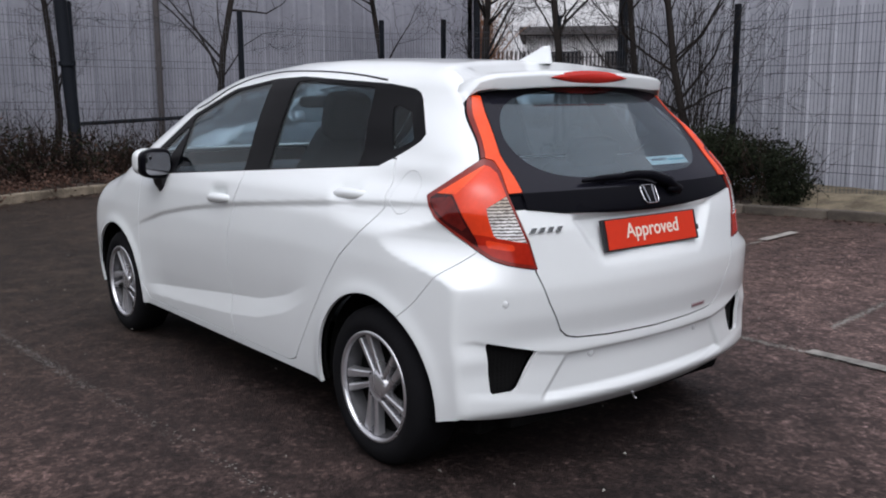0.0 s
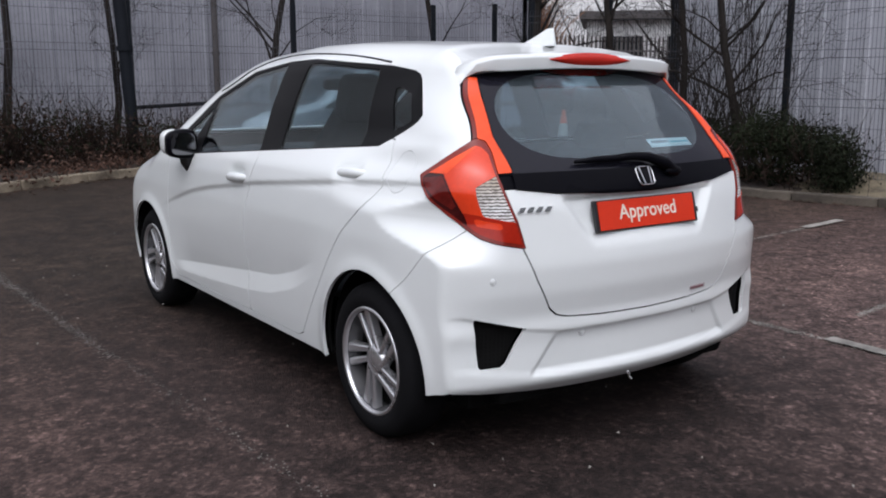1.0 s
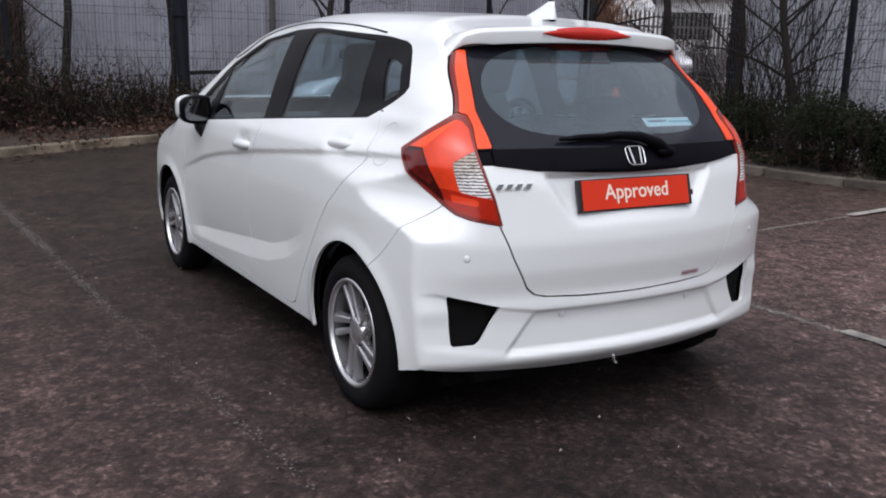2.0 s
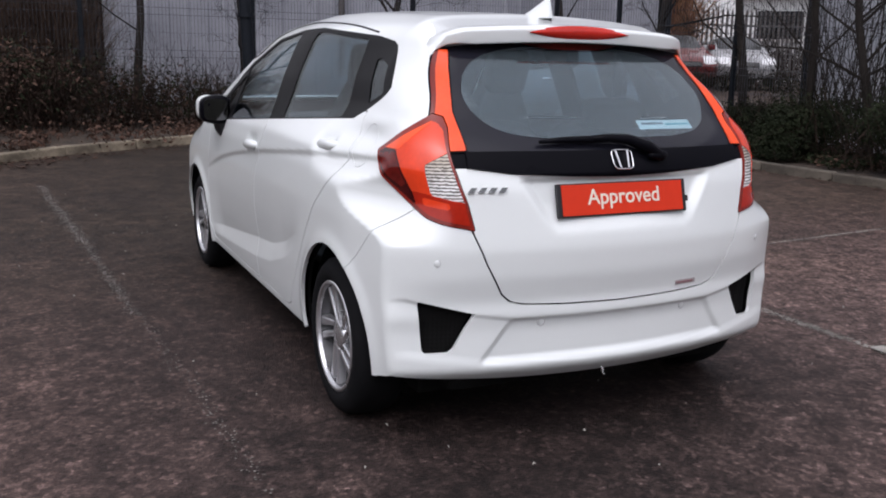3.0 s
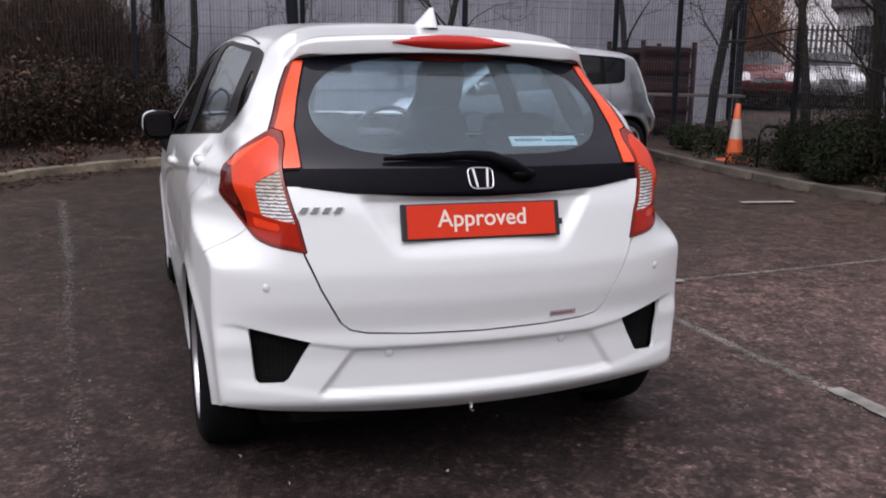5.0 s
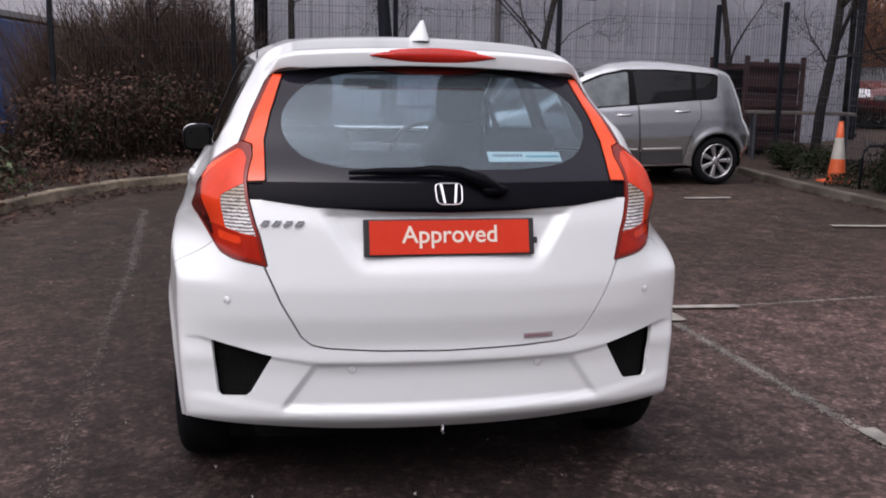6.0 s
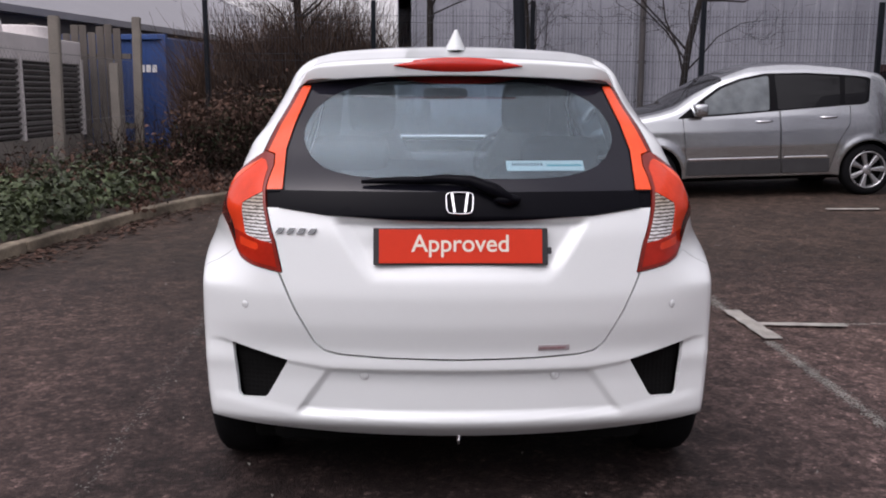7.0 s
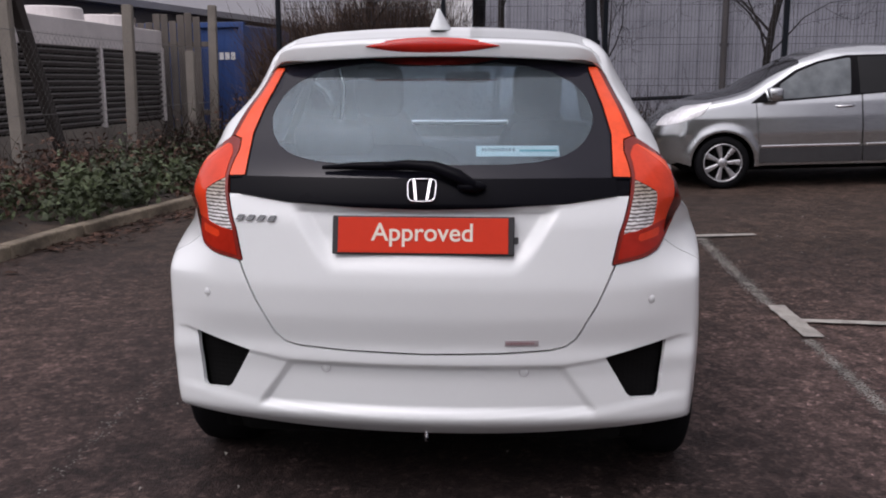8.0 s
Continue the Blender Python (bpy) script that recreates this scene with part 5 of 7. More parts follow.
HR = table([(0.12, 0.22), (0.2, 0.17), (0.245, 0.120), (0.278, 0.080), (0.33, 0.078), (0.42, 0.082), (0.475, 0.076), (0.498, 0.080), (0.52, 0.080), (0.6, 0.064), (0.69, 0.060), (0.76, 0.072), (0.88, 0.092), (0.95, 0.115), (1.0, 0.142), (1.04, 0.175), (1.1, 0.235), (1.2, 0.322), (1.3, 0.418), (1.36, 0.48), (1.42, 0.58), (1.5, 0.8)], 0.034)
HH = table([(-0.2, 1.36), (0.3, 1.417), (0.6, 1.452), (1.0, 1.476), (1.4, 1.494), (1.7, 1.494), (2.1, 1.462), (2.5, 1.355), (2.8, 1.226), (3.05, 1.092), (3.2, 1.008), (3.4, 0.955), (3.7, 0.885), (3.9, 0.80), (4.1, 0.66)], 0.09)
HF = table([(0.1, 3.82), (0.25, 3.93), (0.45, 3.985), (0.6, 3.98), (0.75, 3.94), (0.95, 3.85), (1.5, 3.8)], 0.06)
LEDGE = table([(0.9, 0.60), (1.1, 0.53), (1.25, 0.46), (1.5, 0.39), (1.77, 0.358), (2.3, 0.32), (2.9, 0.285)], 0.08)
LEDGE_H = table([(0.9, 0.04), (1.2, 0.07), (1.77, 0.088), (2.3, 0.07), (2.9, 0.045)], 0.08)
CREASE = table([(0.3, 0.975), (0.87, 0.942), (1.65, 0.872), (2.2, 0.805), (2.5, 0.755), (2.85, 0.665), (3.3, 0.52)], 0.12)


def hatch_field(p):
    x, y, z = np.abs(p[:, 0]), p[:, 1], p[:, 2]
    w = HW(z)
    up = sstep(0.72, 1.05, z)
    high = (0.28 + 0.37 * up + 0.7 * sstep(1.12, 1.3, z)) * np.clip(0.7 - y, 0, 0.42) ** 2
    lamp = sstep(0.83, 0.91, z) * sstep(1.09, 1.01, z)
    high = high * (1 - lamp) + lamp * 0.115 * np.clip(0.95 - y, 0, 0.70)
    d = 0.5 - y
    low = 0.088 * (d + np.sqrt(d * d + 0.0036)) * sstep(1.4, 0.9, y)
    mixz = sstep(0.78, 0.95, z)
    w = w - high * mixz - low * (1 - mixz)
    rel = 1 - (1 - sstep(0.25, 0.7, y)) * sstep(1.28, 1.12, z)
    w = w - 0.072 * sstep(0.95, 1.14, z) * sstep(1.7, 0.7, y) * rel
    w = w - 0.045 * np.clip(y - 3.0, 0, 2) ** 2 - 0.04 * sstep(1.0, 1.4, z) * np.clip(y - 1.6, 0, 2) ** 2
    w = w - 0.013 * sstep(1.2, 1.33, z) * sstep(1.3, 0.7, y)
    s = CREASE(y) - z
    w = w - 0.012 * sstep(-0.006, 0.02, s) * np.exp(-np.clip(s, 0, 1) / 0.10) * sstep(3.0, 2.55, y) * sstep(0.30, 0.5, y)
    for hy, hz in ((1.872, 0.884), (0.878, 0.976)):
        w = w - 0.020 * np.exp(-((y - hy) / 0.075) ** 4 - ((z - hz) / 0.033) ** 2)
    door = sstep(1.0, 1.35, y) * sstep(2.85, 2.55, y)
    zl, lh = LEDGE(y), LEDGE_H(y)
    ramp = np.where(z > zl + lh, np.clip((zl + lh + 0.26 - z) / 0.26, 0, 1) ** 1.5, np.clip((z - zl) / lh, 0, 1))
    w = w - 0.021 * door * ramp
    for wy in WHEEL_Y:
        r = np.hypot(y - wy, z - WHEEL_R)
        w = w + (0.012 if wy > 1 else 0.009) * np.exp(-((r - 0.345) / 0.035) ** 2)
    side = x - w
    # rear
    yr = HR(z) + 0.2 * x ** 2 + (0.3 + 0.5 * sstep(0.45, 0.62, z) + 4.4 * sstep(0.70, 0.85, z) - 1.9 * sstep(0.87, 0.95, z) + 1.6 * sstep(1.02, 1.1, z)) * np.clip(x - 0.585, 0, 1) ** 2 * (1 - 0.35 * sstep(1.05, 1.3, z))
    half = 0.28 + (z - 0.722) * 0.63
    edge = np.minimum((half - x) * 0.85, (z - 0.715))
    yr = yr + 0.027 * sstep(0.0, 0.05, edge) * sstep(0.72, 0.84, z) * sstep(0.928, 0.900, z)
    # bumper: an inset band between two creases, deeper in the middle panel, over a projecting lower lip
    upper = 0.462 + 0.022 * np.clip((x - 0.39) / 0.15, 0, 1) + 0.046 * np.clip((x - 0.54) / 0.175, 0, 1.2)
    lower = 0.300 + 0.03 * np.clip((x - 0.5) / 0.2, 0, 1.2)
    band = sstep(0.0, 0.018, upper - z) * sstep(-0.006, 0.03, z - lower) * sstep(0.82, 0.72, x)
    panel = 0.406 + (0.464 - z) * 0.72 - x
    yr = yr + band * (0.006 + sstep(-0.004, 0.030, panel) * (0.009 + 0.006 * np.clip((0.46 - z) / 0.15, 0, 1)))
    rear = yr - y
    top = z - (HH(y) - 0.105 * x ** 2 - 0.25 * np.clip(x - 0.45, 0, 1) ** 2)
    front = y - (HF(z) - 0.30 * x ** 2 - 0.6 * np.clip(x - 0.5, 0, 1) ** 2)
    k = 0.022 + 0.038 * sstep(0.66, 0.87, z) * (1 - 0.8 * sstep(0.85, 0.91, z) * sstep(1.10, 1.03, z))
    f = smax(side, rear, k)
    f = smax(f, top, 0.06 + 0.08 * sstep(2.2, 3.2, y))
    f = smax(f, front, 0.2)
    zb = 0.170 + 0.050 * sstep(0.36, 0.2, y) - 0.026 * np.exp(-((y - 0.31) / 0.09) ** 2)
    return smax(f, zb - z, 0.02)


def hatchback():
    car = thing("hatchback_car", "white five-door hatchback with orange-red tail lamps, parked", "car")
    zs = span(0.13, 0.26, 0.0125) + span(0.26, 0.54, 0.007) + span(0.54, 1.06, 0.0115) + span(1.06, 1.34, 0.014) + span(1.34, 1.6, 0.03)
    xs = span(-0.95, 0.95, 0.0085)
    ys = span(-0.05, 1.2, 0.0125) + span(1.2, 2.9, 0.022) + span(2.9, 4.1, 0.035)
    sk = sample_skin(hatch_field, (-0.95, -0.05, 0.13), (0.95, 4.1, 1.6), (-0.42, 0.85, 0.6), (0.42, 3.2, 0.98), (xs, ys, zs))
    lid = Skin(sk.v, sk.n, sk.f)
    g = 0.0022
    # wheel openings
    for wy in WHEEL_Y:
        d = np.hypot(sk.v[:, 1] - wy, sk.v[:, 2] - WHEEL_R) - 0.343
        d = np.maximum(d, 0.5 - np.abs(sk.v[:, 0]))
        _, sk = sk.cut(d)

    # black underside tray closes the floor; the inner shell lies behind the panel gaps
    def fields(s):
        x, y, z = np.abs(s.v[:, 0]), s.v[:, 1], s.v[:, 2]
        return x, y, z, (x + y) * 0.7071

    SIDE_GLASS = [(2.79, 0.925), (1.65, 1.008), (0.775, 1.070), (0.612, 1.150), (0.588, 1.166), (0.578, 1.188), (0.675, 1.312), (0.70, 1.333), (0.745, 1.348), (0.90, 1.368), (1.49, 1.408), (1.70, 1.402), (2.05, 1.362), (2.42, 1.243), (2.74, 1.04)]
    REAR_BLACK = [(-0.62, 1.0), (0.62, 1.0), (0.535, 1.325), (0.30, 1.352), (0.0, 1.358), (-0.30, 1.352), (-0.535, 1.325)]
    STRIP = [(0.484, 1.318), (0.526, 1.20), (0.547, 1.12), (0.545, 1.003), (0.625, 1.0), (0.640, 1.06), (0.626, 1.09), (0.582, 1.2), (0.524, 1.318)]
    LAMP = [(0.475, 0.756), (0.504, 0.848), (0.545, 0.939), (0.575, 1.001), (0.603, 1.070), (0.628, 1.104), (0.662, 1.114), (0.850, 0.990), (0.838, 0.951), (0.818, 0.923), (0.783, 0.896), (0.743, 0.867), (0.704, 0.842), (0.666, 0.817), (0.625, 0.793), (0.574, 0.777), (0.520, 0.766)]
    LENS = [(0.490, 0.770), (0.513, 0.846), (0.554, 0.938), (0.585, 1.001), (0.613, 1.062), (0.638, 1.084), (0.656, 1.089), (0.806, 0.999), (0.834, 0.983), (0.827, 0.955), (0.808, 0.930), (0.775, 0.904), (0.735, 0.876), (0.697, 0.852), (0.660, 0.828), (0.620, 0.804), (0.570, 0.788), (0.520, 0.778)]
    GATE = [(0.0, 0.494), (0.228, 0.498), (0.37, 0.506), (0.415, 0.516), (0.445, 0.54), (0.504, 0.646), (0.549, 0.749), (0.612, 0.965), (0.615, 1.01), (0.0, 1.03)]
    GARN = [(0.0, 0.920), (0.2, 0.923), (0.405, 0.931), (0.606, 0.957), (0.612, 0.996), (0.3, 1.004), (0.14, 1.006), (0.085, 1.022), (0.0, 1.024)]

    def rear_of(s, poly):
        x, y, z, _ = fields(s)
        full = poly + [(-a, b) for a, b in poly[::-1] if a > 0]
        return np.maximum(poly_field(full, s.v[:, 0], z), y - 1.0)

    def lamp_of(s, poly):
        x, y, z, q = fields(s)
        return np.maximum(poly_field(poly, q, z), y - 1.0)

    def strip_of(s, poly):
        x, y, z, q = fields(s)
        return np.maximum(poly_field(poly, x, z), y - 0.62)

    def side_of(s, poly):
        x, y, z, q = fields(s)
        return np.maximum(poly_field(poly, y, z), 0.25 - x)

    def black_of(s):
        x, y, z, q = fields(s)
        return np.maximum(poly_field(REAR_BLACK, s.v[:, 0], z), y - 0.75)

    def wind_of(s):
        x, y, z, q = fields(s)
        return np.maximum(np.maximum(2.02 - y, 1.045 - z), x - (0.66 - 0.30 * (z - 1.0)))

    # near-black inner shell lines the cabin and stands in for shade in panel gaps
    inner = lid
    for fn in (lambda s: side_of(s, SIDE_GLASS), black_of, wind_of):
        _, inner = inner.cut(fn(inner))
    for wy in WHEEL_Y:
        _, inner = inner.cut(np.maximum(np.hypot(inner.v[:, 1] - wy, inner.v[:, 2] - WHEEL_R) - 0.34, 0.5 - np.abs(inner.v[:, 0])))
    _, inner = inner.cut(rear_of(inner, [(0.54, 0.35), (0.72, 0.35), (0.72, 0.54), (0.54, 0.50)]))
    inner.shift(-0.03).solid("inner_shell", M_VOID, car, 0.01, "near-black inner shell, cabin lining and shade behind panel gaps")

    def split(s, fn, gap=g):
        a, rest = s.cut(fn(s) + gap)
        _, rest = rest.cut(fn(rest) - gap)
        return a, rest

    # glazing area on the sides
    dlo, sk = split(sk, lambda s: side_of(s, SIDE_GLASS), 0.0005)
    ws, sk = split(sk, wind_of, 0.001)
    lamps, sk = split(sk, lambda s: lamp_of(s, LAMP), 0.0015)
    strips, sk = split(sk, lambda s: strip_of(s, STRIP), 0.0)
    gasket, sk = split(sk, lambda s: strip_of(s, STRIP) - 0.005, 0.0)
    glass_area, sk = split(sk, black_of, 0.0015)
    seal, sk = split(sk, lambda s: np.maximum(poly_field([(0.55, 0.95), (0.655, 0.95), (0.655, 1.07), (0.55, 1.07)], np.abs(s.v[:, 0]), s.v[:, 2]), s.v[:, 1] - 0.6), 0.0)
    garn, sk = split(sk, lambda s: rear_of(s, GARN), 0.0008)
    gate, sk = split(sk, lambda s: rear_of(s, GATE), 0.003)
    REAR_DOOR = [(1.69, 1.03), (1.672, 0.985), (1.765, 0.72), (1.776, 0.6), (1.77, 0.45), (1.752, 0.262), (1.26, 0.258), (1.205, 0.275), (1.11, 0.406), (0.923, 0.655), (0.845, 0.745), (0.70, 0.865), (0.645, 0.935), (0.66, 1.02), (0.69, 1.10), (1.6, 1.10)]
    FRONT_DOOR = [(1.67, 1.06), (1.673, 0.985), (1.766, 0.72), (1.777, 0.6), (1.771, 0.45), (1.753, 0.262), (2.76, 0.262), (2.83, 0.34), (2.84, 0.6), (2.80, 0.94), (2.74, 1.06)]
    rd, sk = split(sk, lambda s: side_of(s, REAR_DOOR))
    fd, sk = split(sk, lambda s: side_of(s, FRONT_DOOR))
    flap, sk = split(sk, lambda s: np.maximum(np.hypot((s.v[:, 1] - 0.565) / 0.86, s.v[:, 2] - 0.992) - 0.073, s.v[:, 0]), 0.0009)
    VENT = [(0.532, 0.480), (0.714, 0.526), (0.698, 0.360), (0.688, 0.350), (0.616, 0.350), (0.600, 0.362)]
    vent, sk = split(sk, lambda s: np.maximum(poly_field(VENT, np.abs(s.v[:, 0]), s.v[:, 2]), s.v[:, 1] - 0.6), 0.0)
    BUMP = [(-0.3, 0.0), (-0.3, 1.0), (0.10, 1.0), (0.24, 0.825), (0.405, 0.648), (0.52, 0.55), (0.52, 0.0)]
    bumper, sk = split(sk, lambda s: poly_field(BUMP, s.v[:, 1], s.v[:, 2]), 0.0014)

    sk.solid("body", M_WHITE, car, 0.014, "glossy white painted body shell")
    bumper.solid("rear_bumper", M_WHITE, car, 0.014, "white bumper with parking sensors")
    tail = gate.solid("tailgate", M_WHITE, car, 0.014, "white tailgate with a recess for the plate")
    flap.solid("fuel_flap", M_WHITE, car, 0.01)
    garn.shift(0.008).solid("garnish", M_GARNISH, tail, 0.02, "gloss black trim bar under the rear window")

    # rear window: clear pane with a printed black border
    def clear_of(s):
        x, y, z, _ = fields(s)
        CL = [(0.0, 1.038), (0.25, 1.040), (0.33, 1.046), (0.39, 1.058), (0.43, 1.074), (0.46, 1.096), (0.482, 1.125), (0.492, 1.152), (0.493, 1.178), (0.485, 1.207), (0.465, 1.241), (0.43, 1.275), (0.37, 1.306), (0.29, 1.325), (0.2, 1.335), (0.0, 1.342)]
        return np.maximum(poly_field(CL + [(-a, b) for a, b in CL[::-1] if a > 0], s.v[:, 0], z), y - 0.7)

    clear, frit = glass_area.cut(clear_of(glass_area))
    frit.solid("window_border", M_FRIT, tail, 0.006, "black printed border of the rear window")
    pane = clear.solid("rear_window", M_GLASS, tail, 0.004, "large tinted rear window pane")
    pane.visible_shadow = False
    wso = ws.solid("windscreen", M_WINDSCREEN, car, 0.005, "windscreen with a pale film put in to brighten the view behind the seats")
    wso.visible_shadow = False

    # tail lamps, one cluster and one upright strip on each side
    for sg in (-1, 1):
        l = lamps.side(sg)
        LOW = [(0.40, 0.70), (0.40, 0.824), (0.527, 0.847), (0.630, 0.868), (0.672, 0.874), (0.80, 0.874), (0.80, 0.70)]
        DARK = [(0.752, 0.999), (0.722, 0.940), (0.690, 0.884), (0.676, 0.862), (0.668, 0.842), (0.660, 0.70), (1.0, 0.70), (1.0, 0.993)]
        BAR = [(0.95, 0.985), (0.741, 1.000), (0.655, 1.083), (0.640, 1.13), (0.95, 1.13)]
        GLOW = [(0.832, 0.980), (0.757, 0.992), (0.706, 0.895), (0.722, 0.885), (0.768, 0.912), (0.814, 0.945)]
        FOG = [(0.645, 0.858), (0.555, 0.842), (0.548, 0.820), (0.640, 0.832)]
        l, edge = l.cut(lamp_of(l, LENS))
        dark, l2 = l.cut(lamp_of(l, DARK))
        glow, dark = dark.cut(lamp_of(dark, GLOW))
        clr, l3 = l2.cut(lamp_of(l2, [(0.500, 0.842), (0.555, 1.010), (0.586, 0.991), (0.643, 0.958), (0.638, 0.930), (0.616, 0.866)]))
        low, red = l3.cut(lamp_of(l3, LOW))
        fog, low = low.cut(lamp_of(low, FOG))
        bar_, red = red.cut(lamp_of(red, BAR))
        cl = red.shift(0.006).solid("tail_lamp", M_LENS, car, 0.012, "bright orange-red tail lamp cluster")
        bar_.shift(0.007).solid("upper_lens", M_STRIP, cl, 0.012, "bright orange upper light bar")
        low.shift(0.006).solid("lower_lens", M_LENSRED, cl, 0.012, "deep red lower lens")
        fog.shift(0.006).solid("lower_reflector", M_LENS, cl, 0.012, "brighter red reflector in the lower lens")
        dark.shift(0.005).solid("outer_lens", M_LENSDARK, cl, 0.012, "smoked dark red side lens")
        glow.shift(0.005).solid("side_reflector", M_LENSGLOW, cl, 0.012, "dim red reflector inside the smoked lens")
        edge.shift(0.004).solid("lens_border", M_LENSEDGE, cl, 0.012, "smoky brown border of the lamp")
        clr.shift(0.004).solid("clear_lens", M_LENSCLEAR, cl, 0.01, "clear ribbed indicator and reversing lens")
        st = strips.side(sg)
        gasket.side(sg).shift(0.001).solid("strip_gasket", M_GARNISH, car, 0.012, "black seal round the reflector strip")
        band, st = st.cut(strip_of(st, [(0.70, 1.0), (0.600, 1.0), (0.615, 1.085), (0.568, 1.2), (0.512, 1.318), (0.70, 1.33)]))
        rs = st.shift(0.004).solid("reflector_strip", M_STRIP, car, 0.014, "bright orange-red upright reflector strip")
        band.shift(0.003).solid("strip_edge", M_STRIPEDGE, rs, 0.012, "dark red outer edge of the strip")
        seal.side(sg).shift(-0.004).solid("lamp_seal", M_GARNISH, car, 0.012, "black filler between the lamps and the tailgate")
    # bumper vents
    for sg in (-1, 1):
        vv = vent.side(sg)
        vv.shift(-0.028).solid("bumper_vent", M_VENT, car, 0.006, "black honeycomb vent in the bumper corner")
    # side glazing: pillars, panes and door skins
    PANES = {"front_quarter_window": [(2.75, 0.945), (2.60, 0.955), (2.42, 1.17), (2.44, 1.175), (2.70, 1.02)],
             "front_door_window": [(2.40, 0.968), (1.70, 1.014), (1.715, 1.382), (2.03, 1.344), (2.40, 1.222)],
             "rear_door_window": [(1.495, 1.032), (0.905, 1.074), (0.985, 1.352), (1.42, 1.385), (1.50, 1.383)],
             "rear_quarter_window": [(0.735, 1.134), (0.642, 1.170), (0.706, 1.258), (0.80, 1.282), (0.818, 1.278)]}
    for sg in (-1, 1):
        doors = {}
        for nm, s in (("front_door", fd), ("rear_door", rd)):
            doors[nm] = s.side(sg).solid("door", M_WHITE, car, 0.014, "white " + nm.replace("_", " ") + " skin")
        rest = dlo.side(sg)
        panes = {}
        for nm, poly in PANES.items():
            panes[nm], rest = rest.cut(side_of(rest, poly) - 0.006)
        rest.shift(-0.003).solid("window_frame", M_PILLAR, car, 0.02, "black pillars and window surround")
        for nm, s in panes.items():
            own = doors["front_door"] if nm in ("front_door_window",) else doors["rear_door"] if nm == "rear_door_window" else car
            w_ = s.shift(-0.006).solid("window_pane", M_SIDEGLASS, own, 0.004, "dark tinted " + nm.replace("_", " "))
            w_.visible_shadow = False
        # handles
        for nm, (hy, hz) in (("front_door", (1.868, 0.872)), ("rear_door", (0.875, 0.963))):
            xs_ = HW(np.array([hz]))[0] - (0.030 if hy < 1 else 0.0)
            bm = bmesh.new()
            pts = []
            for t in np.linspace(-1, 1, 13):
                pts.append((sg * (xs_ - 0.022 + 0.025 * (1 - abs(t) ** 4)), hy + 0.120 * t, hz + 0.004 * (1 - t * t) - t * 0.006))
            tube(bm, pts, [0.012 + 0.009 * (1 - abs(t) ** 2.5) for t in np.linspace(-1, 1, 13)], 12)
            part("handle", bm, M_WHITE, doors[nm], "white pull handle", smooth=True)
        # mirror
        def pebble(bm, c, r, e):
            for v in bmesh.ops.create_uvsphere(bm, u_segments=28, v_segments=18, radius=1)["verts"]:
                q = [math.copysign(abs(t) ** e, t) for t in v.co]
                v.co = (sg * (c[0] + q[0] * r[0]), c[1] + q[1] * r[1], c[2] + q[2] * r[2] * (1.0 if q[0] < 0 else 1 - 0.18 * q[0]))

        bm = bmesh.new()
        pebble(bm, (0.909, 2.560, 1.004), (0.053, 0.060, 0.069), 0.6)
        mir = part("door_mirror", bm, M_WHITE, car, "white door mirror with black back and glass", smooth=True)
        bm = bmesh.new()
        pebble(bm, (0.878, 2.508, 0.998), (0.080, 0.050, 0.077), 0.5)
        part("mirror_housing", bm, M_GARNISH, mir, "black mirror housing", smooth=True)
        bm = bmesh.new()
        prism(bm, [(0.062 * math.copysign(abs(math.cos(a)) ** 0.45, math.cos(a)), 0.056 * math.copysign(abs(math.sin(a)) ** 0.45, math.sin(a))) for a in np.linspace(0, 2 * math.pi, 33)[:-1]], -0.003, 0.003, "y")
        gl = part("mirror_glass", bm, M_MIRROR, mir, "mirror glass")
        gl.matrix_basis = pose(sg * 0.880, 2.4585, 1.000, -3, 0, sg * 4)
        bm = bmesh.new()
        tube(bm, [(sg * 0.818, 2.535, 0.868), (sg * 0.836, 2.522, 0.905), (sg * 0.846, 2.512, 0.955)], [0.032, 0.042, 0.046], 12)
        part("mirror_foot", bm, M_BLACK, mir)
        # roof ditch strip
        bm = bmesh.new()
        ray = []
        for y in np.linspace(0.93, 2.42, 30):
            xx = 0.5615 + 0.10 * sstep(1.70, 2.45, y) + 0.012 * sstep(1.75, 2.1, y)
            zl_, zh_ = 0.9, 1.6
            for _ in range(24):
                zm = (zl_ + zh_) / 2
                if hatch_field(np.array([[xx, y, zm]]))[0] < 0:
                    zl_ = zm
                else:
                    zh_ = zm
            ray.append((sg * xx, y, zl_ + 0.0005))
        tube(bm, ray, 0.0045, 6)
        part("roof_strip", bm, M_BLACK, car, "thin black roof ditch moulding")
        # wheel-arch liner
        for wy in WHEEL_Y:
            bm = bmesh.new()
            lathe(bm, [(0.348, 0.0), (0.348, -0.26), (0.10, -0.27)], 40)
            bmesh.ops.transform(bm, matrix=pose(sg * (0.80 if wy < 1 else 0.825), wy, WHEEL_R, 0, 0, 0 if sg > 0 else 180), verts=bm.verts)
            for v in [q for q in bm.verts if q.co.z < 0.24]:
                v.co.z = 0.24
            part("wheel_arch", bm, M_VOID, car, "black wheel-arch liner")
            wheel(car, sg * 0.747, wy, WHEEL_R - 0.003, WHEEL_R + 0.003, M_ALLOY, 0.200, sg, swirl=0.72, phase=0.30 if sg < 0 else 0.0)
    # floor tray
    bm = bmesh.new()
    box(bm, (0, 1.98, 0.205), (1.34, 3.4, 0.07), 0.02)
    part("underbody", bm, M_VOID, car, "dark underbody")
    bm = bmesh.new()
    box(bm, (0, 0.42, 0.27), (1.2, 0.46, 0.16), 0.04)
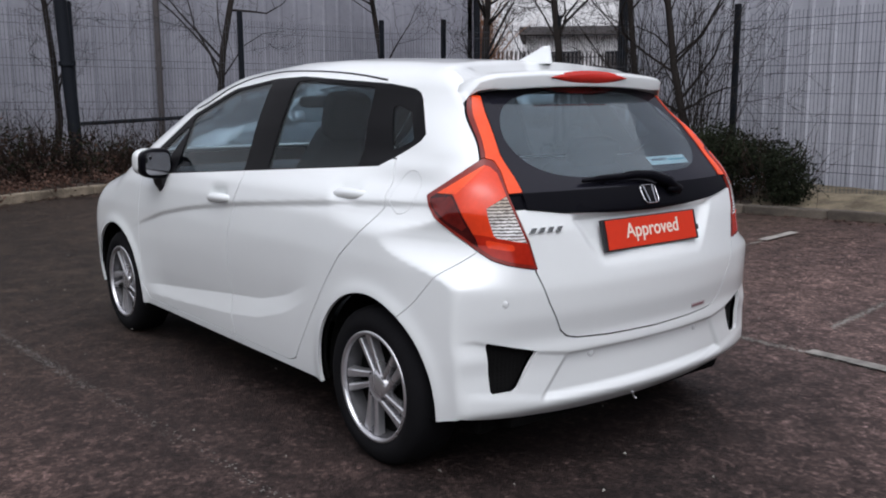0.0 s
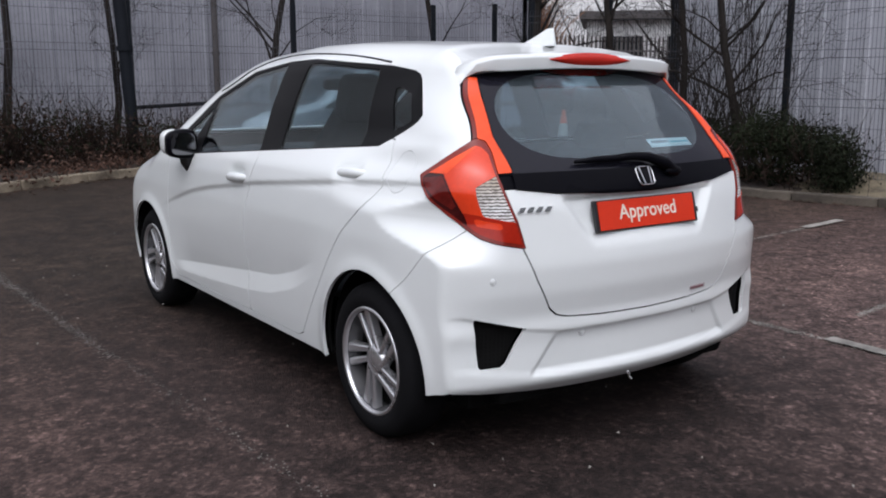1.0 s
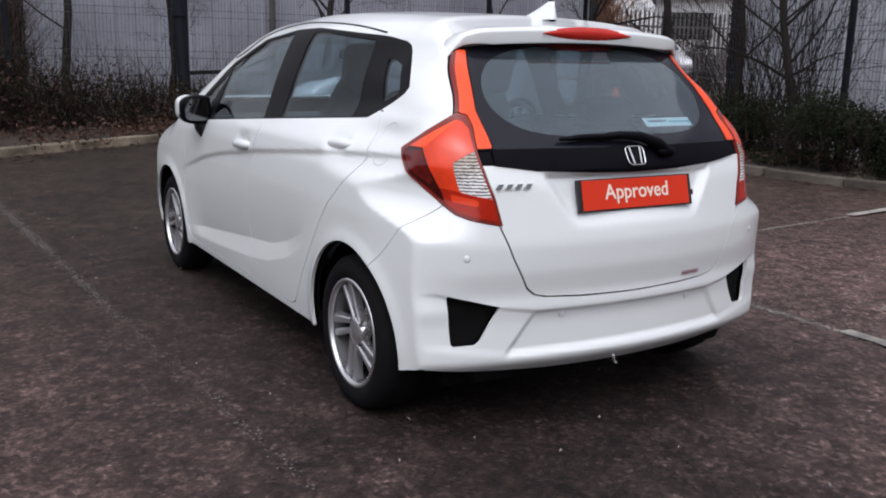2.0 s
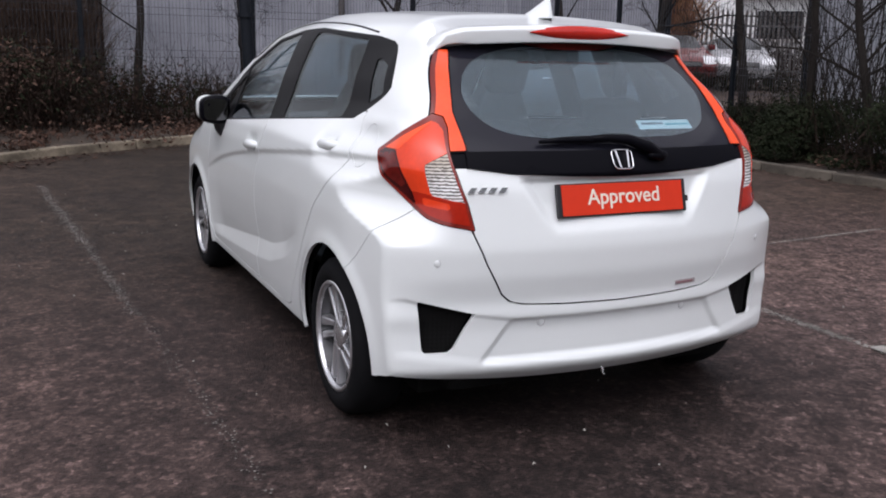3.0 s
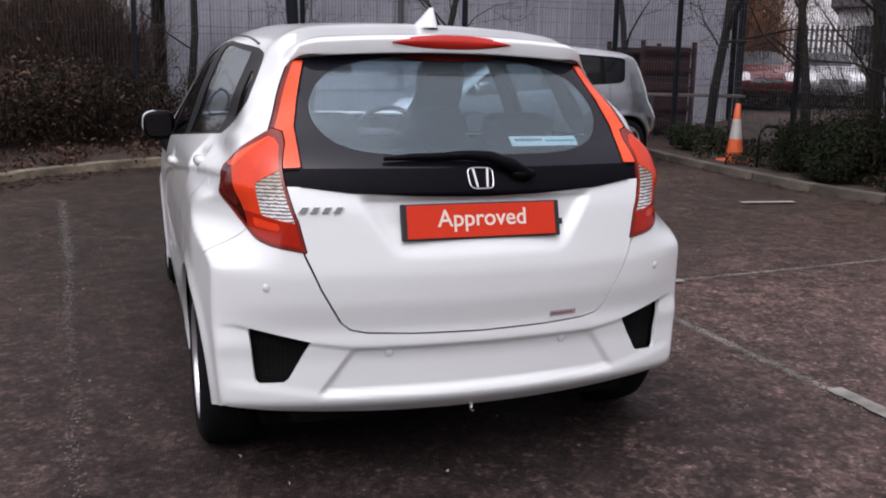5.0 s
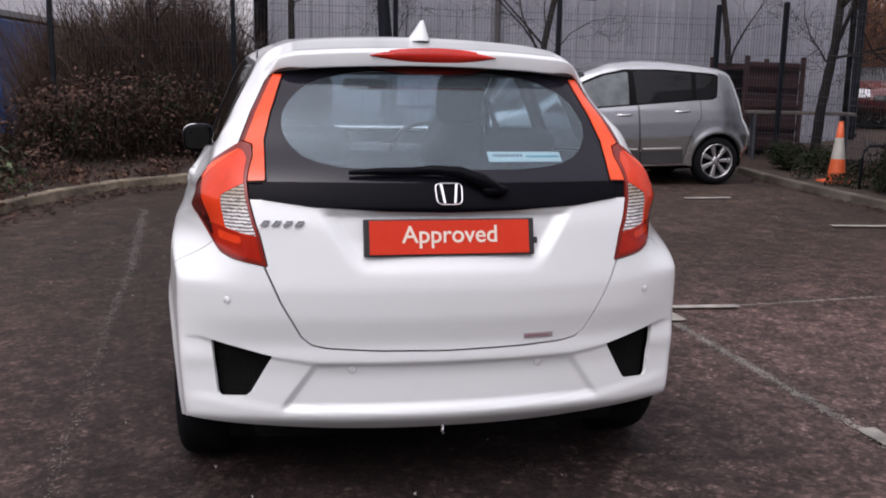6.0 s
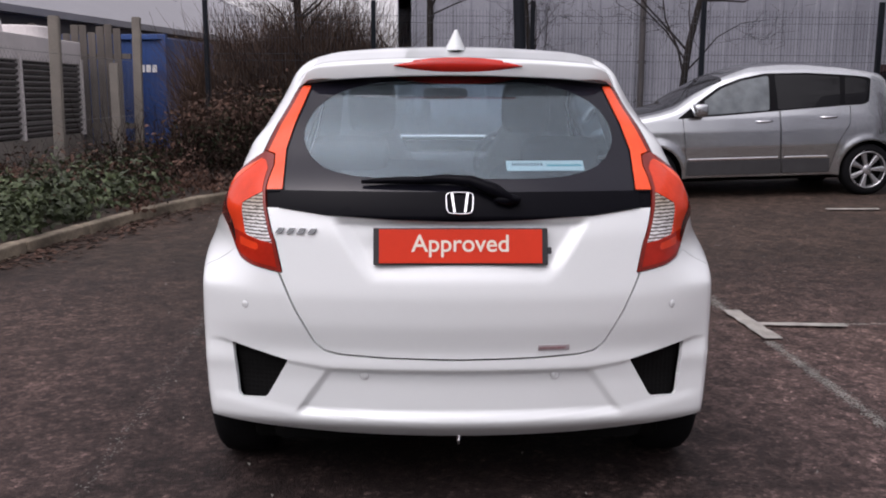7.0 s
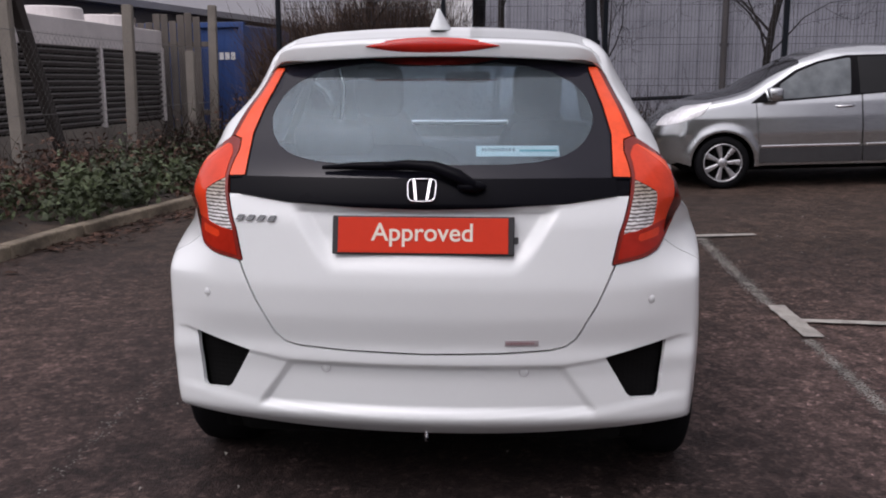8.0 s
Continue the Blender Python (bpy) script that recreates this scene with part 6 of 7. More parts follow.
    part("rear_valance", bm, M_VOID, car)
    # tow eye
    bm = bmesh.new()
    tube(bm, [(0.0, 0.17, 0.25), (0.0, 0.165, 0.225), (0.0, 0.16, 0.205), (0.004, 0.15, 0.196)], 0.006, 8)
    part("tow_hook", bm, M_CHROME, car, "small bright towing hook under the bumper")

    # roof spoiler
    def lip(x):
        return 0.398 + 0.20 * x * x + 1.6 * max(0, abs(x) - 0.44) ** 2
    verts, faces = [], []
    cols = 45
    for i in range(cols):
        x = -0.546 + 1.092 * i / (cols - 1)
        yl = lip(x)
        drop = 0.085 * x * x + 2.8 * max(0, abs(x) - 0.42) ** 2
        th = 1 - 0.4 * sstep(0.40, 0.53, abs(x))
        zt = 1.412 - drop
        def roofz(y, x=x):
            a_, b_ = 0.9, 1.6
            for _ in range(22):
                c_ = (a_ + b_) / 2
                a_, b_ = (c_, b_) if hatch_field(np.array([[x, y, c_]]))[0] < 0 else (a_, c_)
            return a_ - 0.002
        fade = 1 - sstep(0.46, 0.54, abs(x))
        prof = [(0.80, roofz(0.80) + 0.001 * fade), (0.66, roofz(0.66) + 0.006 * fade), (0.52, 0.5 * (zt + roofz(0.52)) + 0.008 * fade), (yl + 0.06, zt + 0.004), (yl + 0.020, zt - 0.003 * th), (yl + 0.007, zt - 0.009 * th),
                (yl + 0.002, zt - 0.013 * th), (yl + 0.002, zt - 0.018 * th), (yl + 0.0075, zt - 0.053 * th), (yl + 0.0085, zt - 0.0565 * th), (yl + 0.011, zt - 0.0585 * th), (yl + 0.016, zt - 0.059 * th), (yl + 0.2, zt - 0.052 * th)]
        back_off, melt = 0.03 * sstep(0.46, 0.535, abs(x)), sstep(0.50, 0.546, abs(x))
        prof = [(y + back_off * sstep(0.64, 0.50, y), z) for y, z in prof]
        verts += [(x, y, z * (1 - melt) + melt * min(z, roofz(y) - 0.003)) for y, z in prof]
    pn = 13
    faces = [(i * pn + j, i * pn + j + 1, (i + 1) * pn + j + 1, (i + 1) * pn + j) for i in range(cols - 1) for j in range(pn - 1)]
    faces += [tuple(range(pn)), tuple(range((cols - 1) * pn, cols * pn))[::-1]]
    sp = raw("spoiler", verts, faces, M_WHITE, tail, "white roof spoiler over the rear window", smooth=True)
    # high brake lamp in the spoiler lip
    verts, faces = [], []
    cols = 25
    for i in range(cols):
        t = -1 + 2 * i / (cols - 1)
        x = 0.208 * t
        yl = lip(x)
        hgt = 0.0235 * max(0.02, (1 - abs(t) ** 2.4)) ** 0.8
        zc = 1.412 - 0.085 * x * x - 0.024
        for a in np.linspace(-1, 1, 7):
            verts.append((x, yl - 0.004 + 0.011 * a * a, zc + hgt * a))
    faces = [(i * 7 + j, i * 7 + j + 1, (i + 1) * 7 + j + 1, (i + 1) * 7 + j) for i in range(cols - 1) for j in range(6)]
    raw("high_brake_lamp", verts, faces, M_LENSRED2, sp, "slim red high-level brake lamp", smooth=True)
    # dark red strip on the glass paints the brake lamp's reflection under the spoiler
    verts, faces = [], []
    cols = 25
    for i in range(cols):
        t = -1 + 2 * i / (cols - 1)
        x = 0.21 * t
        dep = 0.024 * max(0.03, 1 - abs(t) ** 2.6)
        for z in np.linspace(1.352 - 0.085 * x * x, 1.352 - 0.085 * x * x - dep, 5):
            a_, b_ = 0.2, 0.9
            for _ in range(20):
                c_ = (a_ + b_) / 2
                a_, b_ = (a_, c_) if hatch_field(np.array([[x, c_, z]]))[0] < 0 else (c_, b_)
            verts.append((x, a_ - 0.006, z))
    faces = [(i * 5 + j, i * 5 + j + 1, (i + 1) * 5 + j + 1, (i + 1) * 5 + j) for i in range(cols - 1) for j in range(4)]
    raw("brake_lamp_reflection", verts, faces, M_LENSGLOW, sp, "dark red strip added as the brake lamp's reflection in the glass", smooth=True)
    # roof fin
    bm = bmesh.new()
    rows = []
    for t in np.linspace(0, 1, 9):
        zb = 1.445 + 0.068 * t
        y0, y1 = 0.612 + 0.010 * t, 0.865 - 0.205 * t ** 0.8
        wd = 0.036 * (1 - t) ** 1.1 + 0.006
        ring = []
        for k in range(14):
            a = 2 * math.pi * k / 14
            ring.append(bm.verts.new((wd * math.sin(a), (y0 + y1) / 2 - (y1 - y0) / 2 * math.cos(a), zb)))
        rows.append(ring)
    for q, w_ in zip(rows, rows[1:]):
        for k in range(14):
            bm.faces.new((q[k], q[(k + 1) % 14], w_[(k + 1) % 14], w_[k]))
    bm.faces.new(rows[-1])
    part("aerial_fin", bm, M_WHITE, car, "white shark-fin aerial on the roof", smooth=True)

    # number plate with dealer insert
    lean = Matrix.Rotation(radians(-14), 4, "X")
    bm = bmesh.new()
    box(bm, (0, 0, 0), (0.525, 0.012, 0.112), 0.003)
    pl = part("number_plate", bm, M_BLACK, tail, "black plate holder with an orange-red dealer insert")
    pl.matrix_basis = Matrix.Translation((0, 0.103, 0.842)) @ lean
    bm = bmesh.new()
    box(bm, (0, -0.0075, 0), (0.49, 0.004, 0.102), 0.001)
    part("plate_insert", bm, M_PLATE, pl, "orange-red card insert")
    tx = bpy.data.curves.new("plate_lettering", "FONT")
    tx.body, tx.size, tx.align_x, tx.align_y, tx.extrude = "Approved", 0.073, "CENTER", "CENTER", 0.0006
    tx.offset = 0.0007
    tmp = bpy.data.objects.new("tmp_text", tx)
    scene.collection.objects.link(tmp)
    bpy.context.view_layer.update()
    me = bpy.data.meshes.new_from_object(tmp.evaluated_get(bpy.context.evaluated_depsgraph_get()))
    bpy.data.objects.remove(tmp)
    me.materials.clear()
    me.materials.append(M_LETTER)
    me.name = "plate_lettering"
    to = new("plate_lettering", me)
    to.parent = pl
    to.matrix_basis = pose(0, -0.0105, 0.006, 90, 0, 0)
    to["label"] = "white word Approved"
    bm = bmesh.new()
    box(bm, (0.268, 0.0, -0.012), (0.012, 0.01, 0.02), 0.003)
    part("plate_clip", bm, M_BLACK, pl)

    # emblem: a plain chrome rounded frame with two uprights
    em = new("emblem")
    em.parent = tail
    em.matrix_basis = Matrix.Translation((-0.003, 0.112, 0.972)) @ Matrix.Rotation(radians(-28), 4, "X")
    em.scale = (0.93, 0.93, 0.93)
    em["label"] = "chrome emblem on the black trim bar"
    bm = bmesh.new()
    ring = []
    for k in range(40):
        a = 2 * math.pi * k / 40
        c, s = math.cos(a), math.sin(a)
        tz = math.copysign(abs(s) ** 0.42, s) * 0.037
        tx_ = math.copysign(abs(c) ** 0.42, c) * (0.043 + 0.06 * tz)
        ring.append(Vector((tx_, 0, tz)))
    tube(bm, ring + [ring[0]], 0.0028, 6, caps=False)
    part("emblem_frame", bm, M_CHROME, em, smooth=True)
    for sg in (-1, 1):
        bm = bmesh.new()
        prism(bm, [(sg * 0.0295, 0.033), (sg * 0.0215, 0.033), (sg * 0.0135, -0.033), (sg * 0.0205, -0.033)], -0.004, 0.004, "y")
        part("emblem_bar", bm, M_CHROME, em)

    # model badge as plain slanted chrome bars
    bd = new("model_badge")
    bd.parent = tail
    bd.matrix_basis = pose(-0.494, 0.137, 0.884, -10, 0, -11)
    bd["label"] = "small chrome model badge of plain bars"
    for i in range(4):
        bm = bmesh.new()
        x = -0.055 + 0.034 * i
        prism(bm, [(x - 0.016, -0.0085), (x + 0.003, -0.0085), (x + 0.015, 0.0085), (x - 0.003, 0.0085)], -0.003, 0.003, "y")
        part("badge_bar", bm, M_BADGE, bd)
    # dealer sticker low on the tailgate and sticker in the rear window
    bm = bmesh.new()
    box(bm, (0, 0, 0), (0.098, 0.002, 0.017), 0.0005)
    ds = part("dealer_sticker", bm, M_STICKER, tail, "small pale dealer sticker with pink print")
    lo_, hi_ = -0.05, 0.6
    for _ in range(26):
        m_ = (lo_ + hi_) / 2
        lo_, hi_ = (m_, hi_) if hatch_field(np.array([[0.287, m_, 0.530]]))[0] > 0 else (lo_, m_)
    ds.matrix_basis = pose(0.287, hi_ - 0.0012, 0.530, 3, 0, 7)
    bm = bmesh.new()
    bars(bm, -0.045, 0.0, 0.08, 0.008, 4, -0.002)
    part("sticker_print", bm, M_STICKERPRINT, ds)
    bm = bmesh.new()
    box(bm, (0, 0, 0), (0.245, 0.0015, 0.042), 0.0003)
    wsx = part("window_sticker", bm, M_STICKER2, pane, "pale turquoise sticker inside the rear window")
    wsx.matrix_basis = pose(0.268, 0.247, 1.073, -47, 0, 4)
    bm = bmesh.new()
    bars(bm, -0.105, 0.004, 0.1, 0.013, 7, -0.0016)
    part("sticker_print", bm, M_STICKERINK, wsx)
    bm = bmesh.new()
    box(bm, (0.06, -0.0016, 0.0), (0.11, 0.001, 0.008))
    part("sticker_stripe", bm, M_STICKERBAND, wsx)
    # wiper
    wp = new("rear_wiper")
    wp.parent = tail
    wp["label"] = "black rear wiper arm and blade"
    bm = bmesh.new()
    tube(bm, [(0.16, 0.105, 0.975), (0.10, 0.115, 1.012), (0.03, 0.135, 1.036), (-0.05, 0.14, 1.042), (-0.12, 0.148, 1.038)], [0.016, 0.021, 0.018, 0.015, 0.011], 10)
    part("wiper_arm", bm, M_GARNISH, wp, smooth=True)
    bm = bmesh.new()
    tube(bm, [(0.05, 0.142, 1.034), (-0.12, 0.148, 1.037), (-0.22, 0.156, 1.036), (-0.30, 0.164, 1.031)], [0.008, 0.013, 0.011, 0.006], 8)
    part("wiper_blade", bm, M_GARNISH, wp, smooth=True)
    bm = bmesh.new()
    bmesh.ops.create_uvsphere(bm, u_segments=16, v_segments=8, radius=1, matrix=Matrix.LocRotScale((0.14, 0.112, 0.983), None, (0.042, 0.022, 0.018)))
    part("wiper_cap", bm, M_GARNISH, wp, smooth=True)
    # parking sensors
    for x, z in ((-0.665, 0.655), (-0.295, 0.437), (0.295, 0.437), (0.665, 0.655)):
        lo_, hi_ = -0.05, 0.6
        for _ in range(26):
            m_ = (lo_ + hi_) / 2
            if hatch_field(np.array([[x, m_, z]]))[0] > 0:
                lo_ = m_
            else:
                hi_ = m_
        bm = bmesh.new()
        q = 1 if x > 0 else -1
        turn = Matrix.Rotation(radians(q * (30 if abs(x) > 0.5 else 8)), 4, "Z")
        lathe(bm, [(0.0122, 0.008), (0.0118, -0.0008), (0.0108, -0.0018), (0.0005, -0.0022)], 18, "z")
        bmesh.ops.transform(bm, matrix=Matrix.Translation((x, hi_ + (0.0011 if abs(x) > 0.5 else 0), z)) @ turn @ Matrix.Rotation(radians(-90), 4, "X"), verts=bm.verts)
        sensor = part("parking_sensor", bm, M_WHITE, car, "round white parking sensor", smooth=True)
        bm = bmesh.new()
        lathe(bm, [(0.0158, 0.006), (0.0154, -0.0004), (0.0130, -0.0010), (0.0124, 0.004)], 18, "z")
        bmesh.ops.transform(bm, matrix=Matrix.Translation((x, hi_ + (0.0011 if abs(x) > 0.5 else 0), z)) @ turn @ Matrix.Rotation(radians(-90), 4, "X"), verts=bm.verts)
        part("sensor_seal", bm, M_SEALGREY, sensor, "thin grey rubber ring", smooth=True)
    cabin(car)
    return car


def cushion(bm, c, s, turn=None, bulge=0.75):
    """A padded block with softly rounded faces."""
    q = bmesh.ops.create_uvsphere(bm, u_segments=20, v_segments=14, radius=1)["verts"]
    for v in q:
        co = [math.copysign(abs(t) ** (1 - bulge * 0.75), t) for t in v.co]
        v.co = (co[0] * s[0] / 2, co[1] * s[1] / 2, co[2] * s[2] / 2)
    if turn is not None:
        bmesh.ops.transform(bm, matrix=turn.to_4x4(), verts=q)
    bmesh.ops.translate(bm, vec=c, verts=q)


def cabin(car):
    """Seats, dashboard and wheel that show through the glass."""
    for sg in (-1, 1):
        st = new("front_seat")
        st.parent = car
        st["label"] = "charcoal cloth front seat"
        tilt = Matrix.Rotation(radians(18), 3, "X")
        for nm, c, s, t in (("seat_base", (sg * 0.36, 2.05, 0.52), (0.5, 0.52, 0.2), None), ("backrest", (sg * 0.345, 1.72, 0.87), (0.47, 0.16, 0.68), tilt), ("headrest", (sg * 0.345, 1.56, 1.235), (0.215, 0.11, 0.22), tilt)):
            bm = bmesh.new()
            cushion(bm, c, s, t)
            if nm == "backrest":
                for v in bm.verts:
                    v.co.x = c[0] + (v.co.x - c[0]) * (1 - 0.52 * sstep(0.85, 1.18, v.co.z))
            part(nm, bm, M_SEAT, st, smooth=True)
    st = new("rear_seat")
    st.parent = car
    st["label"] = "charcoal cloth rear bench"
    bm = bmesh.new()
    cushion(bm, (0, 1.0, 0.52), (1.25, 0.5, 0.22))
    part("seat_base", bm, M_SEAT, st, smooth=True)
    for c, w in ((-0.27, 0.72), (0.36, 0.5)):
        bm = bmesh.new()
        cushion(bm, (c, 0.84, 0.78), (w, 0.15, 0.56), Matrix.Rotation(radians(20), 3, "X"))
        part("backrest", bm, M_SEAT, st, smooth=True)
    for c in (-0.38, 0.38):
        bm = bmesh.new()
        cushion(bm, (c, 0.73, 1.075), (0.28, 0.09, 0.13), Matrix.Rotation(radians(20), 3, "X"))
        part("headrest", bm, M_SEAT, st, smooth=True)
    bm = bmesh.new()
    cushion(bm, (0, 2.86, 0.80), (1.4, 0.5, 0.3))
    part("dashboard", bm, M_CABIN, car, "dark dashboard", smooth=True)
    bm = bmesh.new()
    ring = [Vector((0.36 + 0.185 * math.cos(a), 2.55 - 0.06 * math.sin(a), 0.92 + 0.175 * math.sin(a))) for a in np.linspace(0, 2 * math.pi, 33)]
    tube(bm, ring, 0.015, 8, caps=False)
    box(bm, (0.36, 2.56, 0.915), (0.34, 0.03, 0.05), 0.01)
    part("steering_wheel", bm, M_BLACK, car, smooth=True)
    bm = bmesh.new()
    box(bm, (0, 1.9, 0.42), (1.35, 3.0, 0.04), 0.01)
    box(bm, (0, 0.55, 0.60), (1.15, 0.5, 0.3), 0.05)
    part("cabin_floor", bm, M_CABIN, car, "dark cabin and boot floor")
    bm = bmesh.new()
    cushion(bm, (0, 2.36, 1.30), (0.24, 0.03, 0.065))
    part("inside_mirror", bm, M_BLACK, car, smooth=True)


hatchback()


# ---- other parked cars ----
def box_car(name, label, m, paint, spec, wheels, wheel_r, dlo, panes, doors, fine=0.035, group="", length=4.0, width=0.85, head=None, rim=0.0):
    """A parked car cut from its own smooth field: body, glazing, doors, lamps and wheels."""
    car = thing(name, label, "car", m, group)
    w_t, r_t, h_t, f_t = (table(k, s) for k, s in spec)

    def field(p):
        x, y, z = np.abs(p[:, 0]), p[:, 1], p[:, 2]
        w = w_t(z) - 0.42 * np.clip(0.78 - y, 0, 1) ** 2 - 0.10 * np.clip(y - length + 1.0, 0, 2) ** 2 - 0.05 * sstep(1.0, 1.4, z) * np.clip(y - 1.6, 0, 2) ** 2
        for wy in wheels:
            r = np.hypot(y - wy, z - wheel_r)
            w = w + 0.015 * np.exp(-((r - wheel_r - 0.06) / 0.05) ** 2)
        f = smax(x - w, r_t(z) + 0.2 * x ** 2 - y, 0.1)
        f = smax(f, z - (h_t(y) - 0.13 * x ** 2), 0.08)
        f = smax(f, y - (f_t(z) - 0.25 * x ** 2 - 0.6 * np.clip(x - 0.5, 0, 1) ** 2), 0.16)
        return smax(f, 0.2 - z, 0.02)

    sk = sample_skin(field, (-1, -0.1, 0.15), (1, length + 0.1, 1.7), (-0.4, 0.8, 0.55), (0.4, length - 0.8, 0.95),
                     (span(-1, 1, fine * 1.6), span(-0.1, length + 0.1, fine), span(0.15, 1.7, fine * 0.8)))
    full = sk
    for wy in wheels:
        _, sk = sk.cut(np.maximum(np.hypot(sk.v[:, 1] - wy, sk.v[:, 2] - wheel_r) - wheel_r - 0.045, 0.45 - np.abs(sk.v[:, 0])))

    def side_of(s, poly):
        return np.maximum(poly_field(poly, s.v[:, 1], s.v[:, 2]), 0.3 - np.abs(s.v[:, 0]))

    def split(s, fn, gap):
        a, rest = s.cut(fn(s) + gap)
        _, rest = rest.cut(fn(rest) - gap)
        return a, rest

    gl, sk = split(sk, lambda s: side_of(s, dlo), 0.001)

    def screen(s):
        y, z = s.v[:, 1], s.v[:, 2]
        return np.maximum(np.maximum(dlo_top - y, belt + 0.05 - z), np.abs(s.v[:, 0]) - 0.62)

    dlo_top, belt = max(p[0] for p in dlo) - (0.57 if head else 0.95), min(p[1] for p in dlo)
    ws, sk = split(sk, screen, 0.001)

    def rear_glass(s):
        return np.maximum(np.maximum(s.v[:, 1] - 0.7, belt + 0.12 - s.v[:, 2]), np.maximum(np.abs(s.v[:, 0]) - 0.55, s.v[:, 2] - 1.42))

    rg, sk = split(sk, rear_glass, 0.001)
    dskin = []
    for poly in doors:
        d_, sk = split(sk, lambda s: side_of(s, poly), 0.0035)
        dskin.append(d_)

    def head_of(s):
        return np.maximum(poly_field(head or [(length - 0.75, 0.80), (length - 0.30, 0.86), (length + 0.2, 0.72), (length + 0.2, 0.58), (length - 0.25, 0.62)], s.v[:, 1], s.v[:, 2]), 0.42 - np.abs(s.v[:, 0]))

    hl, sk = split(sk, head_of, 0.002)

    def tail_of(s):
        return np.maximum(poly_field([(-0.2, 0.75), (0.22, 0.78), (0.2, 1.0), (-0.2, 1.05)], s.v[:, 1], s.v[:, 2]), 0.55 - np.abs(s.v[:, 0]))

    tl, sk = split(sk, tail_of, 0.002)

    def grille_of(s):
        return np.maximum(np.maximum(np.abs(s.v[:, 2] - 0.60) - 0.07, np.abs(s.v[:, 0]) - 0.36), length - 0.5 - s.v[:, 1])

    gr, sk = split(sk, grille_of, 0.001)
    inner = full
    _, inner = inner.cut(inner.v[:, 2] * -1 + 0.98)
    sk.solid("body", paint, car, 0.015)
    low = full
    low, _ = low.cut(low.v[:, 2] - belt + 0.02)
    for wy in wheels:
        _, low = low.cut(np.maximum(np.hypot(low.v[:, 1] - wy, low.v[:, 2] - wheel_r) - wheel_r - 0.04, 0.45 - np.abs(low.v[:, 0])))
    low.shift(-0.03).solid("inner_shell", M_VOID, car, 0.01)
    ws.shift(-0.002).solid("windscreen", M_DKGLASS, car, 0.006, "dark reflecting windscreen")
    rg.shift(-0.002).solid("rear_window", M_DKGLASS, car, 0.006)
    gr.shift(-0.012).solid("grille", M_BLACK, car, 0.01, "black front grille")
    for sg in (-1, 1):
        hl.side(sg).solid("headlamp", M_HEADLAMP, car, 0.01, "clear headlamp")
        tl.side(sg).solid("tail_lamp", M_LENSRED, car, 0.01)
        rest = gl.side(sg)
        ps = []
        for poly in panes:
            p_, rest = rest.cut(side_of(rest, poly))
            ps.append(p_)
        rest.shift(-0.003).solid("window_frame", M_PILLAR, car, 0.02, "black window surround")
        made = [d_.side(sg).solid("door", paint, car, 0.014) for d_ in dskin]
        for i, p_ in enumerate(ps):
            p_.shift(-0.007).solid("window_pane", M_PRIVACY if i else M_FRONTPANE, made[i] if i < len(made) else car, 0.004)
        for i, d_ in enumerate(made):
            if d_ is None:
                continue
            ys = [p[0] for p in doors[i]]
            hy = min(ys) + 0.2 if i == 0 else min(ys) + 0.26
            hz = 0.90 + 0.03 * i
            xw = float(w_t(np.array([hz]))[0])
            bm = bmesh.new()
            tube(bm, [(sg * (xw - 0.01 + 0.03 * (1 - abs(t) ** 3)), hy + 0.1 * t, hz) for t in np.linspace(-1, 1, 7)], 0.013, 8)
            part("handle", bm, M_CHROME, d_, "bright pull handle", smooth=True)
            bm = bmesh.new()
            zc = 0.475
            feet = [p[0] for p in doors[i] if p[1] < 0.52]
            y0, y1 = min(feet) + 0.03, max(feet) - 0.03
            xq = float(w_t(np.array([zc]))[0])
            box(bm, (sg * (xq + 0.006), (y0 + y1) / 2, zc), (0.02, y1 - y0, 0.028), 0.006)
            part("side_moulding", bm, M_CHROME if paint is M_SILVER else M_BLACK, d_)
            # Dark panel stands in for shade on the silver door below the moulding.
            if paint is M_SILVER:
                bm = bmesh.new()
                box(bm, (sg * (xq + 0.004), (y0 + y1) / 2, 0.375), (0.016, y1 - y0 + 0.05, 0.165), 0.006)
                part("sill_shade_panel", bm, M_SILL, d_, "dark grey panel that puts shade on the lower door")
        bm = bmesh.new()
        my = max(p[0] for p in dlo) - 0.24
        cushion(bm, (sg * (width + 0.05), my, belt + 0.095), (0.19, 0.17, 0.15))
        part("door_mirror", bm, paint, car, smooth=True)
        for wy in wheels:
            bm = bmesh.new()
            lathe(bm, [(wheel_r + 0.05, 0.0), (wheel_r + 0.05, -0.24), (0.1, -0.25)], 30)
            bmesh.ops.transform(bm, matrix=pose(sg * (width - 0.06), wy, wheel_r, 0, 0, 0 if sg > 0 else 180), verts=bm.verts)
            for v in [q for q in bm.verts if q.co.z < 0.22]:
                v.co.z = 0.22
            part("wheel_arch", bm, M_VOID, car)
            wheel(car, sg * (width - 0.10), wy, wheel_r, wheel_r, M_ALLOY, rim or wheel_r - 0.095, sg, spokes=7, double=False, swirl=0.0)
    bm = bmesh.new()
    box(bm, (0, length / 2, 0.24), (1.3, length - 0.7, 0.08), 0.02)
    part("underbody", bm, M_VOID, car)
    return car


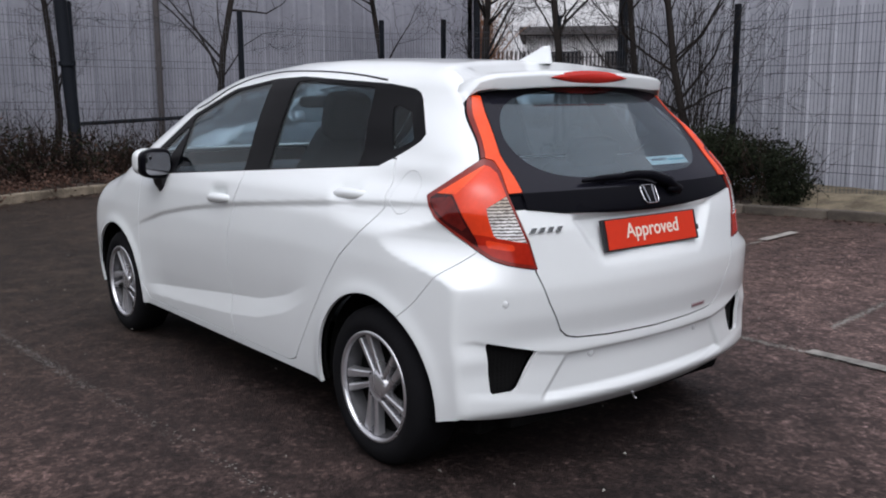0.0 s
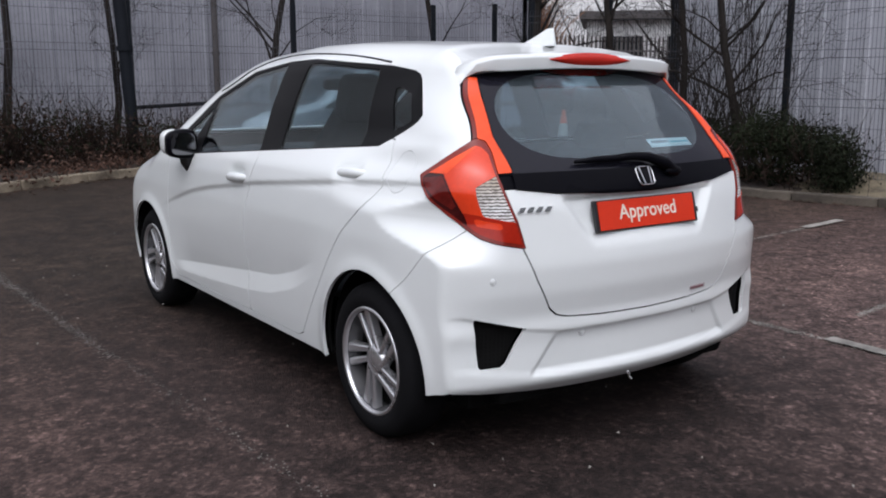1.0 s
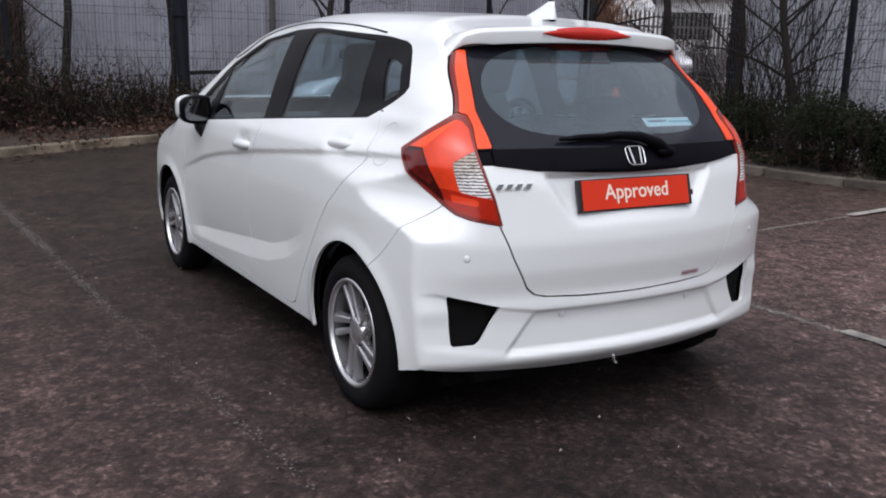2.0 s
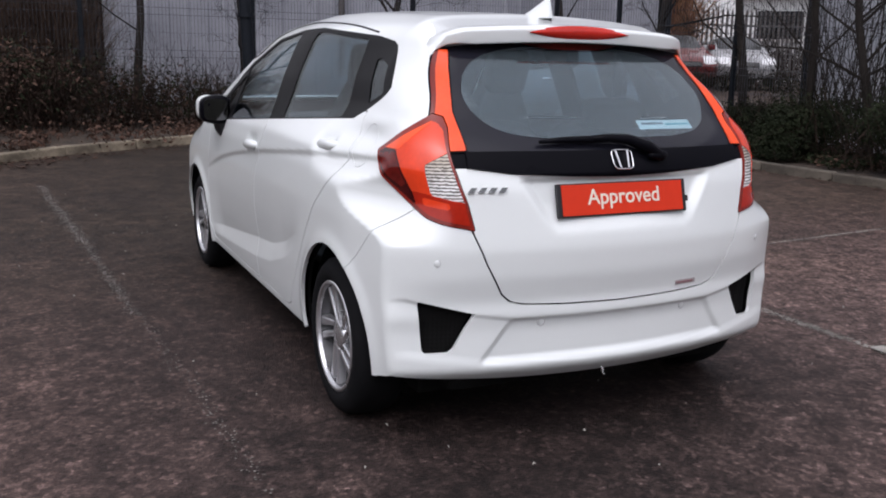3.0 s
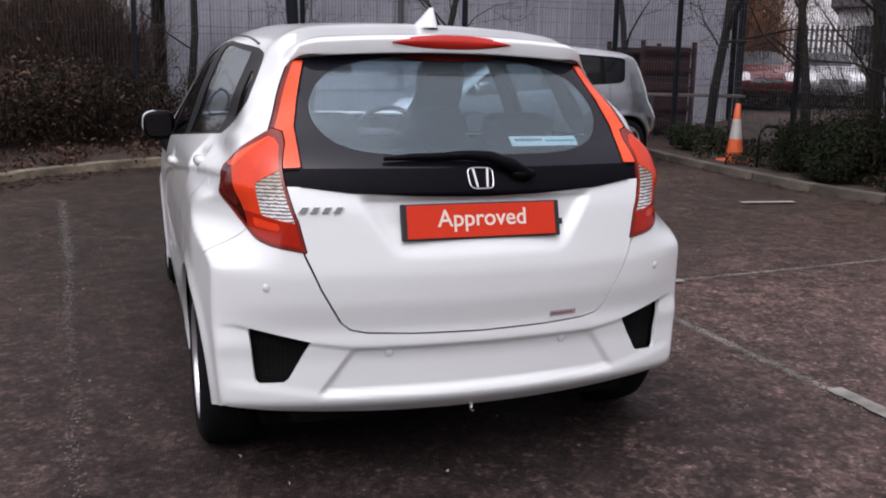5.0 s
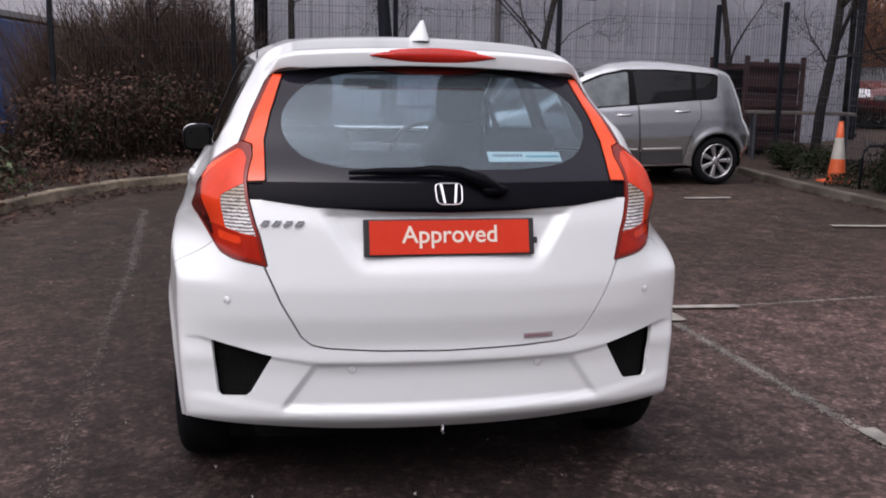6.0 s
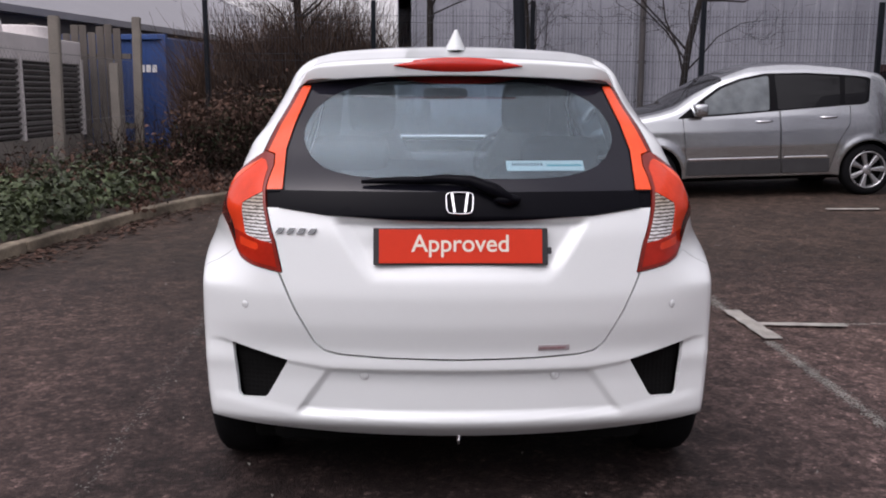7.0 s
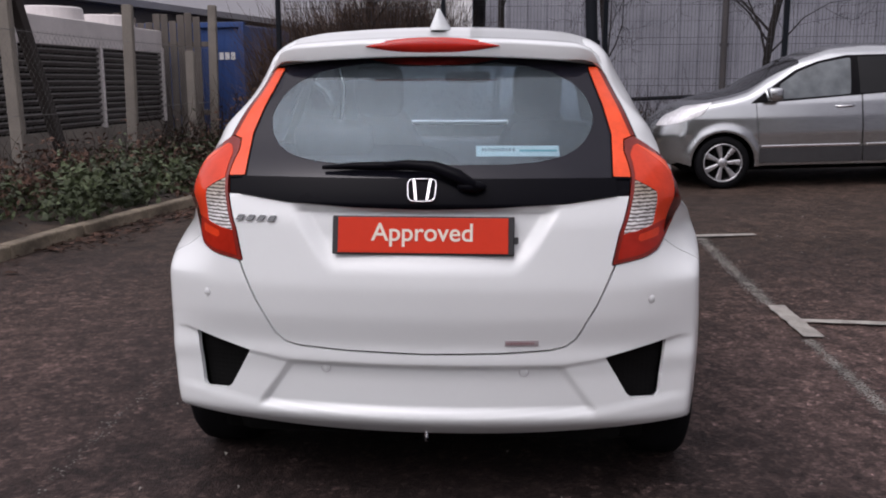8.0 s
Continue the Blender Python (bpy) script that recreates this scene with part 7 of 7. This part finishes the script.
M_HEADLAMP = mat("headlamp_lens", (0.78, 0.78, 0.80), 0.1, metal=0.1, vary=0.15, scale=20, fine=90, bump=0.2, coat=1.0)
M_SILL = mat("dark_sill_shade", (0.045, 0.044, 0.046), 0.5, vary=0.15, bump=0.1, spec=0.2)
M_PRIVACY = mat("privacy_glass", (0.006, 0.006, 0.007), 0.04, vary=0.05, bump=0, rvar=0.02, spec=0.3)
M_FRONTPANE = mat("hazy_side_glass", (0.11, 0.125, 0.135), 0.05, vary=0.25, scale=4, fine=8, bump=0, rvar=0.02)
MPV = ([((0.15, 0.80), (0.25, 0.83), (0.45, 0.842), (0.62, 0.850), (0.8, 0.842), (0.95, 0.820), (1.05, 0.79), (1.2, 0.745), (1.4, 0.66), (1.5, 0.60), (1.6, 0.48)), 0.04],
       [((0.15, 0.34), (0.36, 0.20), (0.46, 0.12), (0.62, 0.11), (0.72, 0.17), (0.82, 0.235), (1.03, 0.29), (1.25, 0.37), (1.40, 0.44), (1.55, 0.50)), 0.04],
       [((-0.2, 1.40), (0.3, 1.435), (0.55, 1.46), (0.66, 1.49), (1.0, 1.545), (1.37, 1.585), (1.73, 1.598), (2.09, 1.572), (2.44, 1.465), (2.79, 1.285), (3.02, 1.15), (3.2, 1.10), (3.5, 1.045), (3.8, 0.955), (4.0, 0.83), (4.2, 0.6)), 0.08],
       [((0.15, 3.95), (0.35, 4.06), (0.6, 4.09), (0.8, 4.04), (1.0, 3.9), (1.5, 3.8)), 0.06])
MPV_DLO = [(3.02, 0.955), (2.5, 0.978), (1.78, 1.02), (1.07, 1.06), (0.82, 1.068), (0.755, 1.10), (0.70, 1.36), (0.75, 1.385), (0.9, 1.405), (1.45, 1.45), (1.95, 1.455), (2.25, 1.40), (2.5, 1.31), (2.75, 1.15)]
MPV_PANES = [[(2.72, 0.99), (1.93, 1.03), (1.90, 1.435), (2.22, 1.385), (2.47, 1.295), (2.68, 1.16)], [(1.83, 1.035), (1.10, 1.075), (1.06, 1.40), (1.45, 1.435), (1.83, 1.44)], [(1.04, 1.078), (0.83, 1.085), (0.78, 1.12), (0.73, 1.355), (0.9, 1.385), (1.0, 1.395)]]
MPV_DOORS = [[(2.96, 0.99), (1.82, 1.05), (1.80, 0.30), (2.86, 0.30), (2.92, 0.5)], [(1.81, 1.05), (0.98, 1.09), (0.99, 0.85), (1.13, 0.62), (1.22, 0.31), (1.79, 0.30)]]
MPV_LAMP = [(3.42, 0.985), (3.72, 0.945), (3.9, 0.85), (4.2, 0.76), (4.2, 0.69), (3.8, 0.755), (3.55, 0.84)]
box_car("silver_mpv", "silver compact people carrier parked across by the kerb", pose(5.88, 8.85, 0.156, -1.73, 0, 90), M_SILVER, MPV, (0.755, 3.31), 0.302, MPV_DLO, MPV_PANES, MPV_DOORS, 0.026, length=4.08, width=0.845, head=MPV_LAMP, rim=0.212)

SALOON = ([((0.15, 0.82), (0.3, 0.87), (0.6, 0.89), (0.85, 0.87), (0.95, 0.82), (1.1, 0.74), (1.3, 0.63), (1.45, 0.5)), 0.05],
          [((0.15, 0.15), (0.3, 0.03), (0.6, 0.0), (0.85, 0.04), (1.0, 0.25), (1.2, 0.6), (1.4, 1.1)), 0.06],
          [((-0.2, 0.95), (0.3, 1.05), (1.0, 1.30), (1.7, 1.42), (2.2, 1.40), (2.8, 1.15), (3.1, 1.0), (3.6, 0.93), (4.1, 0.82), (4.4, 0.66)), 0.12],
          [((0.15, 4.25), (0.35, 4.36), (0.55, 4.38), (0.7, 4.33), (1.0, 4.2), (1.5, 4.0)), 0.06])
SAL_DLO = [(3.0, 0.97), (0.75, 1.03), (1.0, 1.2), (1.7, 1.34), (2.15, 1.32), (2.6, 1.15)]
SAL_PANES = [[(2.6, 1.0), (1.8, 1.02), (1.85, 1.3), (2.12, 1.285)], [(1.7, 1.025), (1.0, 1.05), (1.15, 1.2), (1.7, 1.305)]]
SAL_DOORS = [[(2.95, 1.0), (1.76, 1.03), (1.76, 0.32), (2.85, 0.32)], [(1.75, 1.03), (0.85, 1.05), (1.2, 0.32), (1.75, 0.32)]]
row = "cars parked beyond the fence"
box_car("red_saloon", "red saloon car parked beyond the fence", pose(15.95, 20.2, on(14, 17) + 0.1, 0, 0, 152), M_REDCAR, SALOON, (0.8, 3.5), 0.32, SAL_DLO, SAL_PANES, SAL_DOORS, 0.07, row, length=4.38, width=0.88)
box_car("grey_saloon", "pale grey saloon car parked beyond the fence", pose(18.9, 20.6, on(17, 18) + 0.1, 0, 0, 146), M_GREYCAR, SALOON, (0.8, 3.5), 0.32, SAL_DLO, SAL_PANES, SAL_DOORS, 0.07, row, length=4.38, width=0.88)


# ---- kerbstones ----
def kerbs(line, material, label):
    pts = resample(soften(line), 0.915)
    root = thing("kerb", label, "kerb", pose(*pts[0].xy, on(*pts[0].xy)), kind="structure")
    inv = root.matrix_basis.inverted()
    rng = random.Random(9)
    bm = bmesh.new()
    box(bm, (0, 0, 0), (0.905, 0.13, 0.24), 0.016)
    me = mesh_of(bm, "kerbstone", material)
    for a, b in zip(pts, pts[1:]):
        c = (a + b) / 2
        ang = math.atan2(b.y - a.y, b.x - a.x)
        ob = new("kerbstone", me)
        ob.parent = root
        slope = math.atan2(on(b.x, b.y) - on(a.x, a.y), (b - a).length)
        ob.matrix_basis = inv @ Matrix.Translation((c.x, c.y, on(c.x, c.y) - 0.02 + rng.uniform(-0.006, 0.006))) @ Matrix.Rotation(ang, 4, "Z") @ Matrix.Rotation(-slope, 4, "Y") @ pose(0, 0, 0, rng.uniform(-1, 1), 0, rng.uniform(-0.5, 0.5))


kerbs(LEFT_KERB, M_KERB, "line of worn mossy concrete kerbstones")
kerbs(RIGHT_KERB, M_KERBMUD, "line of muddy dark concrete kerbstones")
